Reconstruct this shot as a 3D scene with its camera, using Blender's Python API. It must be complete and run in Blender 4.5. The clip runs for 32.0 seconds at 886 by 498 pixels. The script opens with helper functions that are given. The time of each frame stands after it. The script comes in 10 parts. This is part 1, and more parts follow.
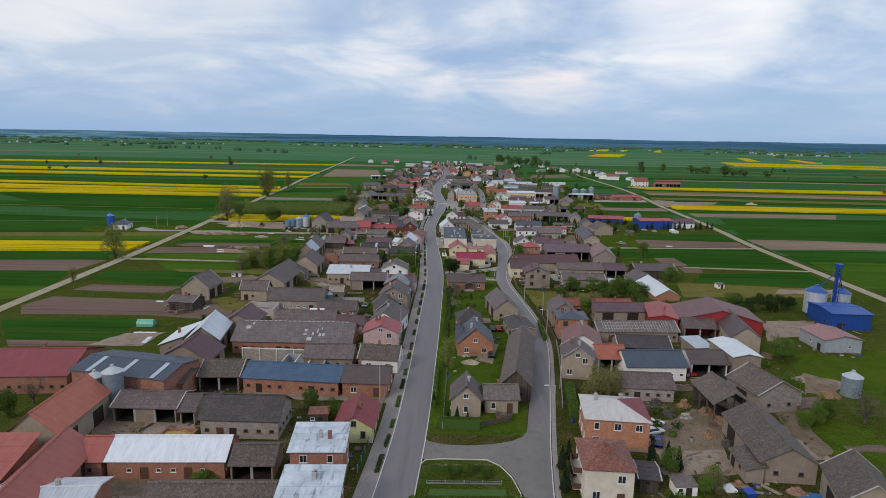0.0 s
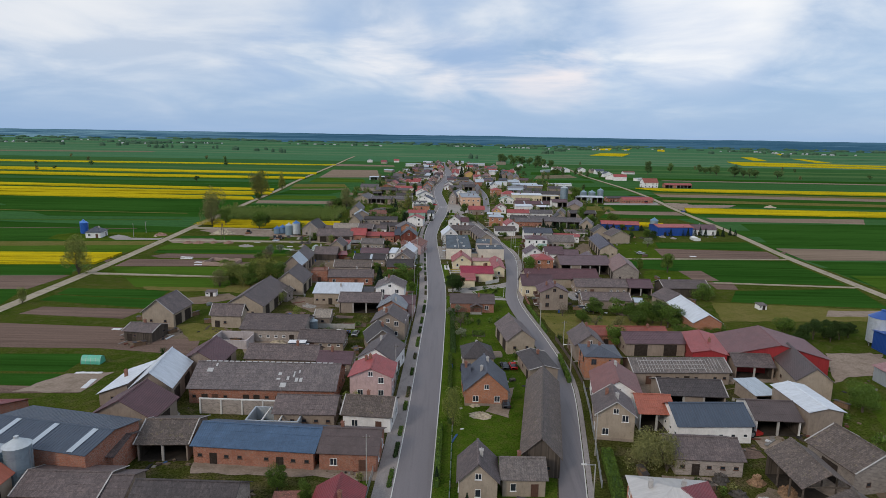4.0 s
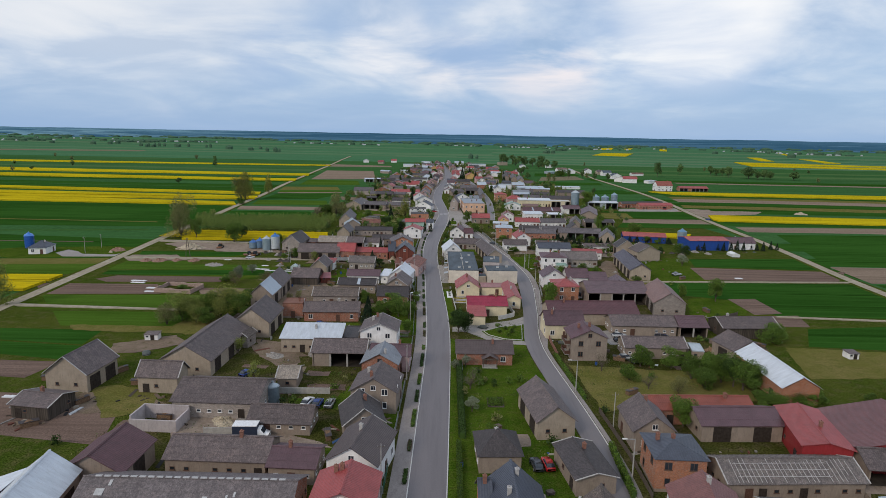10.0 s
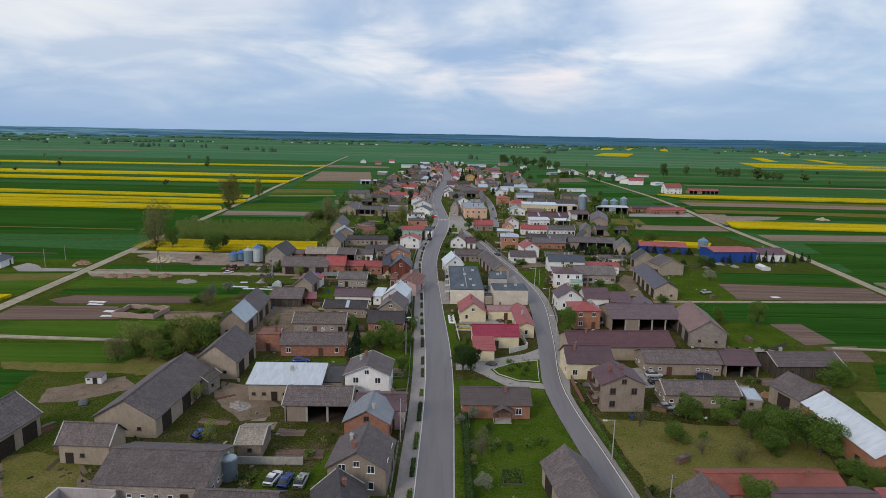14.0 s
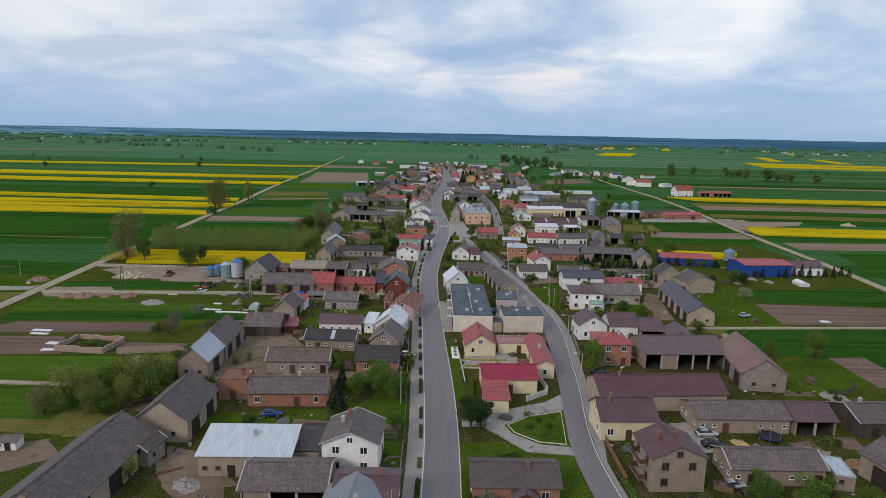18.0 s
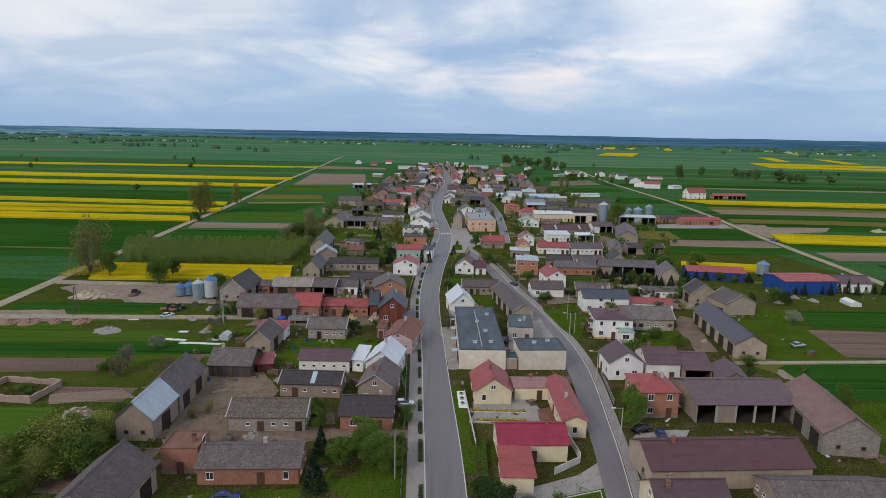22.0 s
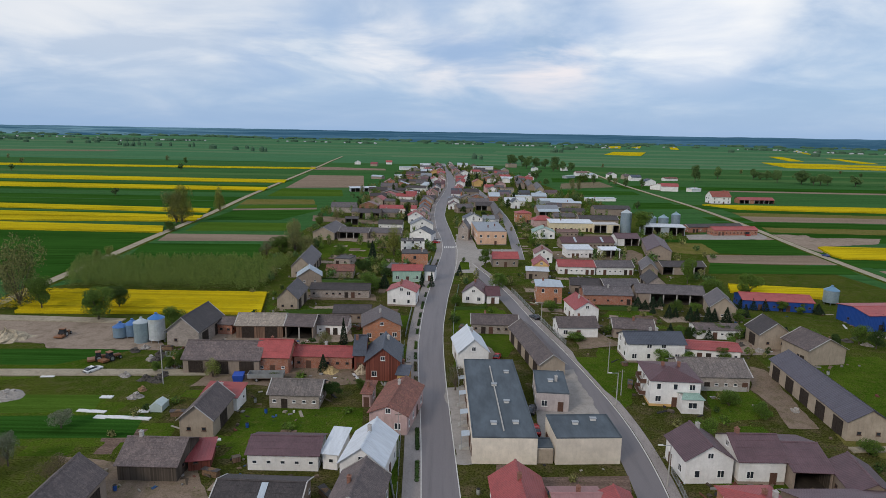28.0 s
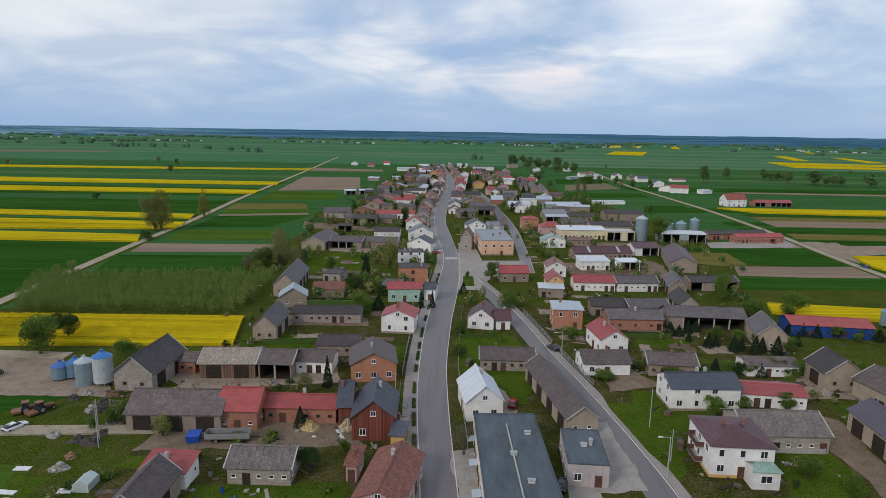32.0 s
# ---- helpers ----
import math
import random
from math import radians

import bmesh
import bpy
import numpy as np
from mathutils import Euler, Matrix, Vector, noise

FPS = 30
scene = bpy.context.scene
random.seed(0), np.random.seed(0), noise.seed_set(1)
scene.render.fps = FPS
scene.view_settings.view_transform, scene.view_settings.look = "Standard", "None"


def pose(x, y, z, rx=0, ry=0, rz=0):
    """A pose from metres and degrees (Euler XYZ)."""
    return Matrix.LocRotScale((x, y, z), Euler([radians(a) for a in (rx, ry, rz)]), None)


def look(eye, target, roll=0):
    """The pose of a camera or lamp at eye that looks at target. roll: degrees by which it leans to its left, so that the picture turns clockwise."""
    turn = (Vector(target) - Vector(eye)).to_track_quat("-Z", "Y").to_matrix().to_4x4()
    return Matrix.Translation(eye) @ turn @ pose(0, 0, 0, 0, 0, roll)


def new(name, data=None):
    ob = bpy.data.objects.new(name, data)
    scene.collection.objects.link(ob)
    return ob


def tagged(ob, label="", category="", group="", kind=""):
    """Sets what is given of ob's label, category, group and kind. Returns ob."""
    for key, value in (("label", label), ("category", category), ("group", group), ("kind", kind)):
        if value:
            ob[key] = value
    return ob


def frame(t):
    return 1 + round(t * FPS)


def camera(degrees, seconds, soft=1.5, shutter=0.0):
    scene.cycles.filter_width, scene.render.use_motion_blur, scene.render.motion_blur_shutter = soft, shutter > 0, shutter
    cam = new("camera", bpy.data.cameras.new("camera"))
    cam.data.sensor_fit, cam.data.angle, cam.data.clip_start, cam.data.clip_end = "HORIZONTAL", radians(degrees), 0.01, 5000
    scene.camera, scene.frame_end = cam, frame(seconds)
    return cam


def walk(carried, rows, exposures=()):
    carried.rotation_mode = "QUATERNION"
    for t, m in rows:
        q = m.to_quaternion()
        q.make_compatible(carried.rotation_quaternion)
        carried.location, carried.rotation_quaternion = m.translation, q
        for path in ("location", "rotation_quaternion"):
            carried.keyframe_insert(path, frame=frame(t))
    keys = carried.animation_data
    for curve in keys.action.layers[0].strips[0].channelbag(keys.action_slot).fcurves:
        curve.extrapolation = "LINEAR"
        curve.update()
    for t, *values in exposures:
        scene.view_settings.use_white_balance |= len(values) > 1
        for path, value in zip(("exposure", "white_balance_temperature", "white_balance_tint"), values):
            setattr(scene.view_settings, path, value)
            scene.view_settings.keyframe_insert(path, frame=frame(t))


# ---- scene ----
cam = camera(71.95, 32.0, soft=0.5)
PATH = [
    (0, look((0.01, 0.00, 54.88), (-0.27, 98.32, 36.61), 1.02)),
    (2, look((-0.23, 14.30, 55.10), (-0.63, 112.60, 36.77), 0.94)),
    (4, look((-0.82, 28.74, 55.23), (-1.21, 127.03, 36.79), 0.97)),
    (6, look((-1.41, 43.46, 55.29), (-1.67, 141.74, 36.82), 1.06)),
    (8, look((-1.91, 58.44, 55.40), (-2.09, 156.70, 36.86), 1.09)),
    (10, look((-2.51, 73.26, 55.60), (-2.63, 171.51, 37.01), 1.08)),
    (12, look((-2.96, 87.20, 55.80), (-2.99, 185.44, 37.13), 1.08)),
    (14, look((-3.36, 101.18, 56.03), (-3.26, 199.42, 37.38), 1.11)),
    (16, look((-3.88, 115.20, 56.25), (-3.68, 213.43, 37.54), 1.11)),
    (18, look((-4.25, 129.70, 56.40), (-4.00, 227.92, 37.62), 1.14)),
    (20, look((-4.79, 144.24, 56.36), (-4.44, 242.46, 37.55), 1.12)),
    (22, look((-5.31, 158.35, 56.30), (-4.96, 256.57, 37.50), 1.09)),
    (24, look((-5.41, 172.51, 56.46), (-5.20, 270.73, 37.72), 1.01)),
    (26, look((-5.65, 186.69, 56.64), (-5.59, 284.90, 37.78), 0.98)),
    (28, look((-6.06, 200.95, 56.73), (-6.09, 299.13, 37.74), 1.02)),
    (30, look((-6.58, 215.10, 56.72), (-6.59, 313.26, 37.66), 1.01)),
    (32, look((-7.21, 228.62, 56.72), (-7.04, 326.79, 37.68), 0.90)),
]
walk(cam, PATH)

# ---- light ----
world = bpy.data.worlds.new("overcast sky")
scene.world = world
world.use_nodes = True
wt = world.node_tree
wt.nodes.clear()


def wnode(kind, **values):
    n = wt.nodes.new(kind)
    for k, v in values.items():
        n.inputs[k].default_value = v
    return n


SUN_ELEV, SUN_AZ = radians(33), radians(221)
sky = wt.nodes.new("ShaderNodeTexSky")
sky.sky_type, sky.sun_disc = "NISHITA", False
sky.sun_elevation, sky.sun_rotation = SUN_ELEV, SUN_AZ
dim = wnode("ShaderNodeVectorMath")
dim.operation = "SCALE"
dim.inputs["Scale"].default_value = 0.10
wt.links.new(sky.outputs[0], dim.inputs[0])
coord = wt.nodes.new("ShaderNodeTexCoord")
# the cloud deck lies flat overhead: its pattern narrows towards the horizon
split = wt.nodes.new("ShaderNodeSeparateXYZ")
wt.links.new(coord.outputs["Generated"], split.inputs[0])


def wmath(op, a, b):
    n = wt.nodes.new("ShaderNodeMath")
    n.operation = op
    for k, v in enumerate((a, b)):
        if isinstance(v, (int, float)):
            n.inputs[k].default_value = v
        else:
            wt.links.new(v, n.inputs[k])
    return n.outputs[0]


rise_z = wmath("ADD", wmath("MAXIMUM", split.outputs["Z"], 0.0), 0.17)
flat = wt.nodes.new("ShaderNodeCombineXYZ")
wt.links.new(wmath("MULTIPLY", wmath("DIVIDE", split.outputs["X"], rise_z), 1.15), flat.inputs["X"])
wt.links.new(wmath("MULTIPLY", wmath("DIVIDE", split.outputs["Y"], rise_z), 1.15), flat.inputs["Y"])
flat.inputs["Z"].default_value = 3.7
cloud = wnode("ShaderNodeTexNoise", Scale=1.0, Detail=9.0, Roughness=0.54, Distortion=0.35)
wt.links.new(flat.outputs[0], cloud.inputs["Vector"])
ramp = wt.nodes.new("ShaderNodeValToRGB")
els = ramp.color_ramp.elements
els[0].position, els[0].color = 0.36, (0.33, 0.47, 0.70, 1)
els[1].position, els[1].color = 0.72, (0.97, 0.97, 1.0, 1)
e = els.new(0.47)
e.color = (0.44, 0.57, 0.78, 1)
e = els.new(0.57)
e.color = (0.62, 0.71, 0.85, 1)
wt.links.new(cloud.outputs["Fac"], ramp.inputs[0])
sep = wt.nodes.new("ShaderNodeSeparateXYZ")
wt.links.new(coord.outputs["Generated"], sep.inputs[0])
# clear pale-blue air low over the horizon, a paler deck overhead
low = wt.nodes.new("ShaderNodeMapRange")
low.inputs["From Min"].default_value, low.inputs["From Max"].default_value = 0.0, 0.14
low.inputs["To Min"].default_value, low.inputs["To Max"].default_value = 0.94, 0.0
wt.links.new(sep.outputs["Z"], low.inputs["Value"])
air = wt.nodes.new("ShaderNodeMix")
air.data_type = "RGBA"
air.inputs["B"].default_value = (0.33, 0.505, 0.79, 1)
wt.links.new(low.outputs[0], air.inputs["Factor"])
wt.links.new(ramp.outputs[0], air.inputs["A"])
lift = wt.nodes.new("ShaderNodeMapRange")
lift.inputs["From Min"].default_value, lift.inputs["From Max"].default_value = 0.12, 0.45
lift.inputs["To Min"].default_value, lift.inputs["To Max"].default_value = 0.0, 0.7
wt.links.new(sep.outputs["Z"], lift.inputs["Value"])
deck = wt.nodes.new("ShaderNodeMix")
deck.data_type = "RGBA"
deck.inputs["B"].default_value = (0.76, 0.81, 0.90, 1)
wt.links.new(lift.outputs[0], deck.inputs["Factor"])
wt.links.new(air.outputs["Result"], deck.inputs["A"])
both = wt.nodes.new("ShaderNodeMix")
both.data_type = "RGBA"
both.inputs["Factor"].default_value = 0.84
wt.links.new(dim.outputs[0], both.inputs["A"])
wt.links.new(deck.outputs["Result"], both.inputs["B"])
# thinner and thicker parts of the deck: way, half width, strength, colour
thin = wt.nodes.new("ShaderNodeMapRange")
thin.inputs["From Min"].default_value, thin.inputs["From Max"].default_value = 0.40, 0.60
wt.links.new(cloud.outputs["Fac"], thin.inputs["Value"])
thick = wt.nodes.new("ShaderNodeMapRange")
thick.inputs["From Min"].default_value, thick.inputs["From Max"].default_value = 0.60, 0.42
wt.links.new(cloud.outputs["Fac"], thick.inputs["Value"])
above = wt.nodes.new("ShaderNodeMapRange")
above.interpolation_type = "SMOOTHSTEP"
above.inputs["From Min"].default_value, above.inputs["From Max"].default_value = 0.015, 0.115
wt.links.new(split.outputs["Z"], above.inputs["Value"])
shown = both.outputs["Result"]
for way, wide, amount, col, where in (
    ((0.361, 0.915, 0.180), 8.0, 1.0, (1.0, 1.0, 1.0, 1), None), ((0.361, 0.915, 0.180), 15.0, 0.5, (0.95, 0.96, 0.98, 1), thin), ((-0.095, 0.986, 0.140), 5.0, 0.75, (0.93, 0.92, 0.94, 1), thin), ((0.011, 0.996, 0.084), 5.0, 0.7, (0.93, 0.89, 0.90, 1), thin),
    ((0.153, 0.986, 0.068), 6.0, 0.9, (0.93, 0.86, 0.87, 1), thin), ((-0.506, 0.855, 0.130), 19.0, 0.6, (0.80, 0.83, 0.88, 1), thin), ((-0.450, 0.870, 0.230), 18.0, 0.4, (0.84, 0.86, 0.90, 1), None),
    ((0.027, 0.988, 0.151), 6.0, 0.7, (0.36, 0.50, 0.74, 1), thick), ((-0.208, 0.976, 0.069), 9.0, 0.55, (0.38, 0.52, 0.76, 1), thick), ((0.320, 0.940, 0.085), 11.0, 0.55, (0.42, 0.56, 0.80, 1), thick)):
    toward = wt.nodes.new("ShaderNodeVectorMath")
    toward.operation = "DOT_PRODUCT"
    toward.inputs[1].default_value = Vector(way).normalized()
    wt.links.new(coord.outputs["Generated"], toward.inputs[0])
    veil = wt.nodes.new("ShaderNodeMapRange")
    veil.interpolation_type = "SMOOTHSTEP"
    veil.inputs["From Min"].default_value, veil.inputs["From Max"].default_value = math.cos(radians(wide)), math.cos(radians(wide * 0.15))
    veil.inputs["To Min"].default_value, veil.inputs["To Max"].default_value = 0.0, amount
    wt.links.new(toward.outputs["Value"], veil.inputs["Value"])
    bright = wt.nodes.new("ShaderNodeMix")
    bright.data_type = "RGBA"
    bright.inputs["B"].default_value = col
    wt.links.new(wmath("MULTIPLY", wmath("MULTIPLY", veil.outputs[0], above.outputs[0]), where.outputs[0] if where else 1.0), bright.inputs["Factor"])
    wt.links.new(shown, bright.inputs["A"])
    shown = bright.outputs["Result"]
bg = wt.nodes.new("ShaderNodeBackground")
wt.links.new(shown, bg.inputs[0])
out = wt.nodes.new("ShaderNodeOutputWorld")
wt.links.new(bg.outputs[0], out.inputs[0])

sun = new("sun", bpy.data.lights.new("sun", "SUN"))
sun.data.energy, sun.data.angle, sun.data.color = 1.35, radians(13), (1.0, 0.88, 0.74)
sun.matrix_world = look((-66, -75, 65), (0, 0, 0))

# ---- materials ----
MATS = {}


class Nodes:
    """A small builder for one node material."""

    def __init__(self, name, rough=0.8, metal=0.0, spec=0.3):
        self.mat = bpy.data.materials.new(name)
        self.mat.use_nodes = True
        self.t = self.mat.node_tree
        self.b = self.t.nodes["Principled BSDF"]
        self.b.inputs["Roughness"].default_value = rough
        self.b.inputs["Metallic"].default_value = metal
        self.b.inputs["Specular IOR Level"].default_value = spec

    def n(self, kind, **props):
        node = self.t.nodes.new(kind)
        for k, v in props.items():
            node.inputs[k].default_value = v
        return node

    def link(self, a, b):
        self.t.links.new(a, b)

    def coords(self, scale=(1, 1, 1), which="UV"):
        c = self.n("ShaderNodeTexCoord")
        m = self.n("ShaderNodeMapping")
        m.inputs["Scale"].default_value = scale
        self.link(c.outputs[which], m.inputs[0])
        return m.outputs[0]

    def place(self, scale=(1, 1, 1)):
        g = self.n("ShaderNodeNewGeometry")
        m = self.n("ShaderNodeMapping")
        m.inputs["Scale"].default_value = scale
        self.link(g.outputs["Position"], m.inputs[0])
        return m.outputs[0]

    def noise(self, vec, scale, detail=4, rough=0.6, dist=0.0):
        n = self.n("ShaderNodeTexNoise", Scale=scale, Detail=detail, Roughness=rough, Distortion=dist)
        self.link(vec, n.inputs["Vector"])
        return n.outputs["Fac"]

    def span(self, fac, a, b, lo=0.0, hi=1.0):
        r = self.n("ShaderNodeMapRange")
        for key, v in (("From Min", a), ("From Max", b), ("To Min", lo), ("To Max", hi)):
            r.inputs[key].default_value = v
        self.link(fac, r.inputs["Value"])
        return r.outputs[0]

    def mix(self, fac, a, b):
        m = self.n("ShaderNodeMix")
        m.data_type = "RGBA"
        if isinstance(fac, float):
            m.inputs["Factor"].default_value = fac
        else:
            self.link(fac, m.inputs["Factor"])
        for key, v in (("A", a), ("B", b)):
            if isinstance(v, tuple):
                m.inputs[key].default_value = (*v[:3], 1)
            else:
                self.link(v, m.inputs[key])
        return m.outputs["Result"]

    def math(self, op, a, b=0.0):
        m = self.n("ShaderNodeMath")
        m.operation = op
        for i, v in enumerate((a, b)):
            if isinstance(v, (int, float)):
                m.inputs[i].default_value = v
            else:
                self.link(v, m.inputs[i])
        return m.outputs[0]

    def vary(self, col, amount=0.12):
        """A little of its own shade for each object."""
        o = self.n("ShaderNodeObjectInfo")
        h = self.n("ShaderNodeHueSaturation")
        self.link(self.span(o.outputs["Random"], 0, 1, 1 - amount, 1 + amount), h.inputs["Value"])
        self.link(col, h.inputs["Color"])
        return h.outputs[0]

    def bump(self, height, strength=0.3, dist=0.05):
        b = self.n("ShaderNodeBump", Strength=strength, Distance=dist)
        self.link(height, b.inputs["Height"])
        self.link(b.outputs[0], self.b.inputs["Normal"])

    def done(self, col):
        if isinstance(col, tuple):
            self.b.inputs["Base Color"].default_value = (*col, 1)
        else:
            self.link(col, self.b.inputs["Base Color"])
        return self.mat


def shade(c, k):
    return tuple(min(1.0, v * k) for v in c)


ROOFS = {  # kind: (surface, colour, words)
    "grey": ("eternit", (0.128, 0.106, 0.103), "weathered grey corrugated roof"),
    "ash": ("eternit", (0.122, 0.114, 0.120), "ash-grey corrugated roof"),
    "coolgrey": ("eternit", (0.145, 0.130, 0.130), "pale-patched grey corrugated roof"),
    "moss": ("mossy", (0.128, 0.105, 0.090), "mossy grey corrugated roof"),
    "dark": ("eternit", (0.060, 0.053, 0.054), "dark grey corrugated roof"),
    "rib": ("eternit", (0.165, 0.150, 0.140), "pale ribbed roof"),
    "tan": ("eternit", (0.32, 0.29, 0.24), "light tan corrugated roof"),
    "white": ("sheet", (0.54, 0.58, 0.63), "white sheet-metal roof"),
    "silver": ("sheet", (0.42, 0.48, 0.54), "galvanised sheet-metal roof"),
    "metal": ("sheet", (0.23, 0.25, 0.28), "grey sheet-metal roof"),
    "pale": ("sheet", (0.50, 0.48, 0.46), "pale grey sheet roof"),
    "bluesheet": ("sheet", (0.062, 0.082, 0.115), "slate-blue sheet roof"),
    "blue": ("tile", (0.045, 0.085, 0.150), "dark blue tiled roof"),
    "slate": ("tile", (0.055, 0.063, 0.085), "anthracite tiled roof"),
    "red": ("sheet", (0.25, 0.055, 0.062), "red sheet-metal roof"),
    "redtile": ("tile", (0.30, 0.058, 0.056), "red tiled roof"),
    "darkred": ("tile", (0.20, 0.022, 0.028), "dark red tiled roof"),
    "orange": ("tile", (0.29, 0.085, 0.052), "orange-red tiled roof"),
    "magenta": ("tile", (0.25, 0.018, 0.046), "crimson tiled roof"),
    "mulberry": ("tile", (0.150, 0.062, 0.064), "faded mulberry-red tiled roof"),
    "maroon": ("tile", (0.088, 0.036, 0.042), "maroon tiled roof"),
    "brownred": ("tile", (0.21, 0.085, 0.075), "brownish red tiled roof"),
    "rosy": ("sheet", (0.32, 0.17, 0.17), "faded pink sheet roof"),
    "rust": ("mossy", (0.225, 0.088, 0.062), "rusty brown-red roof"),
    "mauve": ("tile", (0.122, 0.080, 0.090), "mauve-brown sheet roof"),
    "lilac": ("sheet", (0.092, 0.085, 0.108), "lilac-grey sheet roof"),
    "brown": ("tile", (0.085, 0.062, 0.060), "dark brown tiled roof"),
    "brownp": ("tile", (0.180, 0.100, 0.084), "faded brown tiled roof"),
    "purple": ("tile", (0.098, 0.054, 0.064), "purple-brown tiled roof"),
    "bitumen": ("felt", (0.085, 0.105, 0.125), "flat grey felt roof"),
    "brickroof": ("felt", (0.20, 0.10, 0.075), "flat unfinished roof slab"),
    "salmon": ("sheet", (0.36, 0.105, 0.085), "faded salmon-red sheet roof"),
    "brickred": ("tile", (0.25, 0.066, 0.044), "brick-red tiled roof"),
    "dirtywhite": ("stained", (0.52, 0.59, 0.66), "flat pale metal roof streaked with soot"),
    "brightwhite": ("sheet", (0.63, 0.67, 0.72), "bright white sheet-metal roof"),
    "brightorange": ("sheet", (0.44, 0.135, 0.085), "bright orange-red sheet roof"),
    "mint": ("tile", (0.22, 0.33, 0.28), "pale green metal roof"),
    "bluewall": ("sheet", (0.030, 0.100, 0.370), "bright blue sheet roof"),
}
WALLS = {
    "brick": ("brick", (0.32, 0.120, 0.070), "red brick"),
    "orange": ("brick", (0.42, 0.165, 0.080), "orange brick"),
    "cream": ("render", (0.385, 0.320, 0.252), "cream rendered"),
    "ivory": ("render", (0.72, 0.63, 0.44), "ivory rendered"),
    "pinkcream": ("render", (0.70, 0.63, 0.54), "beige-pink rendered"),
    "plaster": ("render", (0.305, 0.248, 0.204), "bare grey plaster"),
    "stone": ("block", (0.300, 0.262, 0.236), "grey block-walled"),
    "white": ("render", (0.80, 0.79, 0.78), "white rendered"),
    "pink": ("render", (0.52, 0.37, 0.36), "pale pink rendered"),
    "lime": ("render", (0.52, 0.53, 0.30), "pale lime-green"),
    "mint": ("render", (0.36, 0.52, 0.44), "mint-green rendered"),
    "peach": ("render", (0.66, 0.42, 0.29), "peach rendered"),
    "orangep": ("render", (0.62, 0.40, 0.16), "ochre rendered"),
    "pale": ("render", (0.47, 0.42, 0.42), "pale grey rendered"),
    "wood": ("plank", (0.085, 0.070, 0.058), "dark plank"),
    "redwood": ("plank", (0.170, 0.055, 0.040), "red-brown boarded"),
    "woodlight": ("plank", (0.20, 0.125, 0.090), "brown timber"),
    "red": ("sheet", (0.33, 0.035, 0.040), "red sheet-clad"),
    "metalwall": ("sheet", (0.36, 0.40, 0.44), "grey sheet-clad"),
    "bluewall": ("sheet", (0.020, 0.075, 0.330), "blue sheet-clad"),
}


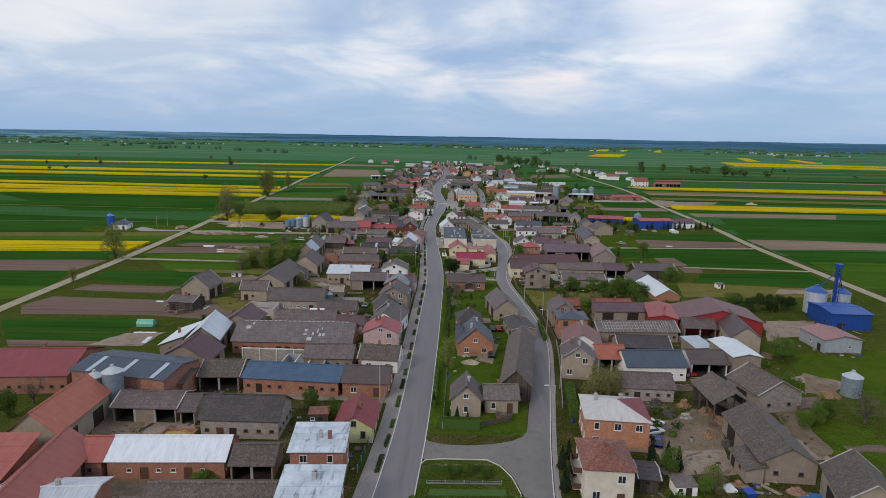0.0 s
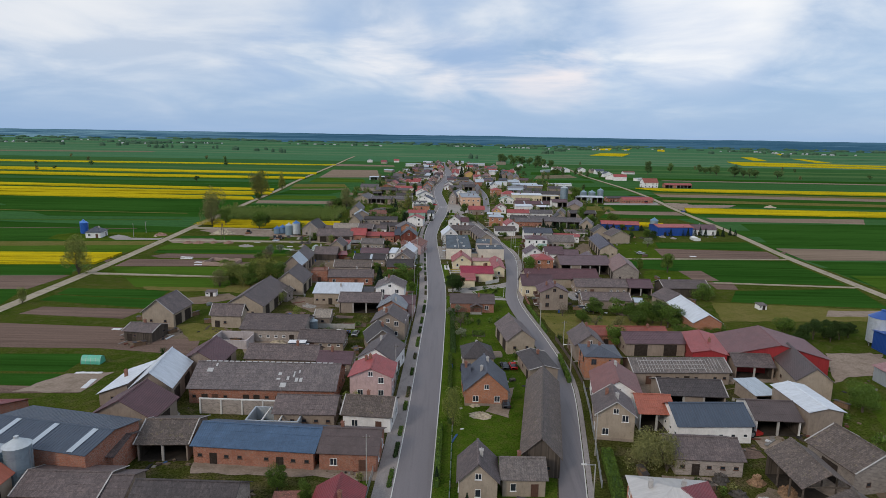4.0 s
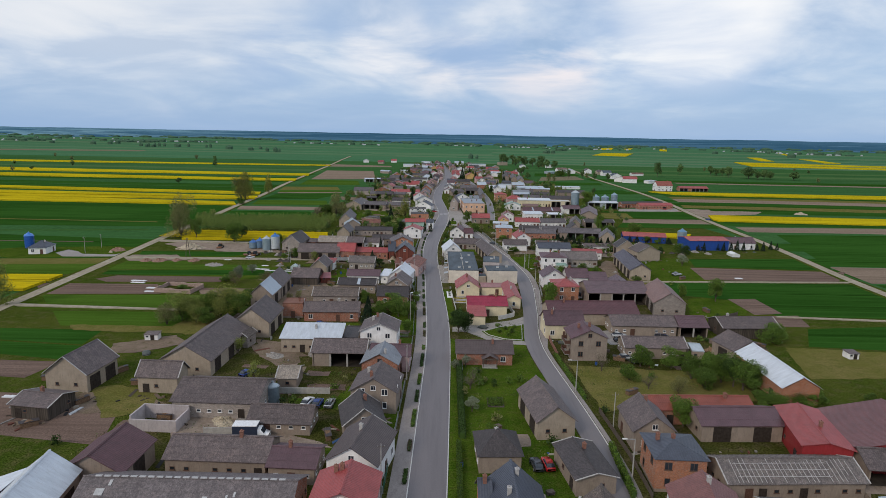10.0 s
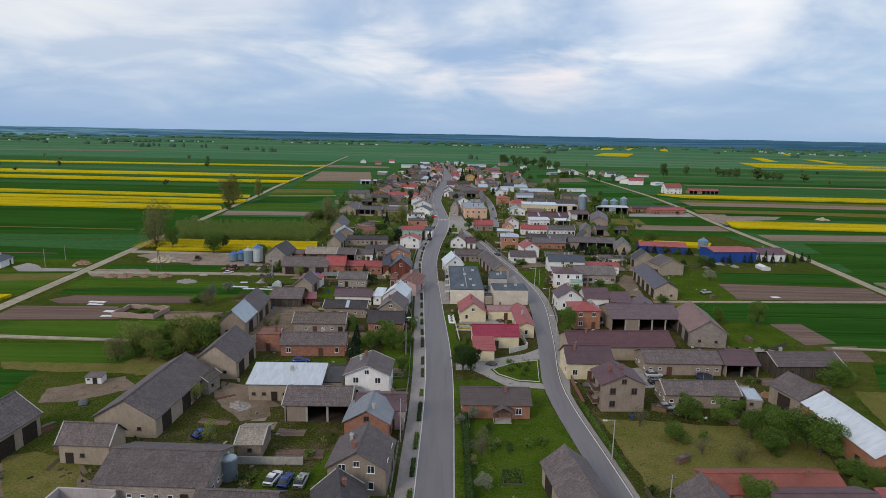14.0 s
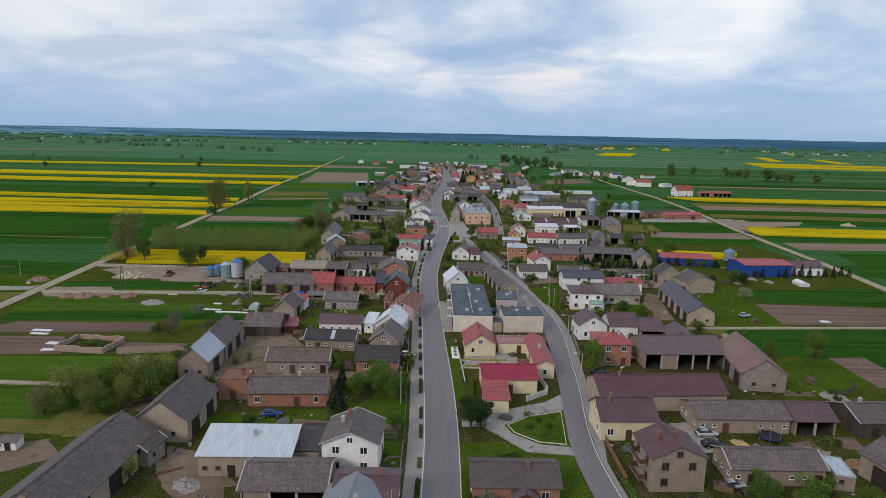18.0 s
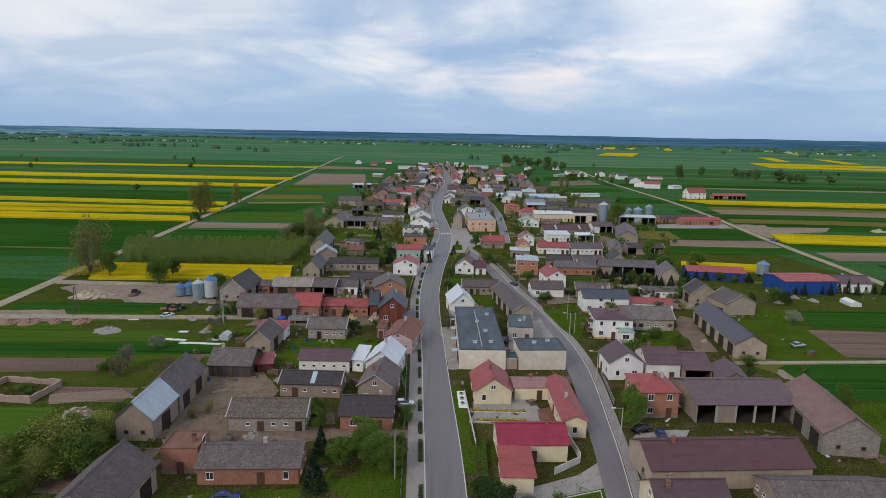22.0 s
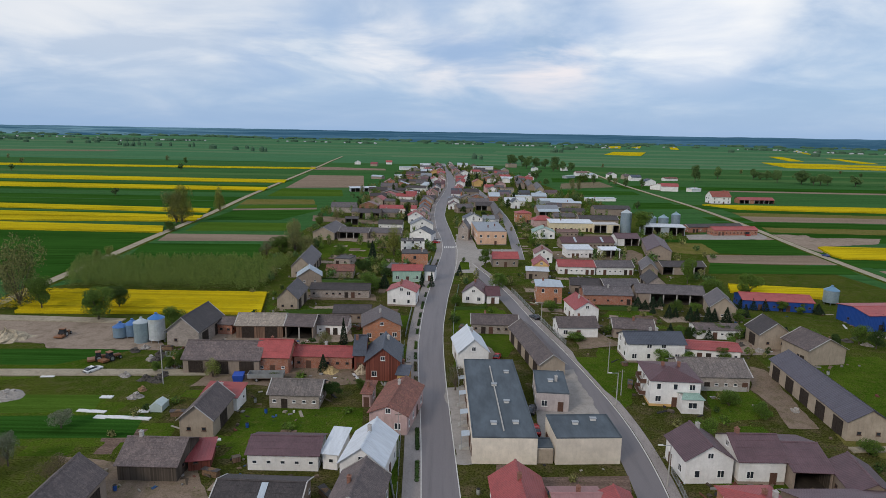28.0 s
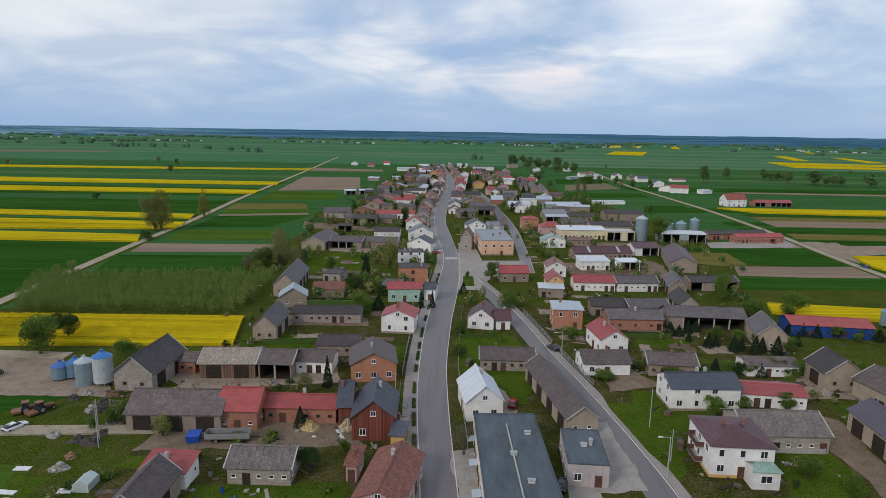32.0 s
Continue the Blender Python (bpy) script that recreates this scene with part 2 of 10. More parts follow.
def surface(kind, col, name):
    """Walls and roofs: u runs along the surface, v up it, in metres."""
    if kind in ("eternit", "mossy", "brick"):
        col = (col[0] * 1.04, col[1] * 0.98, col[2] * 0.985)
    if kind in ("eternit", "mossy"):
        m = Nodes(name, 0.62, 0, 0.45)
        uv = m.coords()
        cell = m.n("ShaderNodeVectorMath")
        cell.operation = "FLOOR"
        sc = m.coords((1 / 1.1, 1 / 1.15, 1))
        m.link(sc, cell.inputs[0])
        wn = m.n("ShaderNodeTexWhiteNoise")
        m.link(cell.outputs[0], wn.inputs["Vector"])
        base = m.mix(m.span(wn.outputs["Value"], 0, 1), shade(col, 0.80), shade(col, 1.20))
        streak = m.noise(m.coords((1.6, 0.35, 1)), 1.2, 5, 0.7)
        base = m.mix(m.span(streak, 0.46, 0.66, 0, 0.7), base, shade(col, 0.50))
        pale = m.noise(m.place(), 0.45, 5, 0.65)
        base = m.mix(m.span(pale, 0.50, 0.68, 0, 0.65), base, shade((col[0] * 1.05, col[1], col[2] * 0.95), 1.5))
        grain = m.noise(m.place(), 5.5, 4, 0.85)
        fleck = m.noise(m.place(), 2.4, 6, 0.8)
        base = m.mix(m.span(fleck, 0.50, 0.60, 0, 0.75), base, shade(col, 0.36))
        base = m.mix(m.span(fleck, 0.34, 0.44, 0.65, 0), base, shade(col, 1.9))
        if kind == "mossy":
            spots = m.noise(m.place(), 1.9, 6, 0.8)
            base = m.mix(m.span(spots, 0.50, 0.57, 0, 0.85), base, (col[0] * 0.36, col[1] * 0.36, col[2] * 0.30))
            gold = m.noise(m.place((1, 1, 1)), 1.1, 5, 0.75)
            base = m.mix(m.span(gold, 0.58, 0.70, 0, 0.7), base, (0.20, 0.165, 0.065))
        base = m.mix(m.span(grain, 0.44, 0.58, 0, 0.65), base, shade(col, 0.48))
        chip = m.noise(m.place(), 5.2, 2, 0.55)
        base = m.mix(m.span(chip, 0.62, 0.67, 0, 0.65) if kind == "mossy" else m.span(chip, 0.67, 0.72, 0, 0.5), base, shade(col, 2.1))
        base = m.mix(m.span(chip, 0.30, 0.36, 0.7, 0), base, shade(col, 0.32))
        w = m.n("ShaderNodeTexWave", Scale=0.88, Distortion=0.0)
        m.link(m.coords((1, 0.0001, 1)), w.inputs["Vector"])
        m.bump(m.math("ADD", m.math("MULTIPLY", w.outputs["Fac"], 0.6), m.math("MULTIPLY", grain, 0.5)), 0.55, 0.05)
        return m.done(m.vary(base, 0.16))
    if kind == "tile":
        m = Nodes(name, 0.48, 0, 0.45)
        big = m.noise(m.place(), 0.5, 4, 0.6)
        base = m.mix(m.span(big, 0.3, 0.7), shade(col, 0.80), shade(col, 1.18))
        fine = m.noise(m.place(), 3.0, 6, 0.8)
        base = m.mix(m.span(fine, 0.50, 0.62, 0, 0.45), base, shade(col, 0.55))
        base = m.mix(m.span(fine, 0.36, 0.46, 0.4, 0), base, shade(col, 1.5))
        a = m.n("ShaderNodeTexWave", Scale=0.8, Distortion=0.0)
        m.link(m.coords((1, 0.0001, 1)), a.inputs["Vector"])
        c = m.n("ShaderNodeTexWave", Scale=0.45, Distortion=0.0)
        c.wave_profile = "SAW"
        c.bands_direction = "Y"
        m.link(m.coords((0.0001, 1, 1)), c.inputs["Vector"])
        m.bump(m.math("ADD", a.outputs["Fac"], c.outputs["Fac"]), 0.5, 0.05)
        base = m.mix(m.span(c.outputs["Fac"], 0.85, 1.0, 0, 0.35), base, shade(col, 0.55))
        return m.done(m.vary(base, 0.12))
    if kind == "sheet":
        m = Nodes(name, 0.42, 0.15, 0.4)
        big = m.noise(m.coords((0.9, 0.22, 1)), 1.1, 5, 0.65)
        base = m.mix(m.span(big, 0.3, 0.72), shade(col, 0.80), shade(col, 1.10))
        rust = m.noise(m.coords((2.2, 0.35, 1)), 1.3, 5, 0.7)
        base = m.mix(m.span(rust, 0.56, 0.74, 0, 0.55), base, (col[0] * 0.45 + 0.06, col[1] * 0.42 + 0.03, col[2] * 0.4 + 0.01))
        w = m.n("ShaderNodeTexWave", Scale=0.62, Distortion=0.0)
        m.link(m.coords((1, 0.0001, 1)), w.inputs["Vector"])
        m.bump(m.span(w.outputs["Fac"], 0.6, 0.9), 0.4, 0.04)
        return m.done(m.vary(base, 0.07))
    if kind == "stained":
        m = Nodes(name, 0.5, 0.1, 0.4)
        big = m.noise(m.place((0.5, 0.5, 0.5)), 0.6, 5, 0.65)
        base = m.mix(m.span(big, 0.35, 0.68), shade(col, 0.72), shade(col, 1.12))
        soot = m.noise(m.place((1.1, 0.28, 1)), 0.8, 6, 0.75)
        base = m.mix(m.span(soot, 0.54, 0.66, 0, 0.85), base, (0.10, 0.105, 0.115))
        run = m.noise(m.place((2.6, 0.2, 1)), 1.2, 4, 0.7)
        base = m.mix(m.span(run, 0.55, 0.70, 0, 0.5), base, (0.20, 0.21, 0.23))
        m.bump(run, 0.2, 0.02)
        return m.done(base)
    if kind == "felt":
        m = Nodes(name, 0.85, 0, 0.25)
        big = m.noise(m.place((1, 0.3, 1)), 0.4, 5, 0.65)
        base = m.mix(m.span(big, 0.35, 0.7), shade(col, 0.75), shade(col, 1.25))
        fine = m.noise(m.place(), 5.0, 4, 0.7)
        base = m.mix(m.span(fine, 0.5, 0.8, 0, 0.4), base, shade(col, 0.6))
        m.bump(fine, 0.3, 0.03)
        return m.done(base)
    if kind == "brick":
        m = Nodes(name, 0.9, 0, 0.2)
        b = m.n("ShaderNodeTexBrick", Scale=1.0)
        b.inputs["Brick Width"].default_value, b.inputs["Row Height"].default_value = 0.26, 0.085
        b.inputs["Mortar Size"].default_value = 0.010
        b.inputs["Color1"].default_value = (*shade(col, 0.72), 1)
        b.inputs["Color2"].default_value = (*shade(col, 1.25), 1)
        b.inputs["Mortar"].default_value = (0.34, 0.30, 0.26, 1)
        m.link(m.coords(), b.inputs["Vector"])
        big = m.noise(m.place(), 0.7, 5, 0.65)
        base = m.mix(m.span(big, 0.45, 0.75, 0, 0.55), b.outputs["Color"], shade(col, 0.62))
        m.bump(b.outputs["Fac"], 0.3, 0.01)
        return m.done(m.vary(base, 0.12))
    if kind == "block":
        m = Nodes(name, 0.92, 0, 0.2)
        b = m.n("ShaderNodeTexBrick", Scale=1.0)
        b.inputs["Brick Width"].default_value, b.inputs["Row Height"].default_value = 0.5, 0.25
        b.inputs["Mortar Size"].default_value = 0.02
        b.inputs["Color1"].default_value = (*shade(col, 0.75), 1)
        b.inputs["Color2"].default_value = (*shade(col, 1.2), 1)
        b.inputs["Mortar"].default_value = (*shade(col, 1.3), 1)
        m.link(m.coords(), b.inputs["Vector"])
        big = m.noise(m.place(), 0.6, 5, 0.7)
        base = m.mix(m.span(big, 0.4, 0.75, 0, 0.6), b.outputs["Color"], shade(col, 0.6))
        m.bump(m.noise(m.place(), 4.0, 4, 0.7), 0.4, 0.05)
        return m.done(m.vary(base, 0.14))
    if kind == "plank":
        m = Nodes(name, 0.85, 0, 0.2)
        cell = m.n("ShaderNodeVectorMath")
        cell.operation = "FLOOR"
        m.link(m.coords((1 / 0.2, 0.0001, 1)), cell.inputs[0])
        wn = m.n("ShaderNodeTexWhiteNoise")
        m.link(cell.outputs[0], wn.inputs["Vector"])
        base = m.mix(wn.outputs["Value"], shade(col, 0.6), shade(col, 1.4))
        g = m.noise(m.coords((6, 0.6, 1)), 2.0, 5, 0.7)
        base = m.mix(m.span(g, 0.4, 0.7, 0, 0.5), base, shade(col, 0.55))
        m.bump(g, 0.3, 0.02)
        return m.done(m.vary(base, 0.12))
    m = Nodes(name, 0.9, 0, 0.25)
    big = m.noise(m.place(), 0.45, 5, 0.65)
    base = m.mix(m.span(big, 0.35, 0.7), shade(col, 0.84), shade(col, 1.08))
    stain = m.noise(m.place((1.4, 1.4, 0.35)), 1.6, 6, 0.75)
    soil = 0.25 if col[0] > 0.6 else 0.55
    base = m.mix(m.span(stain, 0.48, 0.7, 0, soil), base, shade(col, 0.55))
    grit = m.noise(m.place(), 3.0, 6, 0.8)
    base = m.mix(m.span(grit, 0.52, 0.66, 0, soil * 0.7), base, shade(col, 0.55))
    m.bump(grit, 0.3, 0.03)
    return m.done(m.vary(base, 0.07))


def roof_mat(k):
    if ("r", k) not in MATS:
        MATS["r", k] = surface(ROOFS[k][0], ROOFS[k][1], "roof " + k)
    return MATS["r", k]


def wall_mat(k):
    if ("w", k) not in MATS:
        MATS["w", k] = surface(WALLS[k][0], WALLS[k][1], "wall " + k)
    return MATS["w", k]


def plain(name, col, rough=0.7, metal=0.0, spec=0.35, grain=0.18, size=3.0):
    """Paint, metal, concrete: one colour with fine wear."""
    if name not in MATS:
        m = Nodes(name, rough, metal, spec)
        f = m.noise(m.place(), size, 5, 0.65)
        MATS[name] = m.done(m.mix(m.span(f, 0.3, 0.72), shade(col, 1 - grain), shade(col, 1 + grain)))
    return MATS[name]


def earth(name, cols, scales=(0.05, 0.6, 5.0), stretch=(1, 1, 1), bump=0.5, rough=0.95, grit=1.0, rows=0.0, spec=0.0):
    """Ground covers: three colours mixed at two scales, with fine relief; rows: drilled rows and wheel tracks along the strip."""
    if name not in MATS:
        m = Nodes(name, rough, 0, spec)
        big = m.noise(m.place(stretch), scales[0], 5, 0.6, 0.3)
        mid = m.noise(m.place(stretch), scales[1], 5, 0.65)
        fine = m.noise(m.place(), scales[2], 4, 0.75)
        base = m.mix(m.span(big, 0.38, 0.62), cols[0], cols[1])
        base = m.mix(m.span(mid, 0.48, 0.68, 0, 0.8), base, cols[2])
        base = m.mix(m.span(fine, 0.46, 0.62, 0, 0.6 * grit), base, shade(cols[0], 0.42))
        base = m.mix(m.span(fine, 0.34, 0.46, 0.35 * grit, 0), base, shade(cols[1], 1.5))
        if rows:
            drift = m.noise(m.place((0.01, 0.05, 1)), 1.0, 3, 0.5)
            along = m.n("ShaderNodeTexNoise", Scale=1.0, Detail=3.0, Roughness=0.7)
            m.link(m.place((0.004, 0.75, 0)), along.inputs["Vector"])
            base = m.mix(m.span(along.outputs["Fac"], 0.48, 0.64, 0, rows), base, shade(cols[0], 0.45))
            base = m.mix(m.span(along.outputs["Fac"], 0.34, 0.46, rows * 0.7, 0), base, shade(cols[1], 1.45))
            lane = m.n("ShaderNodeTexWave", Scale=0.020, Distortion=0.25, Detail=1.0)
            lane.bands_direction = "Y"
            m.link(m.place(), lane.inputs["Vector"])
            base = m.mix(m.span(lane.outputs["Fac"], 0.985, 0.999, 0, rows * 1.2), base, shade(cols[2], 0.5))
            base = m.mix(m.span(drift, 0.42, 0.62, 0, rows * 0.8), base, shade(cols[1], 1.25))
        m.bump(fine, bump, 0.15)
        MATS[name] = m.done(base)
    return MATS[name]


GLASS = plain("window glass", (0.025, 0.032, 0.042), 0.12, 0, 0.6, 0.3, 0.8)
FRAME = plain("white window frame", (0.74, 0.74, 0.74), 0.5)
DARKFRAME = plain("brown window frame", (0.12, 0.07, 0.05), 0.6)
# boarded doors, near-black to stand in for shaded open doorways too
GATE = plain("barn door dark as an open doorway", (0.040, 0.031, 0.026), 0.85, 0, 0.2, 0.4, 2.0)
DOOR = plain("brown door", (0.105, 0.055, 0.040), 0.6, 0, 0.3, 0.25)
CONCRETE = plain("concrete", (0.36, 0.35, 0.33), 0.9, 0, 0.2, 0.2, 1.2)
KERB = plain("pale kerb stone", (0.58, 0.57, 0.545), 0.85, 0, 0.2, 0.15, 1.0)
STEEL = plain("galvanised steel", (0.36, 0.38, 0.40), 0.45, 0.5, 0.5, 0.2, 1.0)
POST = plain("timber post", (0.11, 0.09, 0.075), 0.9, 0, 0.2, 0.3)
CHIM = plain("chimney brick", (0.23, 0.115, 0.085), 0.9, 0, 0.2, 0.35, 4.0)
CHIMP = plain("chimney render", (0.40, 0.385, 0.37), 0.9, 0, 0.2, 0.25, 2.0)
RUBBER = plain("tyre rubber", (0.02, 0.02, 0.02), 0.85)
# floor earth darkened to paint the shade inside open sheds
FLOORD = plain("earth floor darkened for shade", (0.045, 0.038, 0.032), 0.95, 0, 0.1, 0.3, 0.8)

# ---- mesh helpers ----


class Shape:
    """Faces with a flat unwrap in metres."""

    def __init__(self):
        self.v, self.f, self.uv = [], [], []

    def face(self, pts, uvs=None):
        k = len(self.v)
        self.v += [tuple(p) for p in pts]
        self.f.append(tuple(range(k, k + len(pts))))
        if uvs is None:
            a = Vector(pts[0])
            u = (Vector(pts[1]) - a).normalized()
            w = u.cross(Vector(pts[-1]) - a)
            w = w.cross(u).normalized()
            uvs = [((Vector(p) - a).dot(u), (Vector(p) - a).dot(w)) for p in pts]
        self.uv += uvs

    def box(self, x0, y0, z0, x1, y1, z1):
        c = [(x0, y0, z0), (x1, y0, z0), (x1, y1, z0), (x0, y1, z0), (x0, y0, z1), (x1, y0, z1), (x1, y1, z1), (x0, y1, z1)]
        for q in ((0, 1, 5, 4), (1, 2, 6, 5), (2, 3, 7, 6), (3, 0, 4, 7), (4, 5, 6, 7), (3, 2, 1, 0)):
            self.face([c[i] for i in q])
        return self

    def slab(self, a, b, c, d, thick):
        """A sheet with thickness below the four points, which run counter-clockwise from above."""
        p = [Vector(q) for q in (a, b, c, d)]
        n = (p[1] - p[0]).cross(p[3] - p[0]).normalized() * thick
        q = [v - n for v in p]
        self.face(p)
        self.face(q[::-1])
        for i in range(4):
            j = (i + 1) % 4
            self.face([q[i], q[j], p[j], p[i]])
        return self

    def tube(self, x, y, z0, z1, r0, r1, n=10, cap=True, dx=0.0, dy=0.0):
        ring = lambda r, z, ox, oy: [(x + ox + r * math.cos(2 * math.pi * i / n), y + oy + r * math.sin(2 * math.pi * i / n), z) for i in range(n)]
        a, b = ring(r0, z0, 0, 0), ring(r1, z1, dx, dy)
        per = 2 * math.pi * max(r0, r1) / n
        for i in range(n):
            j = (i + 1) % n
            self.face([a[i], a[j], b[j], b[i]], [(i * per, 0), ((i + 1) * per, 0), ((i + 1) * per, z1 - z0), (i * per, z1 - z0)])
        if cap and r1 > 0.01:
            self.face(b, [(p[0], p[1]) for p in b])
        return self

    def mesh(self, name, mat, smooth=False):
        me = bpy.data.meshes.new(name)
        index, verts = {}, []
        faces = []
        for f in self.f:
            row = []
            for i in f:
                key = tuple(round(c, 4) for c in self.v[i])
                if key not in index:
                    index[key] = len(verts)
                    verts.append(key)
                row.append(index[key])
            faces.append(row)
        me.from_pydata(verts, [], faces)
        lay = me.uv_layers.new(name="UVMap")
        lay.data.foreach_set("uv", [c for p in self.uv for c in p])
        me.materials.append(mat)
        if smooth:
            me.polygons.foreach_set("use_smooth", [True] * len(me.polygons))
        me.update()
        return me


def part(name, me, parent, m=None, label=""):
    ob = new(name, me)
    ob.parent = parent
    if m is not None:
        ob.matrix_local = m
    if label:
        ob["label"] = label
    return ob


def thing(name, x, y, rz=0.0, z=0.0, scale=None):
    ob = new(name)
    ob.empty_display_size = 0.5
    ob.matrix_world = pose(x, y, z, 0, 0, rz)
    if scale:
        ob.scale = scale
    return ob


CACHE = {}


def cached(key, make):
    if key not in CACHE:
        CACHE[key] = make()
    return CACHE[key]


def window_meshes(w, h, mat):
    """Frame with a mullion, sill, and a recessed pane; the wall face is y = 0, outside is -y."""

    def frame_mesh():
        s = Shape()
        t = 0.07
        s.box(-w / 2, -0.06, 0, -w / 2 + t, 0.02, h).box(w / 2 - t, -0.06, 0, w / 2, 0.02, h)
        s.box(-w / 2 + t, -0.06, 0, w / 2 - t, 0.02, t).box(-w / 2 + t, -0.06, h - t, w / 2 - t, 0.02, h)
        if w > 0.9:
            s.box(-t / 2, -0.055, t, t / 2, 0.02, h - t)
        s.box(-w / 2 - 0.08, -0.14, -0.07, w / 2 + 0.08, 0.02, 0)
        if w <= 0.8:
            k = len(s.f)
            s.face([(-w / 2 + t, -0.02, t), (w / 2 - t, -0.02, t), (w / 2 - t, -0.02, h - t), (-w / 2 + t, -0.02, h - t)])
            me = s.mesh("window", mat)
            me.materials.append(GLASS)
            me.polygons[k].material_index = 1
            return me
        return s.mesh("window", mat)

    def pane_mesh():
        s = Shape()
        s.face([(-w / 2 + 0.05, -0.025, 0.05), (w / 2 - 0.05, -0.025, 0.05), (w / 2 - 0.05, -0.025, h - 0.05), (-w / 2 + 0.05, -0.025, h - 0.05)])
        s.box(-w / 2 + 0.05, -0.02, 0.05, w / 2 - 0.05, 0.03, h - 0.05)
        return s.mesh("pane", GLASS)

    return cached(("win", w, h, mat.name), frame_mesh), cached(("pane", w, h), pane_mesh)


def door_mesh(w, h, mat):
    """Boarded leaf in a frame: one board profile drawn up from the sill."""

    def make():
        s = Shape()
        n = max(2, round(w / 0.4))
        prof = [(-w / 2 - 0.08, 0.03), (-w / 2 - 0.08, -0.07), (-w / 2, -0.07)]
        for i in range(n):
            d = -0.045 + 0.012 * (i % 2)
            prof += [(-w / 2 + i * w / n + 0.012, -0.015), (-w / 2 + i * w / n + 0.02, d), (-w / 2 + (i + 1) * w / n - 0.02, d)]
        prof += [(w / 2 - 0.012, -0.015), (w / 2, -0.07), (w / 2 + 0.08, -0.07), (w / 2 + 0.08, 0.03)]
        for (xa, ya), (xb, yb) in zip(prof[:-1], prof[1:]):
            s.face([(xa, ya, 0), (xb, yb, 0), (xb, yb, h + 0.06), (xa, ya, h + 0.06)])
        s.face([(x, y, h + 0.06) for x, y in prof])
        return s.mesh("door", mat)

    return cached(("door", w, h, mat.name), make)


RIBBED = {"brightwhite", "white", "silver", "metal", "pale", "bluesheet", "red", "rosy", "rib", "bluewall", "lilac"}


def slope(L, run, rise, he, kind, taper=0.0, oh=0.0):
    """One roof plane in the frame where x runs along the eave and +y goes up to the ridge; the eave lies at y = 0, z = he."""
    s = Shape()
    length = math.hypot(run, rise)
    surf = ROOFS[kind][0]
    if taper:
        return s.slab((-L / 2, 0, he), (L / 2, 0, he), (L / 2 - taper, run + 0.04, he + rise), (taper - L / 2, run + 0.04, he + rise), 0.07)
    h = L / 2
    if kind in RIBBED:
        # raised seams from eave to ridge
        n = max(2, round(L / (1.1 if kind in ("rib", "brightwhite") else 0.62)))
        prof = []
        lift = 0.06 if kind == "rib" else 0.014 if kind == "brightwhite" else 0.03
        for i in range(n + 1):
            x = -h + 0.03 + (L - 0.06) * i / n
            prof += [(x - 0.03, 0.0), (x - 0.03, lift), (x + 0.03, lift), (x + 0.03, 0.0)]
        lo = [(x, 0.0, he + d) for x, d in prof]
        hi = [(x, run + 0.04, he + rise + d) for x, d in prof]
        for i in range(len(prof) - 1):
            u0, u1 = prof[i][0], prof[i + 1][0]
            s.face([lo[i], lo[i + 1], hi[i + 1], hi[i]], [(u0, 0), (u1, 0), (u1, length), (u0, length)])
        s.face([(h, 0, he - 0.07), (-h, 0, he - 0.07), (-h, run + 0.04, he + rise - 0.07), (h, run + 0.04, he + rise - 0.07)][::-1])
        s.face([(-h, 0, he - 0.07), (h, 0, he - 0.07)] + lo[::-1])
        return s
    # lapped courses
    rows = max(1, round(length / (1.15 if surf in ("eternit", "mossy") else 1.6)))
    lap = 0.022 if surf in ("eternit", "mossy") else 0.018
    prof = []
    for r in range(rows):
        a, b = r / rows, (r + 1) / rows
        prof += [(run * a, he + rise * a + lap, length * a), ((run + 0.04) * b, he + rise * b, length * b)]
    for (ya, za, va), (yb, zb, vb) in zip(prof[:-1], prof[1:]):
        s.face([(-h, ya, za), (h, ya, za), (h, yb, zb), (-h, yb, zb)], [(-h, va), (h, va), (h, vb), (-h, vb)])
    y1, z1 = prof[-1][:2]
    s.face([(-h, 0, he - 0.08), (h, 0, he - 0.08), (h, 0, prof[0][1]), (-h, 0, prof[0][1])])
    s.face([(-h, y1, z1 - 0.08), (h, y1, z1 - 0.08), (h, 0, he - 0.08), (-h, 0, he - 0.08)])
    for sx in (-1, 1):
        s.face(([(sx * h, 0, he - 0.08), (sx * h, y1, z1 - 0.08)] + [(sx * h, p[0], p[1]) for p in prof[::-1]])[::sx])
    return s


def chimney_mesh(h, mat):
    def make():
        s = Shape().box(-0.28, -0.28, -1.2, 0.28, 0.28, h).box(-0.34, -0.34, h, 0.34, 0.34, h + 0.1)
        s.tube(0, 0, h + 0.1, h + 0.35, 0.12, 0.1, 8)
        return s.mesh("chimney", mat)

    return cached(("chim", h, mat.name), make)


GROUPS = {"house": "houses of the village", "house2": "houses of the village", "shop": "houses of the village"}
NAMES = {"house": "house", "house2": "house", "shop": "shop_building", "barn": "barn", "stable": "stable", "open": "open_shed", "plain": "outbuilding", "frame": "open_barn"}
CATS = {"house": "house", "house2": "house", "shop": "shop", "barn": "barn", "stable": "stable", "open": "shed", "plain": "outbuilding", "frame": "barn"}
WORDS = {"house": "single-storey house", "house2": "two-storey house", "shop": "shop building", "barn": "gabled barn",
         "stable": "farm stable", "open": "open-fronted shed", "plain": "farm outbuilding", "frame": "barn on timber posts"}
PLACED = []
ROOTS = {}
SKYLIGHTS = {"h02": 3, "r94": 2, "h51": 1}
BALCONIES = {"r53", "r30", "r02"}
PATCHED = {"r01": "darkred"}  # hipped roofs with half of another cladding


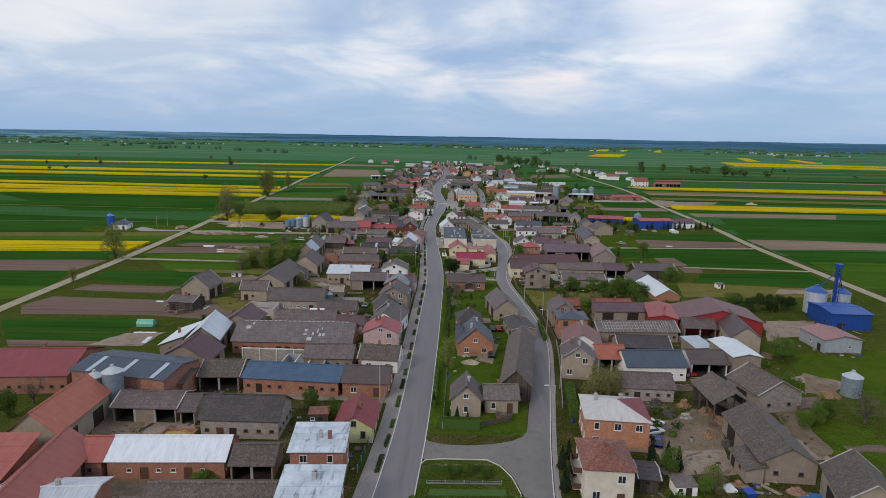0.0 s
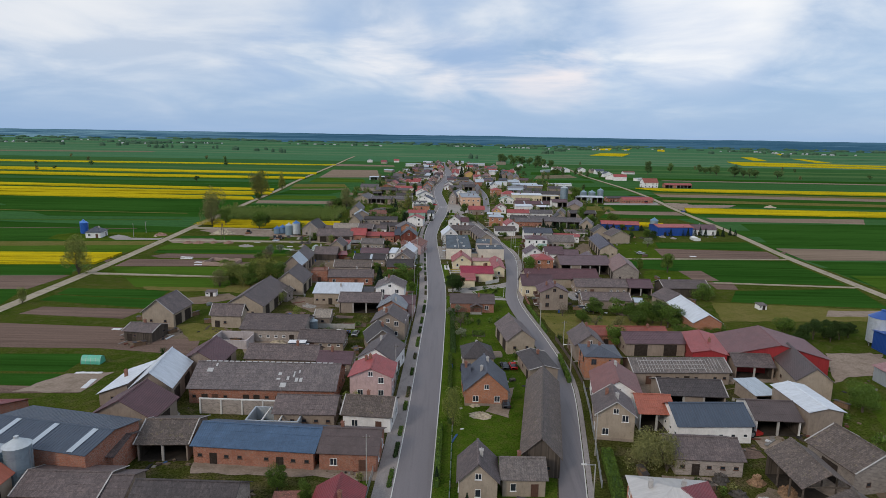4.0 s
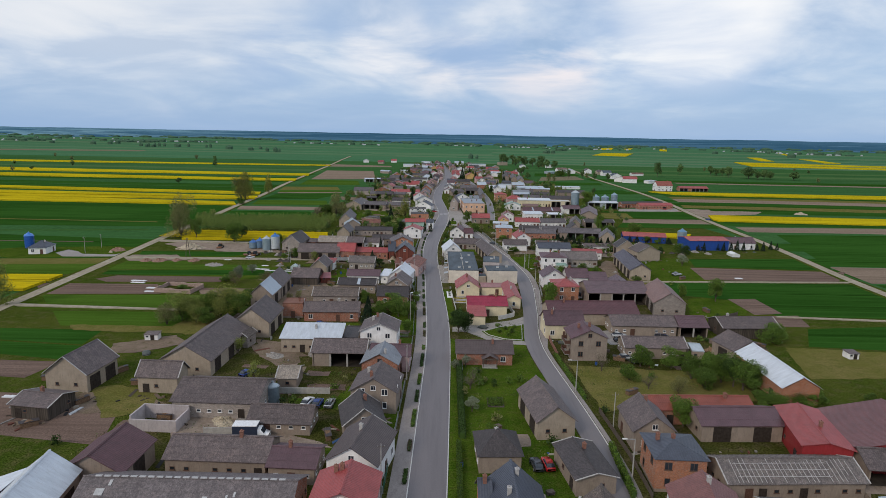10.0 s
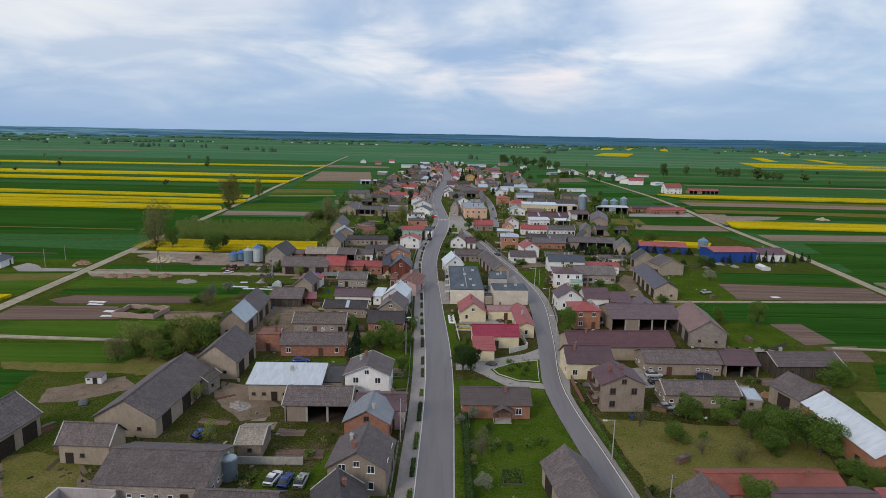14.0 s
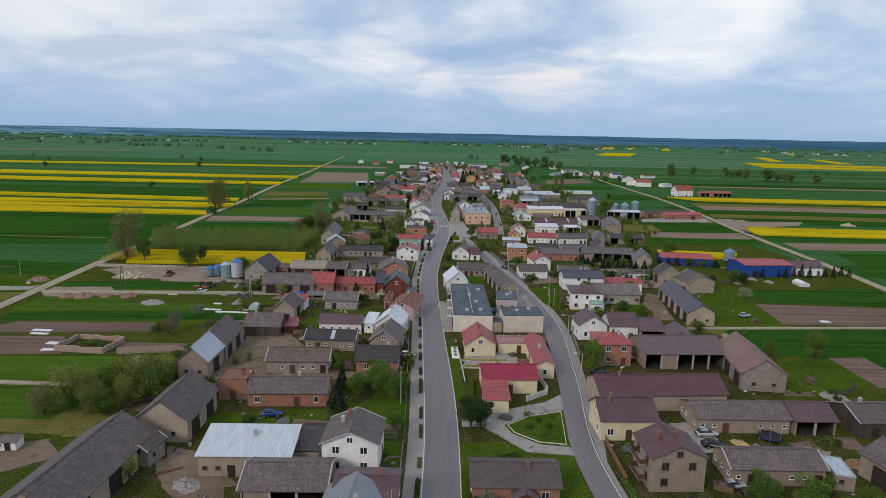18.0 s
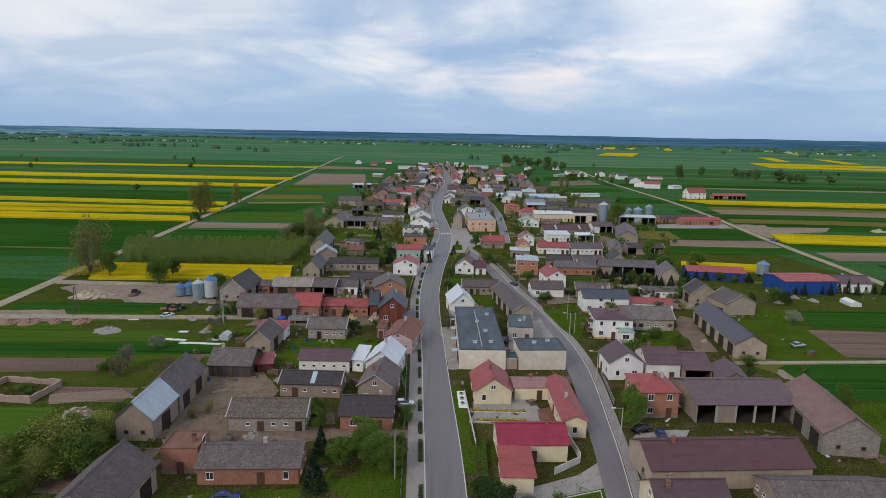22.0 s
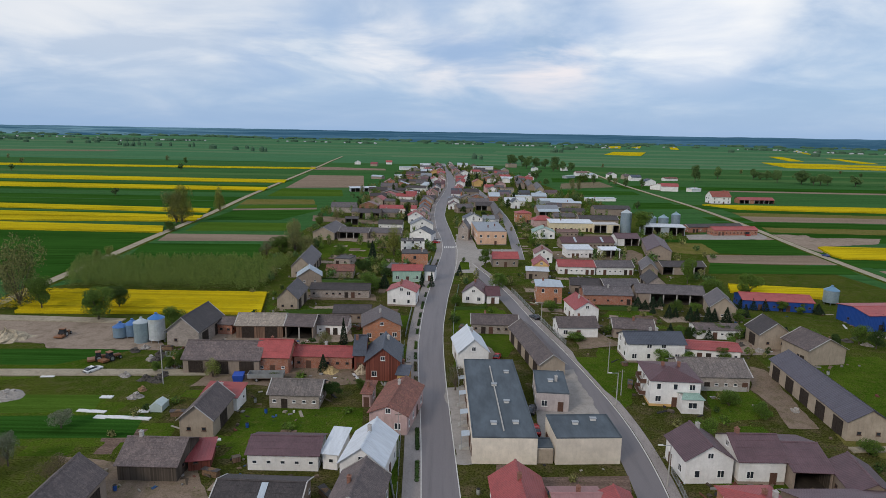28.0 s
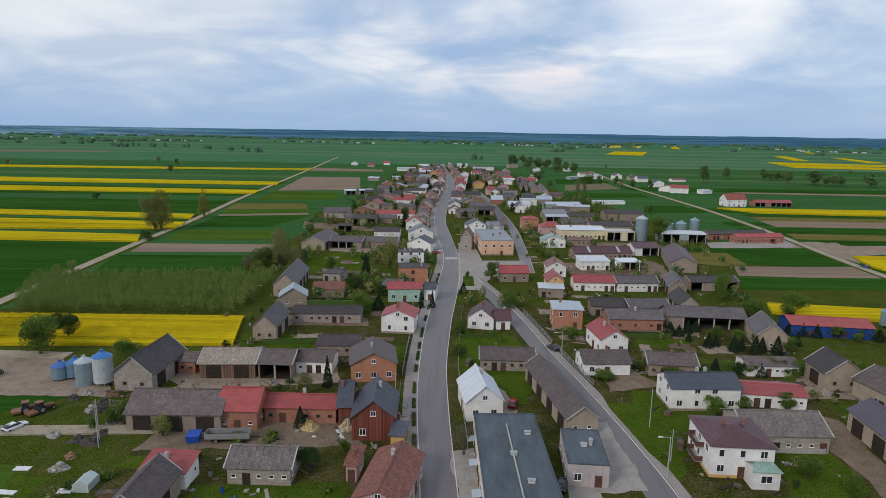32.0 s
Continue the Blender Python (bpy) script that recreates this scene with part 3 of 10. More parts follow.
def B(code, x, y, rz, L, D, he, rise, kind, roof, wall, style, detail=2):
    """A building: centre, turn, frontage, depth, eave height, rise of the roof, ridge along x or y (or m: lean-to, f: flat, h: hipped)."""
    rnd = random.Random(int(abs(x) * 91 + y * 17))
    PLACED.append((x, y, max(L, D) * 0.6))
    root = thing(NAMES[style], x, y, rz)
    ROOTS[code] = root
    tagged(root, WALLS[wall][2] + " " + WORDS[style] + " with " + ROOFS[roof][2], CATS[style], GROUPS.get(style, "farm buildings"))
    turn = pose(0, 0, 0)
    if kind == "y":
        L, D, turn = D, L, pose(0, 0, 0, 0, 0, 90)
    rm, wm = roof_mat(roof), wall_mat(wall)
    oh = 0.42 if kind != "f" else 0.0
    lx, wy = L / 2 - oh, D / 2 - oh
    ridge = kind in "xy"
    top = he - 0.02
    wallz = he + (rise * oh / (D / 2) if ridge else 0) - 0.1
    # walls
    s = Shape()
    apex = wallz + (rise * (wy / (D / 2)) if ridge else 0)
    backz = wallz + (rise * 2 * wy / D if kind == "m" else 0)
    corner = [(-lx, -wy), (lx, -wy), (lx, wy), (-lx, wy)]
    if style == "frame":
        s.box(lx - 0.12, -wy, 0, lx, wy, wallz)
        s.face([(lx, -wy, wallz), (lx, wy, wallz), (lx, 0, apex)])
        for sy in (-1, 1):
            beam = Shape().box(-lx, min(sy * wy, sy * (wy - 0.2)), wallz - 0.22, lx - 0.13, max(sy * wy, sy * (wy - 0.2)), wallz)
            part("eave_beam", beam.mesh("eave beam", POST), root, turn)
            for px in (-lx + 0.1, -lx / 3, lx / 3):
                part("post", cached(("tpost", round(wallz, 2)), lambda: Shape().box(-0.1, -0.1, 0, 0.1, 0.1, wallz - 0.23).mesh("timber post", POST)), root, turn @ pose(px, sy * (wy - 0.1), 0))
        for px in (-lx + 0.1, -lx / 3, lx / 3):
            part("tie_beam", cached(("tie", round(wy, 2)), lambda: Shape().box(-0.08, -wy + 0.21, 0, 0.08, wy - 0.21, 0.18).mesh("tie beam", POST)), root, turn @ pose(px, 0, wallz - 0.2))
        part("shed_floor", Shape().box(-lx, -wy, 0, lx - 0.13, wy, 0.06).mesh("barn floor", FLOORD), root, turn)
    elif style == "open":
        t = 0.25
        s.box(-lx, wy - t, 0, lx, wy, backz)
        for sx in (-1, 1):
            s.box(min(sx * lx, sx * (lx - t)), -wy, 0, max(sx * lx, sx * (lx - t)), wy - t, wallz)
            if ridge:
                s.face([(sx * lx, -wy * sx, wallz), (sx * lx, wy * sx, wallz), (sx * lx, 0, apex)])
        s.box(-lx + t, -wy, wallz - 0.35, lx - t, -wy + 0.2, wallz)
        n = max(1, round(2 * lx / 4.2))
        shut = rnd.randrange(n) if n > 2 else -1
        for i in range(n):
            xa, xb = -lx + t + i * (2 * lx - 2 * t) / n, -lx + t + (i + 1) * (2 * lx - 2 * t) / n
            if i:
                part("post", cached(("post", round(wallz, 2)), lambda: Shape().box(-0.2, 0.003, 0, 0.2, 0.3, wallz - 0.35).mesh("post", CONCRETE)), root, turn @ pose(xa, -wy, 0))
            if i == shut:
                s.box(xa + 0.2, -wy + 0.01, 0, xb - 0.2, -wy + 0.2, wallz - 0.36)
        part("shed_floor", Shape().box(-lx + t, -wy + 0.02, 0, lx - t, wy - t, 0.1).mesh("shed floor", FLOORD), root, turn)
        # dark boards added to paint the shade inside the open shed
        part("lining", Shape().box(-lx + t, wy - t - 0.06, 0.1, lx - t, wy - t - 0.003, wallz - 0.1).mesh("lining", wall_mat("wood")), root, turn, "added dark boards for the shed's shaded back")
        for sx in (-1, 1):
            a, b2 = sorted((sx * (lx - t - 0.003), sx * (lx - t - 0.06)))
            part("lining", Shape().box(a, -wy + 0.3, 0.1, b2, wy - t - 0.07, wallz - 0.1).mesh("lining", wall_mat("wood")), root, turn, "added dark boards for the shed's shaded side")
    else:
        s.face([(-lx, -wy, 0), (lx, -wy, 0), (lx, -wy, wallz), (-lx, -wy, wallz)])
        s.face([(lx, wy, 0), (-lx, wy, 0), (-lx, wy, backz), (lx, wy, backz)])
        if ridge:
            s.face([(lx, -wy, 0), (lx, wy, 0), (lx, wy, wallz), (lx, 0, apex), (lx, -wy, wallz)])
            s.face([(-lx, wy, 0), (-lx, -wy, 0), (-lx, -wy, wallz), (-lx, 0, apex), (-lx, wy, wallz)])
        else:
            s.face([(lx, -wy, 0), (lx, wy, 0), (lx, wy, backz), (lx, -wy, wallz)])
            s.face([(-lx, wy, 0), (-lx, -wy, 0), (-lx, -wy, wallz), (-lx, wy, backz)])
    part("wall", s.mesh("wall", wm), root, turn)
    if style == "house2":
        part("plinth", Shape().box(-lx - 0.03, -wy - 0.03, 0, lx + 0.03, wy + 0.03, 0.55).mesh("plinth", wall_mat("orangep" if code == "r53" else "plaster")), root, turn, "rendered plinth band")
    if code in BALCONIES:
        for z in (0.9, 3.6):
            bal = part("balcony", Shape().box(-1.3, -2.2, 0, -0.003, 2.2, 0.15).mesh("balcony", CONCRETE), root, turn @ (pose(0, wy, z, 0, 0, -90) if kind == "y" else pose(-lx, 0, z)))
            rail = Shape()
            rail.box(-1.3, -2.2, 0.153, -1.25, 2.2, 1.05)
            part("balcony_rail", rail.mesh("balcony rail", DOOR), bal, None, "brown boarded railing")
            for sy in (-2.2, 2.15):
                part("side_rail", Shape().box(-1.24, sy, 0.153, -0.02, sy + 0.05, 1.05).mesh("side rail", DOOR), bal)
    # roof
    flip = pose(0, 0, 0, 0, 0, 180)
    if ridge:
        for k, side in enumerate((pose(0, -D / 2, 0), pose(0, D / 2, 0) @ flip)):
            part("roof_slope", slope(L, D / 2, rise, he, roof).mesh("roof slope", rm), root, turn @ side)
        if detail > 1:
            cap = Shape()
            cap.slab((-L / 2, -0.22, he + rise - 0.02), (L / 2, -0.22, he + rise - 0.02), (L / 2, 0, he + rise + 0.13), (-L / 2, 0, he + rise + 0.13), 0.03)
            cap.slab((-L / 2, 0, he + rise + 0.13), (L / 2, 0, he + rise + 0.13), (L / 2, 0.22, he + rise - 0.02), (-L / 2, 0.22, he + rise - 0.02), 0.03)
            part("ridge_cap", cap.mesh("ridge cap", rm), root, turn)
            if ROOFS[roof][0] in ("eternit", "mossy") and rnd.random() < 0.35 or roof in ("white", "tan"):
                for ex in (-1, 1):
                    v = Shape()
                    for ey in (-1, 1):
                        a, b2 = (ex * L / 2 - 0.12, ey * D / 2, he + 0.1), (ex * L / 2 + 0.08, ey * D / 2, he + 0.1)
                        c2, d2 = (ex * L / 2 + 0.08, 0, he + rise + 0.1), (ex * L / 2 - 0.12, 0, he + rise + 0.1)
                        v.slab(*((a, b2, c2, d2) if ey < 0 else (b2, a, d2, c2)), 0.1)
                    part("verge_trim", v.mesh("verge", CHIMP), root, turn, "pale mortar verge")
    elif kind == "m":
        part("roof_slope", slope(L, D, rise, he, roof).mesh("roof slope", rm), root, turn @ pose(0, -D / 2, 0))
    elif kind == "h":
        k = min(L, D) / 2
        for side, ln, sh in ((pose(0, -D / 2, 0), L, min(k, D / 2)), (pose(0, D / 2, 0) @ flip, L, min(k, D / 2))):
            part("roof_slope", slope(ln, D / 2, rise, he, roof, taper=k * 0.98).mesh("roof slope", rm), root, side)
        for sx in (-1, 1):
            part("roof_slope", slope(D, k * 0.98, rise, he, roof, taper=D / 2 * 0.98).mesh("roof slope", roof_mat(PATCHED[code]) if code in PATCHED and sx > 0 else rm), root, pose(sx * L / 2, 0, 0, 0, 0, 90 * sx))
    else:
        p = Shape()
        p.box(-lx, -wy, he - 0.1, lx, wy, he + 0.02)
        part("roof_deck", p.mesh("roof deck", rm), root)
        p = Shape()
        for a in ((-lx, -wy, lx, -wy + 0.14), (-lx, wy - 0.14, lx, wy), (-lx, -wy + 0.14, -lx + 0.14, wy - 0.14), (lx - 0.14, -wy + 0.14, lx, wy - 0.14)):
            p.box(a[0] - 0.02 * (a[0] < 0), a[1] - 0.02 * (a[1] < -wy + 0.01), he + 0.021, a[2] + 0.02 * (a[2] > lx - 0.01), a[3] + 0.02 * (a[3] > wy - 0.01), he + 0.18)
        part("parapet", p.mesh("parapet", rm), root)
    if code in SKYLIGHTS:
        ln = math.hypot(D / 2, rise)
        for i in range(SKYLIGHTS[code]):
            u = L * ((i + 0.5) / SKYLIGHTS[code] - 0.5) + 0.6
            strip = Shape().slab((u - 0.5, -D / 2 + 0.3, he + 0.1 + rise * 0.6 / D), (u + 0.5, -D / 2 + 0.3, he + 0.1 + rise * 0.6 / D), (u + 0.5, -0.4, he + 0.1 + rise * (1 - 0.8 / D)), (u - 0.5, -0.4, he + 0.1 + rise * (1 - 0.8 / D)), 0.04)
            part("skylight", strip.mesh("skylight", roof_mat("silver")), root, turn, "pale translucent roof strip")
    # chimneys
    if style in ("house", "house2") or (style in ("stable", "plain") and rnd.random() < 0.3):
        for i in range(2 if style == "house2" else 1):
            px, py = rnd.uniform(-0.3, 0.3) * L, (rnd.uniform(-0.12, 0.2)) * D
            zz = he + (rise * (1 - abs(py) / (D / 2)) if ridge else rise * 0.6)
            part("chimney", chimney_mesh(0.9, CHIM if rnd.random() < 0.6 else CHIMP), root, turn @ pose(px, py, zz))
    if detail < 1:
        return root
    # openings
    fm = FRAME if rnd.random() < (0.75 if style in GROUPS else 0.25) or wall == "white" else DARKFRAME

    def win(side, u, z, w, h):
        f, p = window_meshes(w, h, fm)
        m = {"f": pose(u, -wy, z), "b": pose(u, wy, z, 0, 0, 180), "r": pose(lx, u, z, 0, 0, 90), "l": pose(-lx, u, z, 0, 0, -90)}[side]
        wo = part("window", f, root, turn @ m)
        if w > 0.8:
            part("pane", p, wo)

    def gate(side, u, w, h, mat=DOOR):
        m = {"f": pose(u, -wy, 0), "b": pose(u, wy, 0, 0, 0, 180), "r": pose(lx, u, 0, 0, 0, 90), "l": pose(-lx, u, 0, 0, 0, -90)}[side]
        part("door", door_mesh(w, h, mat), root, turn @ m)

    # sides that look towards the flight line
    seen = ["l", "f" if x < 0 else "b"] if kind == "y" else ["f", "r" if x < 0 else "l"]
    for side in seen:
        half = lx if side in "fb" else wy
        end = side in "lr"
        if style in ("house", "house2"):
            floors = 2 if style == "house2" and he > 4.4 else 1
            n = max(1, round((2 * half - 1.0) / 3.6))
            for fl in range(floors):
                for i in range(n):
                    u = -half + (i + 0.5) * 2 * half / n
                    if fl == 0 and i == n // 2 and (not end or detail < 2):
                        gate(side, u, 1.0, 2.1)
                    elif rnd.random() < 0.82:
                        win(side, u, (0.95 if he < 3.9 else 1.1) + fl * 2.75, 1.2 if rnd.random() < 0.75 else 0.9, 1.3)
            if end and ridge and rise > 1.7:
                win(side, 0.0, wallz + 0.05 * rise, 1.0, 1.0)
        elif style == "shop" and side != "f":
            n = max(2, round(2 * half / 3.5))
            for i in range(n):
                u = -half + (i + 0.5) * 2 * half / n
                if i % 3 == 1:
                    gate(side, u, 1.6, 2.3)
                else:
                    win(side, u, 1.0, 1.8, 1.5)
        elif style == "stable":
            n = max(2, round(2 * half / 2.2))
            for i in range(n):
                u = -half + (i + 0.5) * 2 * half / n
                if not end and i % 4 == 1 + rnd.randrange(2):
                    gate(side, u, 1.1, 2.0, DOOR if rnd.random() < 0.6 else GATE)
                elif rnd.random() < 0.85:
                    win(side, u, 1.25, 0.8, 0.6)
        elif style == "barn":
            if end:
                for u in (-half * 0.45, half * 0.45):
                    win(side, u, 1.4, 0.8, 0.7)
            else:
                n = max(1, round(2 * half / 7))
                for i in range(n):
                    gate(side, -half + (i + 0.5) * 2 * half / n, 3.2, min(3.2, he - 0.5), GATE)
        elif style == "plain" and rnd.random() < 0.8:
            win(side, rnd.uniform(-0.5, 0.5) * half, 1.3, 0.8, 0.7)
            if not end and half > 2.5:
                gate(side, -half * 0.6, 1.2, 2.0, GATE)
    return root



# ---- ground ----
GRASS = earth("rough grass", ((0.044, 0.073, 0.010), (0.076, 0.092, 0.017), (0.122, 0.104, 0.044)), (0.06, 0.40, 3.0), grit=1.6)
YARD = earth("farmyard ground", ((0.044, 0.056, 0.011), (0.078, 0.076, 0.022), (0.140, 0.102, 0.066)), (0.09, 0.26, 2.6), grit=1.6)
COVERS = {
    "crop": earth("winter wheat", ((0.021, 0.070, 0.010), (0.032, 0.094, 0.015), (0.016, 0.054, 0.008)), (0.02, 0.35, 3.0), (0.12, 1, 1), grit=0.7, rows=0.45),
    "lawn": earth("garden lawn", ((0.042, 0.084, 0.008), (0.074, 0.116, 0.013), (0.104, 0.108, 0.027)), (0.14, 0.7, 3.2), grit=1.3),
    "meadow": earth("meadow", ((0.050, 0.108, 0.012), (0.070, 0.125, 0.018), (0.044, 0.086, 0.012)), (0.03, 0.5, 3.0), (0.3, 1, 1), rows=0.35),
    "soil": earth("bare soil", ((0.158, 0.110, 0.089), (0.190, 0.135, 0.110), (0.132, 0.093, 0.074)), (0.03, 0.6, 2.5), (0.12, 1, 1), rows=0.4),
    "tilled": earth("dry tilled soil", ((0.225, 0.170, 0.128), (0.262, 0.200, 0.152), (0.190, 0.148, 0.105)), (0.03, 0.6, 2.5), (0.12, 1, 1), rows=0.35),
    "dirt": earth("packed dirt", ((0.262, 0.208, 0.166), (0.305, 0.246, 0.198), (0.180, 0.142, 0.107)), (0.06, 0.35, 1.8), grit=0.45),
    "mud": earth("trodden earth yard", ((0.178, 0.134, 0.100), (0.235, 0.180, 0.138), (0.120, 0.104, 0.054)), (0.10, 0.45, 4.5), grit=0.7),
    "paving": earth("concrete paving", ((0.300, 0.280, 0.262), (0.345, 0.322, 0.300), (0.235, 0.215, 0.198)), (0.1, 0.6, 4.0), grit=0.3),
    "rape": earth("rapeseed in bloom", ((0.460, 0.345, 0.010), (0.540, 0.410, 0.012), (0.270, 0.245, 0.020)), (0.05, 0.5, 3.5), (0.25, 1, 1), rows=0.5),
    # far and far2: paler and bluer than crop, haze put into the colour
    "far": earth("far farmland, haze tint", ((0.034, 0.098, 0.030), (0.046, 0.122, 0.038), (0.066, 0.128, 0.048)), (0.004, 0.02, 0.3), (0.2, 1, 1), grit=0.5, rows=0.35),
    "far2": earth("far crop paled for haze", ((0.075, 0.145, 0.050), (0.066, 0.135, 0.045), (0.088, 0.145, 0.058)), (0.004, 0.02, 0.3), (0.2, 1, 1), grit=0.5, rows=0.3),
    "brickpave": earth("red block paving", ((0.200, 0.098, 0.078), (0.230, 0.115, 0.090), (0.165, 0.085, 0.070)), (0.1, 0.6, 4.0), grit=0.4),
    # plain and plain2: bluish haze mixed into the field colours
    "plain": earth("distant cereal plain, haze in colour", ((0.054, 0.148, 0.070), (0.066, 0.166, 0.082), (0.088, 0.170, 0.082)), (0.002, 0.01, 0.1), (0.15, 1, 1), 0.1, grit=0.3, rows=0.3),
    "plain2": earth("distant pale plain, haze in colour", ((0.100, 0.185, 0.095), (0.090, 0.175, 0.090), (0.135, 0.185, 0.105)), (0.002, 0.01, 0.1), (0.15, 1, 1), 0.1, grit=0.3, rows=0.3),
    "dry": earth("dry yellowish grass", ((0.128, 0.126, 0.032), (0.170, 0.145, 0.052), (0.102, 0.114, 0.026)), (0.08, 0.4, 2.5), grit=0.7),
    # stubble colour lightened in place of distance haze
    "stubble": earth("far stubble, lightened for haze", ((0.200, 0.165, 0.115), (0.170, 0.155, 0.095), (0.225, 0.180, 0.130)), (0.004, 0.05, 0.4), (0.2, 1, 1)),
}
ASPHALT = earth("worn asphalt", ((0.146, 0.131, 0.137), (0.180, 0.162, 0.167), (0.117, 0.105, 0.110)), (0.06, 0.7, 6.0), (1, 0.05, 1), 0.1, 0.55, 0.3, spec=0.45)
SLABS = earth("pavement slabs", ((0.268, 0.242, 0.233), (0.310, 0.282, 0.268), (0.232, 0.208, 0.199)), (0.1, 0.9, 5.0), (1, 0.4, 1), 0.2, grit=0.5)
WORN = earth("worn patched asphalt", ((0.180, 0.172, 0.164), (0.205, 0.196, 0.186), (0.150, 0.144, 0.138)), (0.08, 0.5, 5.0), (1, 1, 1), 0.2, 0.9, 0.3)
TRACK = earth("sandy track", ((0.330, 0.290, 0.220), (0.380, 0.335, 0.260), (0.225, 0.192, 0.140)), (0.05, 0.45, 2.0), grit=0.4)


def sheet(name, pts, z, mat, label="", category="", kind="structure"):
    me = bpy.data.meshes.new(name)
    me.from_pydata([(px, py, z) for px, py in pts], [], [tuple(range(len(pts)))])
    me.materials.append(mat)
    return tagged(new(name, me), label, category, "", kind)


def ribbon(name, left, right, z, mat, label, kind="structure", category=""):
    me = bpy.data.meshes.new(name)
    n = len(left)
    me.from_pydata([(*p, z) for p in left] + [(*p, z) for p in right], [], [(i, n + i, n + i + 1, i + 1) for i in range(n - 1)])
    me.materials.append(mat)
    return tagged(new(name, me), label, category, "", kind)


def dense(table, step=6.0):
    """Smooth a line given as y: x, densely."""
    ys = [p[0] for p in table]
    xs = [p[1] for p in table]
    yy = np.arange(ys[0], ys[-1] + 0.1, step)
    xx = np.interp(yy, ys, xs)
    k = np.array([1, 2, 3, 2, 1]) / 9
    xx = np.convolve(np.pad(xx, 2, mode="edge"), k, "valid")
    return [(float(a), float(b)) for a, b in zip(xx, yy)]


def shift(line, d):
    return [(a + d, b) for a, b in line]


def kerb(name, line, w=0.16, h=0.13, label="pale concrete kerb along the road edge"):
    s = Shape()
    for (xa, ya), (xb, yb) in zip(line[:-1], line[1:]):
        s.face([(xa, ya, h), (xa + w, ya, h), (xb + w, yb, h), (xb, yb, h)])
        s.face([(xa, ya, 0), (xa, ya, h), (xb, yb, h), (xb, yb, 0)])
        s.face([(xa + w, ya, 0), (xb + w, yb, 0), (xb + w, yb, h), (xa + w, ya, h)])
    return tagged(new(name, s.mesh(name, KERB)), label, "kerb", "", "structure")


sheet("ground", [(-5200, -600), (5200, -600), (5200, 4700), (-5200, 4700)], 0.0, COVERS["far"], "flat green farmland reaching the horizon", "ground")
sheet("backdrop_plain", [(-5200, 1260), (5200, 1260), (5200, 4690), (-5200, 4690)], 0.005, COVERS["plain"], "green plain reaching the horizon, haze mixed into its colour", "field")
sheet("ground_grass", [(-138, -120), (157, -120), (168, 400), (136, 620), (110, 800), (70, 1250), (-60, 1250), (-72, 700), (-92, 470), (-150, 405)], 0.004, GRASS, "rough grass and gardens round the village", "grass")
sheet("ground_yards", [(-66, -60), (62, -60), (70, 150), (74, 330), (84, 425), (-60, 425), (-62, 380), (-60, 150)], 0.008, YARD, "trodden farmyards of soil and patchy grass", "ground")

MAIN_L = dense(((-120, -19), (40, -13), (85, -10.4), (94, -9.6), (104, -8.8), (119, -8.3), (138, -7.8), (157, -7.5), (175, -7.2), (196, -6.9), (218, -6.5), (236, -6.6), (254, -7.3), (262, -7.6), (280, -8.5), (303, -9.3), (320, -10.2), (336, -11.2), (353, -12.2), (370, -12.3), (395, -11.9), (417, -10.7), (446, -9.0), (470, -7.2), (496, -6.0), (523, -7.0), (555, -10.0), (595, -11.6), (620, -12.5), (677, -12.0), (755, -7.2), (833, -2.8), (937, -2.0), (1083, -6.0), (1290, -14.0)))
MAIN_R = dense(((-120, -12.5), (40, -6.9), (85, -4.1), (96, -3.4), (105, -2.8), (121, -2.3), (138, -1.9), (150, -1.6), (167, -1.2), (185, -0.9), (207, -0.6), (218, -0.4), (240, -0.4), (261, -1.1), (280, -2.3), (291, -2.9), (319, -4.3), (338, -5.2), (353, -5.6), (370, -5.9), (381, -5.4), (411, -3.9), (431, -2.1), (464, 0.0), (497, 0.9), (523, -0.5), (556, -2.4), (595, -4.9), (620, -5.5), (677, -4.0), (755, 1.2), (834, 5.6), (939, 6.2), (1085, 2.0), (1290, -6.0)))
SEC_R = dense(((-60, 4), (60, 14.6), (86, 17.6), (95, 18.6), (109, 20.8), (125, 23.5), (140, 25.8), (151, 27.6), (160, 28.6), (168, 28.8), (176, 28.3), (188, 27.6), (198, 26.7), (208, 25.9), (217, 24.8), (230, 24.1), (238, 24.3), (250, 26.3), (262, 27.9), (276, 29), (288, 30.6), (302, 31.4), (316, 31.3), (329, 29.8), (345, 27.8), (360, 25.4), (382, 21.4), (406, 18.4), (432, 13.6), (450, 9.5), (466, 5)))
SEC_L = dense(((-60, -0.6), (60, 10), (86, 13.1), (95, 14.1), (109, 16.5), (125, 19.2), (140, 21.5), (151, 23.5), (160, 24.5), (168, 24.7), (176, 24.2), (188, 23.4), (198, 22.5), (208, 21.7), (217, 20.6), (230, 19.9), (238, 20.1), (250, 22.1), (262, 23.5), (276, 24.4), (288, 25.6), (302, 26.2), (316, 26), (329, 24.9), (345, 23.1), (360, 21), (382, 17.1), (406, 13.7), (432, 9), (450, 4.6), (466, -0.5)))
ribbon("road", MAIN_L, MAIN_R, 0.04, ASPHALT, "smooth grey asphalt village main road", category="road")
ribbon("road_side", SEC_L, SEC_R, 0.034, ASPHALT, "narrower grey asphalt back street", category="road")
kerb("kerb_1", shift(MAIN_L, -0.16))
kerb("kerb_2", MAIN_R)
kerb("kerb_3", SEC_R)
back = dense(((472, 28), (481, 29.3), (501, 30.4), (529, 32), (568, 34), (611, 34.6), (675, 33), (742, 30.2), (798, 26.7), (860, 20)), 8)
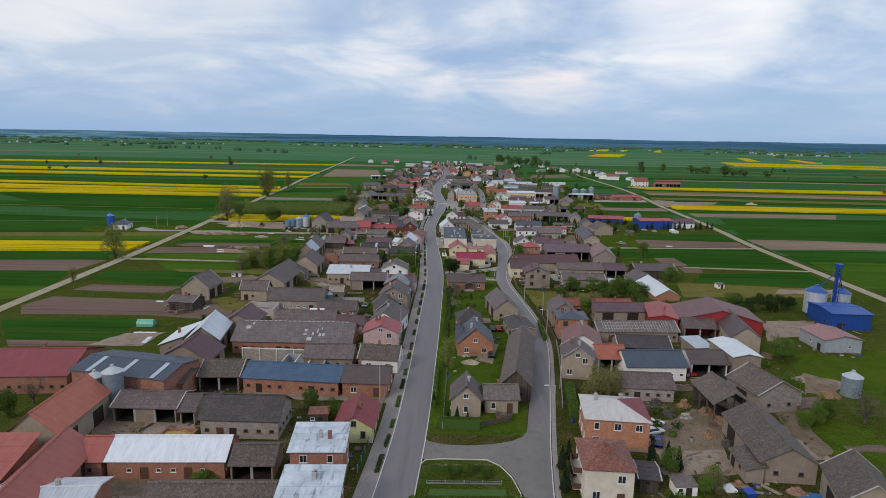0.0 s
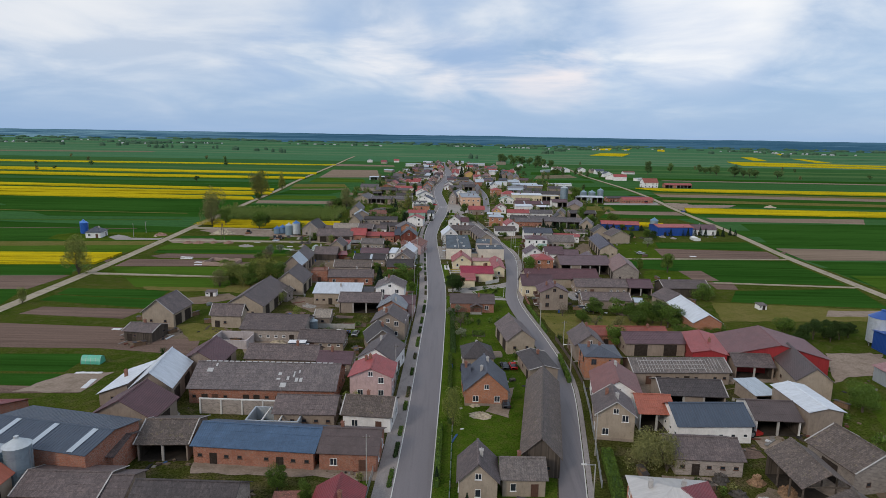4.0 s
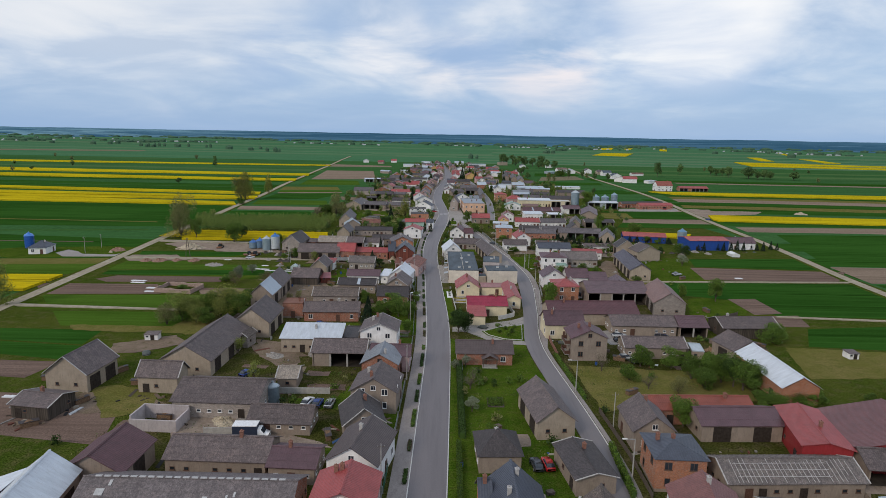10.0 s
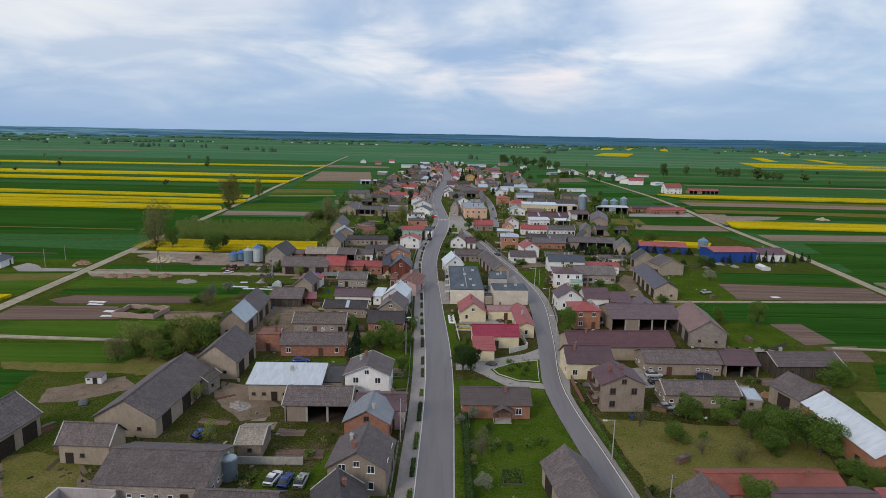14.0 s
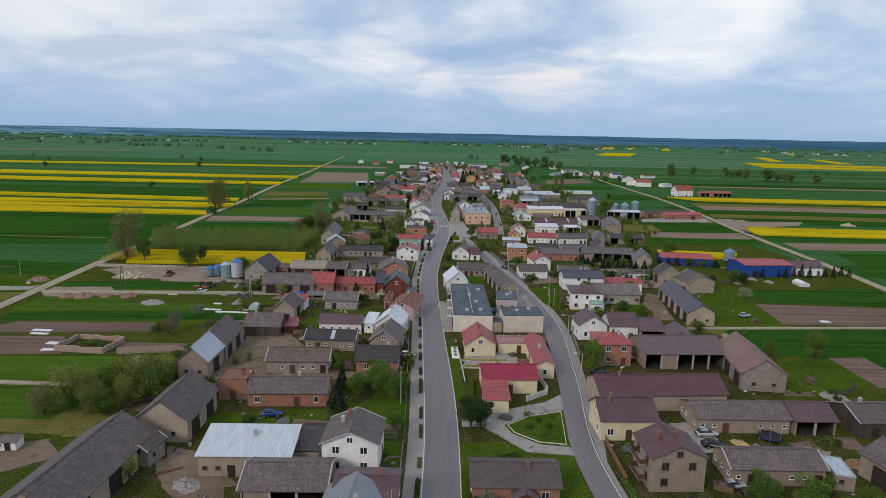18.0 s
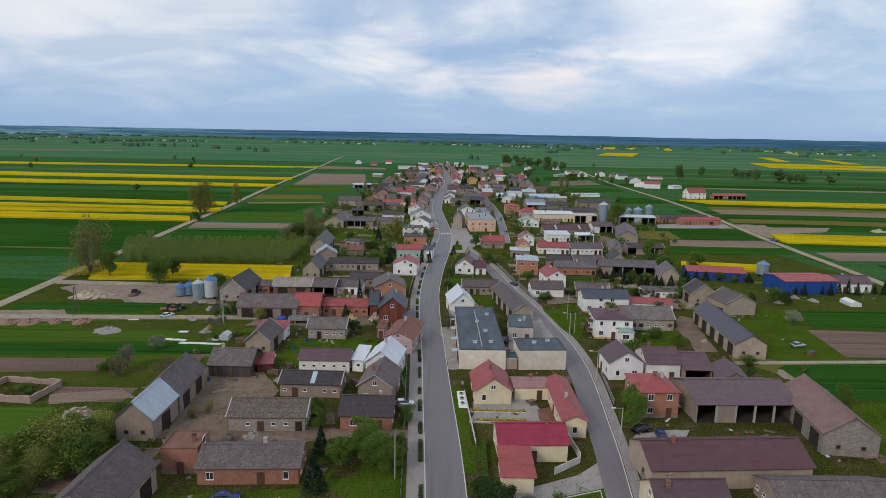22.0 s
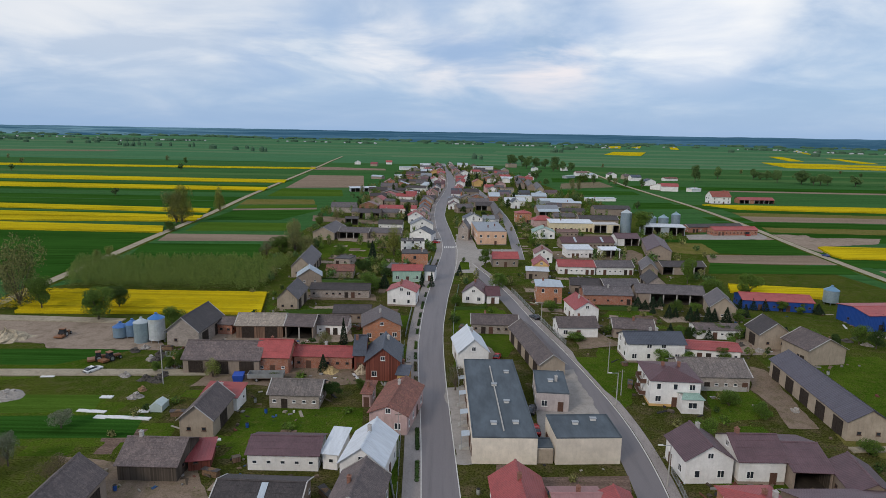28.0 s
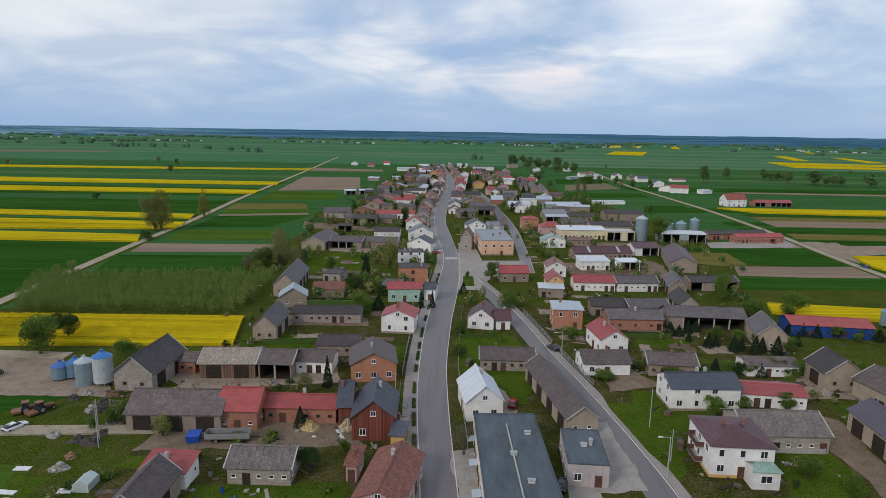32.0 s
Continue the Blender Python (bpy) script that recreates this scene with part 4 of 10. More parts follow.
ribbon("road_back", shift(back, -2.4), shift(back, 2.4), 0.03, ASPHALT, "grey asphalt lane between far houses", category="road")
kerb("kerb_4", shift(back, 2.4))
ribbon("pavement", shift(MAIN_L, -3.15), shift(MAIN_L, -1.35), 0.10, SLABS, "grey slab pavement beside the main road", category="pavement")
ribbon("verge", shift(MAIN_L, -1.35), shift(MAIN_L, -0.16), 0.096, SLABS, "slab strip with planting beds beside the kerb", category="pavement")
for ya, yb in ((108, 150), (156, 178), (182, 236), (250, 291)):
    seg = [q for q in MAIN_R if ya <= q[1] <= yb]
    ribbon("verge_lawn", shift(seg, 0.2), shift(seg, 2.3), 0.05, COVERS["lawn"], "mown grass verge beside the main road", category="grass")
for ya, yb, deep in ((114, 122, 5), (146, 152, 4), (178, 184, 4), (189, 203, 5), (219, 232, 6), (240, 256, 7), (264, 272, 4), (286, 298, 5), (303, 312, 5), (318, 326, 4), (346, 356, 5), (372, 384, 5), (398, 410, 6)):
    seg = [q for q in MAIN_L if ya - 3 <= q[1] <= yb + 3]
    ribbon("front_lawn", shift(seg, -4.0 - deep), shift(seg, -4.0), 0.0118, COVERS["lawn"], "small fenced front-garden lawn", category="lawn")
ribbon("pavement_back", shift(SEC_R, 0.3), [(a + (2.2 if 230 < b < 330 or b > 350 else 1.2), b) for a, b in SEC_R], 0.08, SLABS, "pale slab footway along the back street", category="pavement")
sheet("road_link", [(-3.4, 104.6), (-2.3, 103.1), (0.3, 102.0), (4.7, 101.7), (9.1, 102.3), (13.0, 103.7), (15.2, 105.5), (17.2, 109.5), (19.8, 112.8), (19.6, 105.0), (18.0, 95.0), (16.6, 85.9), (13.1, 85.7), (12.9, 87.0), (12.0, 91.4), (10.4, 95.0), (8.1, 97.0), (0.4, 97.1), (-3.3, 96.8), (-4.0, 95.4)], 0.036, WORN, "worn asphalt link between the two streets", "road")
strip_l = [(float(np.interp(v, [q[1] for q in MAIN_R], [q[0] for q in MAIN_R])) + 0.2, v) for v in range(106, 236, 5)]
strip_r = [(float(np.interp(v, [q[1] for q in SEC_L], [q[0] for q in SEC_L])) - 0.3, v) for v in range(106, 236, 5)]
ribbon("lawn_median", strip_l, strip_r, 0.0112, COVERS["lawn"], "garden grass between the two streets", category="lawn")
PLOT = [(-3.4, 95.0), (-2.6, 96.4), (0.4, 96.8), (8.0, 96.7), (10.1, 94.8), (11.7, 91.3), (12.6, 86.8), (12.0, 80.0), (-4.4, 80.0)]
sheet("lawn_corner", PLOT, 0.045, GRASS, "rounded corner lawn with garden beds and a kerb", "lawn")
sheet("lane_link", [(0.5, 244.4), (4.9, 245.9), (18.5, 252.1), (22.9, 256.3), (23.0, 247.9), (21.8, 248.3), (14.2, 245.6), (8.8, 241.2), (10.1, 237.7), (14.7, 233.9), (20.1, 233.1), (20.7, 230.0), (11.9, 231.0), (7.2, 237.0), (4.3, 240.4), (0.4, 240.2)], 0.030, COVERS["paving"], "grey paved lane round a triangular lawn", "road")
ISLE = [(8.8, 241.2), (14.2, 245.6), (21.8, 248.3), (20.1, 233.1), (14.7, 233.9), (10.1, 237.7)]
sheet("lawn_isle", ISLE, 0.05, COVERS["lawn"], "small triangular mown lawn with a pale kerb", "lawn")


def ring(name, pts, label):
    s = Shape()
    for (xa, ya), (xb, yb) in zip(pts, pts[1:] + pts[:1]):
        d = Vector((xb - xa, yb - ya, 0)).normalized() * 0.05
        s.slab((xa - d.y, ya + d.x, 0.10), (xb - d.y, yb + d.x, 0.10), (xb + d.y, yb - d.x, 0.10), (xa + d.y, ya - d.x, 0.10), 0.10)
        s.slab((xa + d.y, ya - d.x, 0.10), (xb + d.y, yb - d.x, 0.10), (xb - d.y, yb + d.x, 0.10), (xa - d.y, ya + d.x, 0.10), 0.10)
    tagged(new(name, s.mesh(name, KERB)), label, "kerb", "", "structure")


PLAZA = [(0.8, 448.0), (5.3, 449.0), (5.4, 464.6), (1.2, 464.6)]
sheet("lawn_plaza", PLAZA, 0.09, COVERS["lawn"], "small kerbed grass island in the village square", "lawn")
ring("plaza_kerb", PLAZA, "pale kerb stones round the grass island")
ring("lawn_kerb", [(14.9 + (a - 14.9) * 0.9, 240.6 + (b - 240.6) * 0.9) for a, b in ISLE], "pale kerb stones edging the triangular lawn")
ring("plot_kerb", PLOT, "pale kerb stones edging the rounded corner lawn")

for k, i in enumerate(range(7)):
    sheet("crossing_stripe", [(-5.6 + i * 0.92, 496.6 + i * 0.1), (-5.1 + i * 0.92, 496.6 + i * 0.1), (-5.1 + i * 0.92, 501.0 + i * 0.1), (-5.6 + i * 0.92, 501.0 + i * 0.1)], 0.046, KERB, "white painted zebra-crossing stripe on the road", "road marking")


def track(name, line, w):
    ribbon(name, shift(line, -w / 2), shift(line, w / 2), 0.30, TRACK, "pale sandy farm track between the fields", category="track")
    s = Shape()
    for (xa, ya), (xb, yb) in zip(line[:-1], line[1:]):
        for k in (-1, 1):
            s.face([(xa + k * w / 2, ya, 0.3), (xb + k * w / 2, yb, 0.3), (xb + k * (w / 2 + 1.4), yb, 0), (xa + k * (w / 2 + 1.4), ya, 0)][:: k])
    tagged(new(name + "_bank", s.mesh(name, GRASS)), "grassy bank beside the farm track", "grass", "", "structure")


LT = dense(((60, -131), (179, -136), (220, -137.5), (263, -139), (325, -143), (393, -148), (466, -153), (521, -157), (600, -161), (712, -171), (900, -183), (1127, -197), (1303, -210), (1500, -222)), 12)
RT = dense(((100, 153), (211, 156.5), (254, 159), (319, 162), (347, 166), (380, 169.5), (412, 172.5), (462, 175.5), (517, 180), (582, 188), (637, 192), (693, 195), (775, 195), (881, 195), (1000, 202), (1075, 207), (1150, 212)), 12)
track("track_west", LT, 4.2)
track("track_east", RT, 4.2)
cross = Shape()
cross.slab((-138, 257.0, 0.31), (-78, 255.4, 0.31), (-78, 256.6, 0.31), (-138, 259.4, 0.31), 0.3)
cross.slab((-139, 330, 0.31), (-60, 334.4, 0.31), (-60, 337.6, 0.31), (-143, 334, 0.31), 0.3)
cross.slab((-147, 372, 0.31), (-100, 371, 0.31), (-100, 375, 0.31), (-148, 377, 0.31), 0.3)
cross.slab((70, 304.0, 0.31), (161, 310.0, 0.31), (161, 311.6, 0.31), (70, 305.8, 0.31), 0.3)
cross.slab((104, 260.2, 0.31), (159, 256.0, 0.31), (159, 257.4, 0.31), (104, 261.4, 0.31), 0.3)
tagged(new("track_cross", cross.mesh("cross tracks", TRACK)), "sandy field paths leading to the farms", "track", "", "structure")

# ---- fields ----
FIELD_WORDS = {"crop": "dark green winter-wheat field strip", "meadow": "light green meadow strip", "soil": "bare brown ploughed field strip", "tilled": "pale dry tilled field strip", "dirt": "bare packed-dirt farmyard",
               "mud": "trodden brown earth farmyard", "paving": "grey paved yard", "plain": "green field far out on the plain, haze in its colour", "plain2": "field far out on the plain, paled by painted haze", "dry": "yellowish dry rough grass", "brickpave": "red block-paved courtyard", "lawn": "fresh green mown garden lawn", "rape": "bright yellow rapeseed field in bloom", "far": "green field strip far from the village", "far2": "pale green field strip far off", "stubble": "pale stubble field far off"}
LEVEL = [0]
LAWNS = [0]


def ragged(pts):
    """Uneven edges for bare ground."""
    out = []
    for (xa, ya), (xb, yb) in zip(pts, (*pts[1:], pts[0])):
        n = max(1, int(math.hypot(xb - xa, yb - ya) / 1.5))
        for i in range(n):
            px, py = xa + (xb - xa) * i / n, ya + (yb - ya) * i / n
            out.append((px + 0.8 * noise.noise((px * 0.3, py * 0.3, 1)), py + 0.8 * noise.noise((px * 0.3, py * 0.3, 9))))
    return out


def F(kind, *pts):
    LEVEL[0] += 1
    if kind == "rape":
        s = Shape()
        h = 0.9
        s.face([(*p, h) for p in pts][::-1])
        for a, b in zip(pts, (*pts[1:], pts[0])):
            s.face([(*b, 0), (*a, 0), (*a, h), (*b, h)][::-1])
        ob = new("rapeseed_field", s.mesh("rapeseed", COVERS[kind]))
        return tagged(ob, FIELD_WORDS[kind], "field", "", "structure")
    level = 0.012 + 0.004 * (LEVEL[0] % 2) if LEVEL[0] < LEVEL_FAR else 0.0165 + 0.00045 * (LEVEL[0] - LEVEL_FAR)
    bare = kind in ("dirt", "mud", "paving", "lawn", "brickpave", "dry")
    if kind == "lawn":
        LAWNS[0] += 1
        level = 0.0090 + 0.00006 * LAWNS[0]
        return sheet("lawn", ragged(pts), level, COVERS[kind], FIELD_WORDS[kind], "lawn")
    return sheet("yard" if bare else "field", ragged(pts) if bare else pts, level, COVERS[kind], FIELD_WORDS[kind], "yard" if bare else "field")


LEVEL_FAR = 100000
rnd = random.Random(5)
y = 150.0
while y < 3300:
    dy = rnd.uniform(9, 22) * (1 + y / 700)
    for side in (-1, 1):
        near = 136 + y * 0.045 if side < 0 else 158 + y * 0.03
        if y > 1250:
            near = rnd.uniform(-200, 300)
        far = near + rnd.uniform(300, 700) + y * 0.8
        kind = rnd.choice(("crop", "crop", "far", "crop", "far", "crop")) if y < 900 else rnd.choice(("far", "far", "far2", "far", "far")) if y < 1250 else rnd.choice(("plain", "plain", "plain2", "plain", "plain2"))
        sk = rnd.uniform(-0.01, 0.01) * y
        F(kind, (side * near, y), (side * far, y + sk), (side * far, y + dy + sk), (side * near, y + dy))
    y += dy * rnd.uniform(1.0, 1.25)
LEVEL_FAR = LEVEL[0]

F("rape", (-1060, 1073), (-194, 1101), (-191, 1078), (-998, 1022))
F("rape", (-855, 905), (-180, 877), (-175, 846), (-778, 842))
F("rape", (-737, 809), (-175, 787), (-171, 759), (-681, 763))
F("rape", (-544, 651), (-169, 624), (-165, 608), (-515, 627))
F("rape", (-488, 605), (-161, 590), (-159, 580), (-456, 579))
F("rape", (-446, 571), (-159, 576), (-157, 567), (-419, 549))
F("rape", (-433, 560), (-166, 545), (-158, 526), (-396, 530))
F("rape", (-271, 289), (-146, 297), (-146, 289), (-260, 278))
F("rape", (-258, 276), (-146, 287), (-146, 275), (-249, 266))
F("meadow", (-311, 331), (-166, 345), (-161, 323), (-291, 310))
F("crop", (-239, 269), (-155, 276), (-144, 256), (-222, 250))
F("soil", (-210, 249), (-144, 255), (-146, 234), (-194, 231))
F("crop", (-194, 230), (-147, 233), (-140, 210), (-175, 208))
F("meadow", (-165, 207), (-140, 209), (-138, 196), (-149, 187))
F("crop", (-133, 236), (-97, 236), (-96, 224), (-132, 228))
F("crop", (-132, 227), (-95, 223), (-93, 213), (-133, 220))
F("soil", (-127, 213), (-94, 212), (-96, 202), (-129, 205))
F("soil", (-130, 196), (-91, 194), (-66, 184), (-63, 173), (-89, 177), (-127, 176), (-133, 185))
F("crop", (-129, 171), (-88, 173), (-88, 165), (-88, 161), (-122, 161))
F("crop", (-120, 159), (-88, 160), (-87, 153), (-116, 154))
F("soil", (-115, 153), (-85, 153), (-78, 150), (-111, 148))
F("crop", (-141, 348), (-84, 351), (-99, 339), (-138, 338))
F("meadow", (-137, 326), (-110, 328), (-104, 314), (-136, 309))
F("meadow", (-107, 322), (-78, 323), (-76, 315), (-105, 313))
F("crop", (-135, 308), (-105, 312), (-65, 314), (-63, 305), (-134, 301))
F("soil", (-132, 294), (-127, 300), (-87, 301), (-85, 293), (-126, 290))
F("soil", (-149, 286), (-106, 288), (-99, 275), (-138, 272))
F("soil", (-89, 284), (-71, 284), (-71, 277), (-86, 276))
F("meadow", (-137, 271), (-83, 274), (-81, 259), (-126, 257))
F("meadow", (-122, 253), (-80, 254), (-78, 240), (-111, 239))
F("crop", (-376, 513), (-161, 528), (-151, 466), (-146, 422), (-256, 415))
F("tilled", (-210, 1137), (-94, 1114), (-90, 1077), (-191, 1063))
F("tilled", (-174, 961), (-107, 967), (-86, 810), (-160, 792))
F("meadow", (-161, 786), (-103, 780), (-93, 725), (-156, 715))
F("crop", (-152, 626), (-93, 634), (-109, 581), (-153, 576))
F("meadow", (-153, 566), (-99, 569), (-92, 540), (-149, 534))
F("tilled", (-154, 524), (-90, 526), (-89, 507), (-150, 503))
F("dry", (-164, 690), (-112, 696), (-104, 664), (-160, 655))
F("meadow", (-158, 650), (-102, 660), (-99, 646), (-155, 632))
F("tilled", (-155, 630), (-99, 644), (-97, 635), (-153, 622))
F("crop", (-153, 495), (-97, 499), (-79, 443), (-138, 439))
F("rape", (431, 1896), (529, 2164), (632, 2165), (517, 1850))
F("rape", (718, 2990), (838, 3167), (694, 2674), (636, 2677))
F("rape", (817, 2937), (940, 3188), (793, 2744))
F("rape", (1031, 3065), (1075, 3098), (904, 2606), (888, 2652))
F("rape", (918, 1962), (955, 1966), (846, 1666), (811, 1667))
F("rape", (1038, 1892), (1056, 1861), (974, 1597), (933, 1595))
F("rape", (1418, 2732), (1416, 2692), (1239, 2299), (1216, 2287))
F("rape", (691, 1557), (988, 1473), (1164, 1410), (1116, 1354), (945, 1412), (653, 1435))
F("rape", (652, 1423), (909, 1362), (1071, 1303), (1020, 1245), (861, 1293), (629, 1346))
F("crop", (192, 505), (303, 506), (405, 498), (379, 471), (278, 471), (185, 466))
F("tilled", (184, 461), (274, 466), (300, 467), (283, 440), (258, 443), (182, 441))
F("crop", (195, 432), (308, 440), (383, 444), (292, 339), (238, 341), (171, 343))
F("tilled", (170, 341), (208, 341), (235, 337), (286, 332), (266, 309), (219, 314), (168, 310))
F("crop", (168, 308), (216, 309), (263, 306), (238, 277), (196, 282), (170, 282))
F("meadow", (169, 279), (195, 279), (236, 274), (186, 217), (159, 228), (163, 242))
F("crop", (80, 307), (162, 308), (157, 261), (105, 262), (101, 280), (80, 287))
F("soil", (102, 262), (112, 263), (109, 251), (101, 251))
F("crop", (107, 249), (156, 256), (149, 228), (98, 233))
F("dry", (90, 230), (150, 226), (147, 214), (85, 210))
F("dirt", (116, 224), (149, 225), (147, 219), (116, 217))
F("lawn", (97, 153), (114, 154), (106, 141), (88, 140))
F("crop", (112, 353), (177, 360), (182, 360), (166, 333), (108, 336))
F("soil", (105, 334), (156, 331), (171, 331), (156, 312), (142, 311), (102, 311))
F("lawn", (84, 282), (99, 284), (98, 275), (91, 263), (75, 259), (79, 268))
F("lawn", (91, 353), (110, 355), (101, 314), (80, 309))
F("soil", (98, 282), (108, 283), (108, 265), (98, 263))
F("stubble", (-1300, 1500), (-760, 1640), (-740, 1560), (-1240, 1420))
F("rape", (-140, 405), (-67, 406), (-62, 382), (-136, 379))
F("soil", (7, 294), (26, 295), (25, 290), (6, 289))
F("dry", (-80, 239), (-79, 247), (-73, 256), (-68, 243), (-71, 236))
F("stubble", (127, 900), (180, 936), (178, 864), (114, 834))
F("crop", (130, 982), (190, 995), (188, 943), (120, 915))
F("crop", (111, 817), (184, 817), (181, 781), (100, 765))
F("crop", (154, 714), (186, 720), (184, 675), (139, 669))
F("lawn", (28, 351), (42, 346), (35, 323), (30, 318))
F("lawn", (-46, 318), (-22, 319), (-21, 309), (-45, 302))
F("lawn", (-132, 308), (-58, 311), (-54, 302), (-123, 300))
F("lawn", (-144, 320), (-76, 321), (-76, 313), (-134, 310))
F("lawn", (-170, 344), (-93, 347), (-89, 337), (-102, 330), (-153, 328))
F("lawn", (89, 345), (117, 352), (92, 319))
F("lawn", (54, 331), (65, 332), (63, 318), (49, 315))
F("lawn", (-3, 391), (14, 391), (17, 366), (11, 350), (-3, 342))
F("lawn", (1, 214), (17, 221), (22, 208), (14, 201), (13, 179), (5, 179), (2, 196))
F("lawn", (-15, 250), (-10, 248), (-9, 238), (-15, 236))
F("dry", (29, 216), (48, 214), (68, 213), (66, 197), (42, 194), (31, 190))
F("lawn", (-79, 192), (-68, 196), (-62, 189), (-70, 183))
F("lawn", (-51, 244), (-27, 247), (-26, 239), (-48, 237))
F("lawn", (-24, 250), (-10, 251), (-9, 237), (-13, 236))
F("lawn", (84, 333), (100, 331), (101, 309), (79, 305))
F("lawn", (84, 278), (108, 280), (95, 263), (76, 259))
F("lawn", (-147, 269), (-85, 274), (-78, 269), (-81, 256), (-132, 254))
F("lawn", (-41, 309), (-30, 309), (-32, 300), (-45, 298))
F("lawn", (1, 234), (20, 235), (19, 207), (2, 182))
F("lawn", (1, 179), (5, 182), (2, 129), (-0, 126))
F("lawn", (9, 118), (17, 114), (11, 107))
F("lawn", (89, 148), (120, 158), (94, 122), (81, 130))
F("lawn", (38, 93), (43, 87), (35, 85))
F("lawn", (74, 118), (84, 111), (76, 97), (69, 102))
F("lawn", (1, 211), (5, 217), (3, 178), (0, 174))
F("lawn", (-23, 201), (-13, 198), (-14, 190), (-26, 189))
F("lawn", (36, 358), (43, 355), (37, 339), (32, 335))
F("lawn", (1, 395), (12, 396), (15, 378), (2, 378))
F("lawn", (-27, 356), (-15, 356), (-16, 344), (-23, 343))
F("lawn", (32, 413), (41, 408), (32, 392), (27, 397))
F("lawn", (-63, 392), (-42, 393), (-41, 374), (-58, 373))
F("lawn", (41, 302), (53, 303), (51, 289), (39, 281))
F("lawn", (-85, 322), (-71, 319), (-71, 298), (-79, 298))
F("dirt", (-87, 160), (-77, 162), (-78, 150), (-92, 150))
F("dirt", (56, 125), (65, 129), (66, 110), (69, 99), (65, 99), (61, 116))
F("dirt", (41, 113), (52, 113), (50, 94), (37, 93))
F("dirt", (94, 179), (111, 183), (119, 172), (104, 166))
F("mud", (-72, 298), (-47, 295), (-40, 284), (-44, 262))
F("mud", (-60, 265), (-11, 267), (-10, 264), (-58, 262))
F("dirt", (-119, 365), (-87, 366), (-77, 350), (-108, 350))
F("dirt", (-74, 364), (-32, 369), (-30, 359), (-63, 354))
F("mud", (-59, 340), (-27, 343), (-21, 331), (-62, 328))
F("paving", (13, 309), (14, 320), (22, 342), (26, 342), (27, 318), (18, 317), (16, 309))
F("dirt", (-56, 185), (-43, 186), (-22, 174), (-50, 172))
F("mud", (-53, 231), (-47, 229), (-36, 219), (-46, 217))
F("mud", (-85, 192), (-69, 198), (-55, 187), (-73, 185))
F("dirt", (-65, 111), (-48, 111), (-45, 103), (-58, 99))
F("dirt", (-43, 124), (-10, 123), (-11, 119), (-42, 120))
F("dirt", (-54, 88), (-27, 89), (-26, 85), (-51, 83))
F("dirt", (8, 145), (11, 155), (15, 157), (12, 142))
F("paving", (-5, 330), (1, 330), (2, 298), (-3, 298))
F("paving", (14, 315), (19, 319), (19, 302), (12, 301))
F("paving", (1, 539), (9, 536), (11, 495), (29, 496), (29, 482), (12, 463), (7, 444), (-1, 443))
F("paving", (33, 267), (44, 269), (40, 263), (29, 261))
F("paving", (3, 284), (13, 285), (18, 271), (1, 270))
F("dirt", (-0, 363), (6, 360), (9, 346), (5, 342))
F("dirt", (61, 165), (79, 167), (78, 162), (61, 163))
F("dirt", (161, 549), (208, 556), (194, 517), (174, 530))
F("paving", (42, 243), (49, 245), (49, 232), (43, 232))
F("lawn", (111, 515), (134, 519), (133, 499), (109, 490))
F("paving", (134, 550), (187, 563), (176, 540), (129, 531))
F("dirt", (-139, 367), (-132, 376), (-102, 375), (-90, 353), (-124, 354))
F("mud", (71, 346), (74, 344), (72, 329), (69, 313), (63, 313), (65, 322), (65, 332))
F("dirt", (45, 166), (68, 165), (66, 161), (46, 159))
F("dirt", (76, 367), (94, 368), (89, 354), (71, 354))
F("dry", (91, 232), (129, 228), (120, 216), (95, 218), (87, 214))
F("dry", (71, 311), (84, 307), (77, 299), (70, 307))
F("dry", (-75, 192), (-63, 195), (-60, 187), (-68, 185))
F("brickpave", (15, 277), (22, 279), (21, 269), (15, 268))
F("dirt", (97, 180), (113, 184), (109, 169), (93, 166))
F("dirt", (-145, 338), (-122, 341), (-112, 330), (-136, 326))


F("mud", (-88, 225), (-75, 233), (-70, 226), (-79, 219), (-86, 218))
F("dry", (-109, 240), (-73, 240), (-74, 234), (-105, 235))
F("dry", (-78, 197), (-74, 199), (-64, 197), (-60, 188), (-68, 183))
F("mud", (-53, 226), (-42, 230), (-37, 214), (-42, 212), (-48, 218))
F("lawn", (93, 153), (116, 152), (124, 150), (113, 135), (101, 133), (89, 136))
F("lawn", (73, 105), (84, 107), (91, 105), (82, 93), (73, 102))
F("mud", (69, 126), (73, 121), (71, 102), (67, 99), (67, 108))
F("mud", (-70, 114), (-64, 114), (-57, 109), (-55, 104), (-64, 103))
F("mud", (-54, 89), (-43, 89), (-45, 84), (-53, 84), (-54, 87))
F("dirt", (82, 137), (86, 138), (92, 136), (94, 134), (89, 130), (83, 134))

F("tilled", (285, 846), (548, 840), (700, 836), (684, 818), (410, 826), (284, 832))
F("rape", (208, 705), (240, 703), (290, 702), (450, 700), (600, 696), (562, 660), (425, 664), (268, 673), (226, 677))
F("crop", (211, 680), (268, 672), (425, 662), (560, 658), (540, 644), (301, 655), (211, 660))
F("dry", (211, 659), (302, 654), (540, 642), (520, 620), (288, 636), (208, 636))
F("tilled", (207, 638), (288, 637), (520, 620), (490, 594), (271, 611), (204, 611))
F("crop", (203, 609), (222, 609), (268, 608), (486, 592), (455, 572), (252, 584), (198, 586))
F("dry", (196, 585), (252, 583), (452, 570), (420, 548), (236, 563), (191, 565))
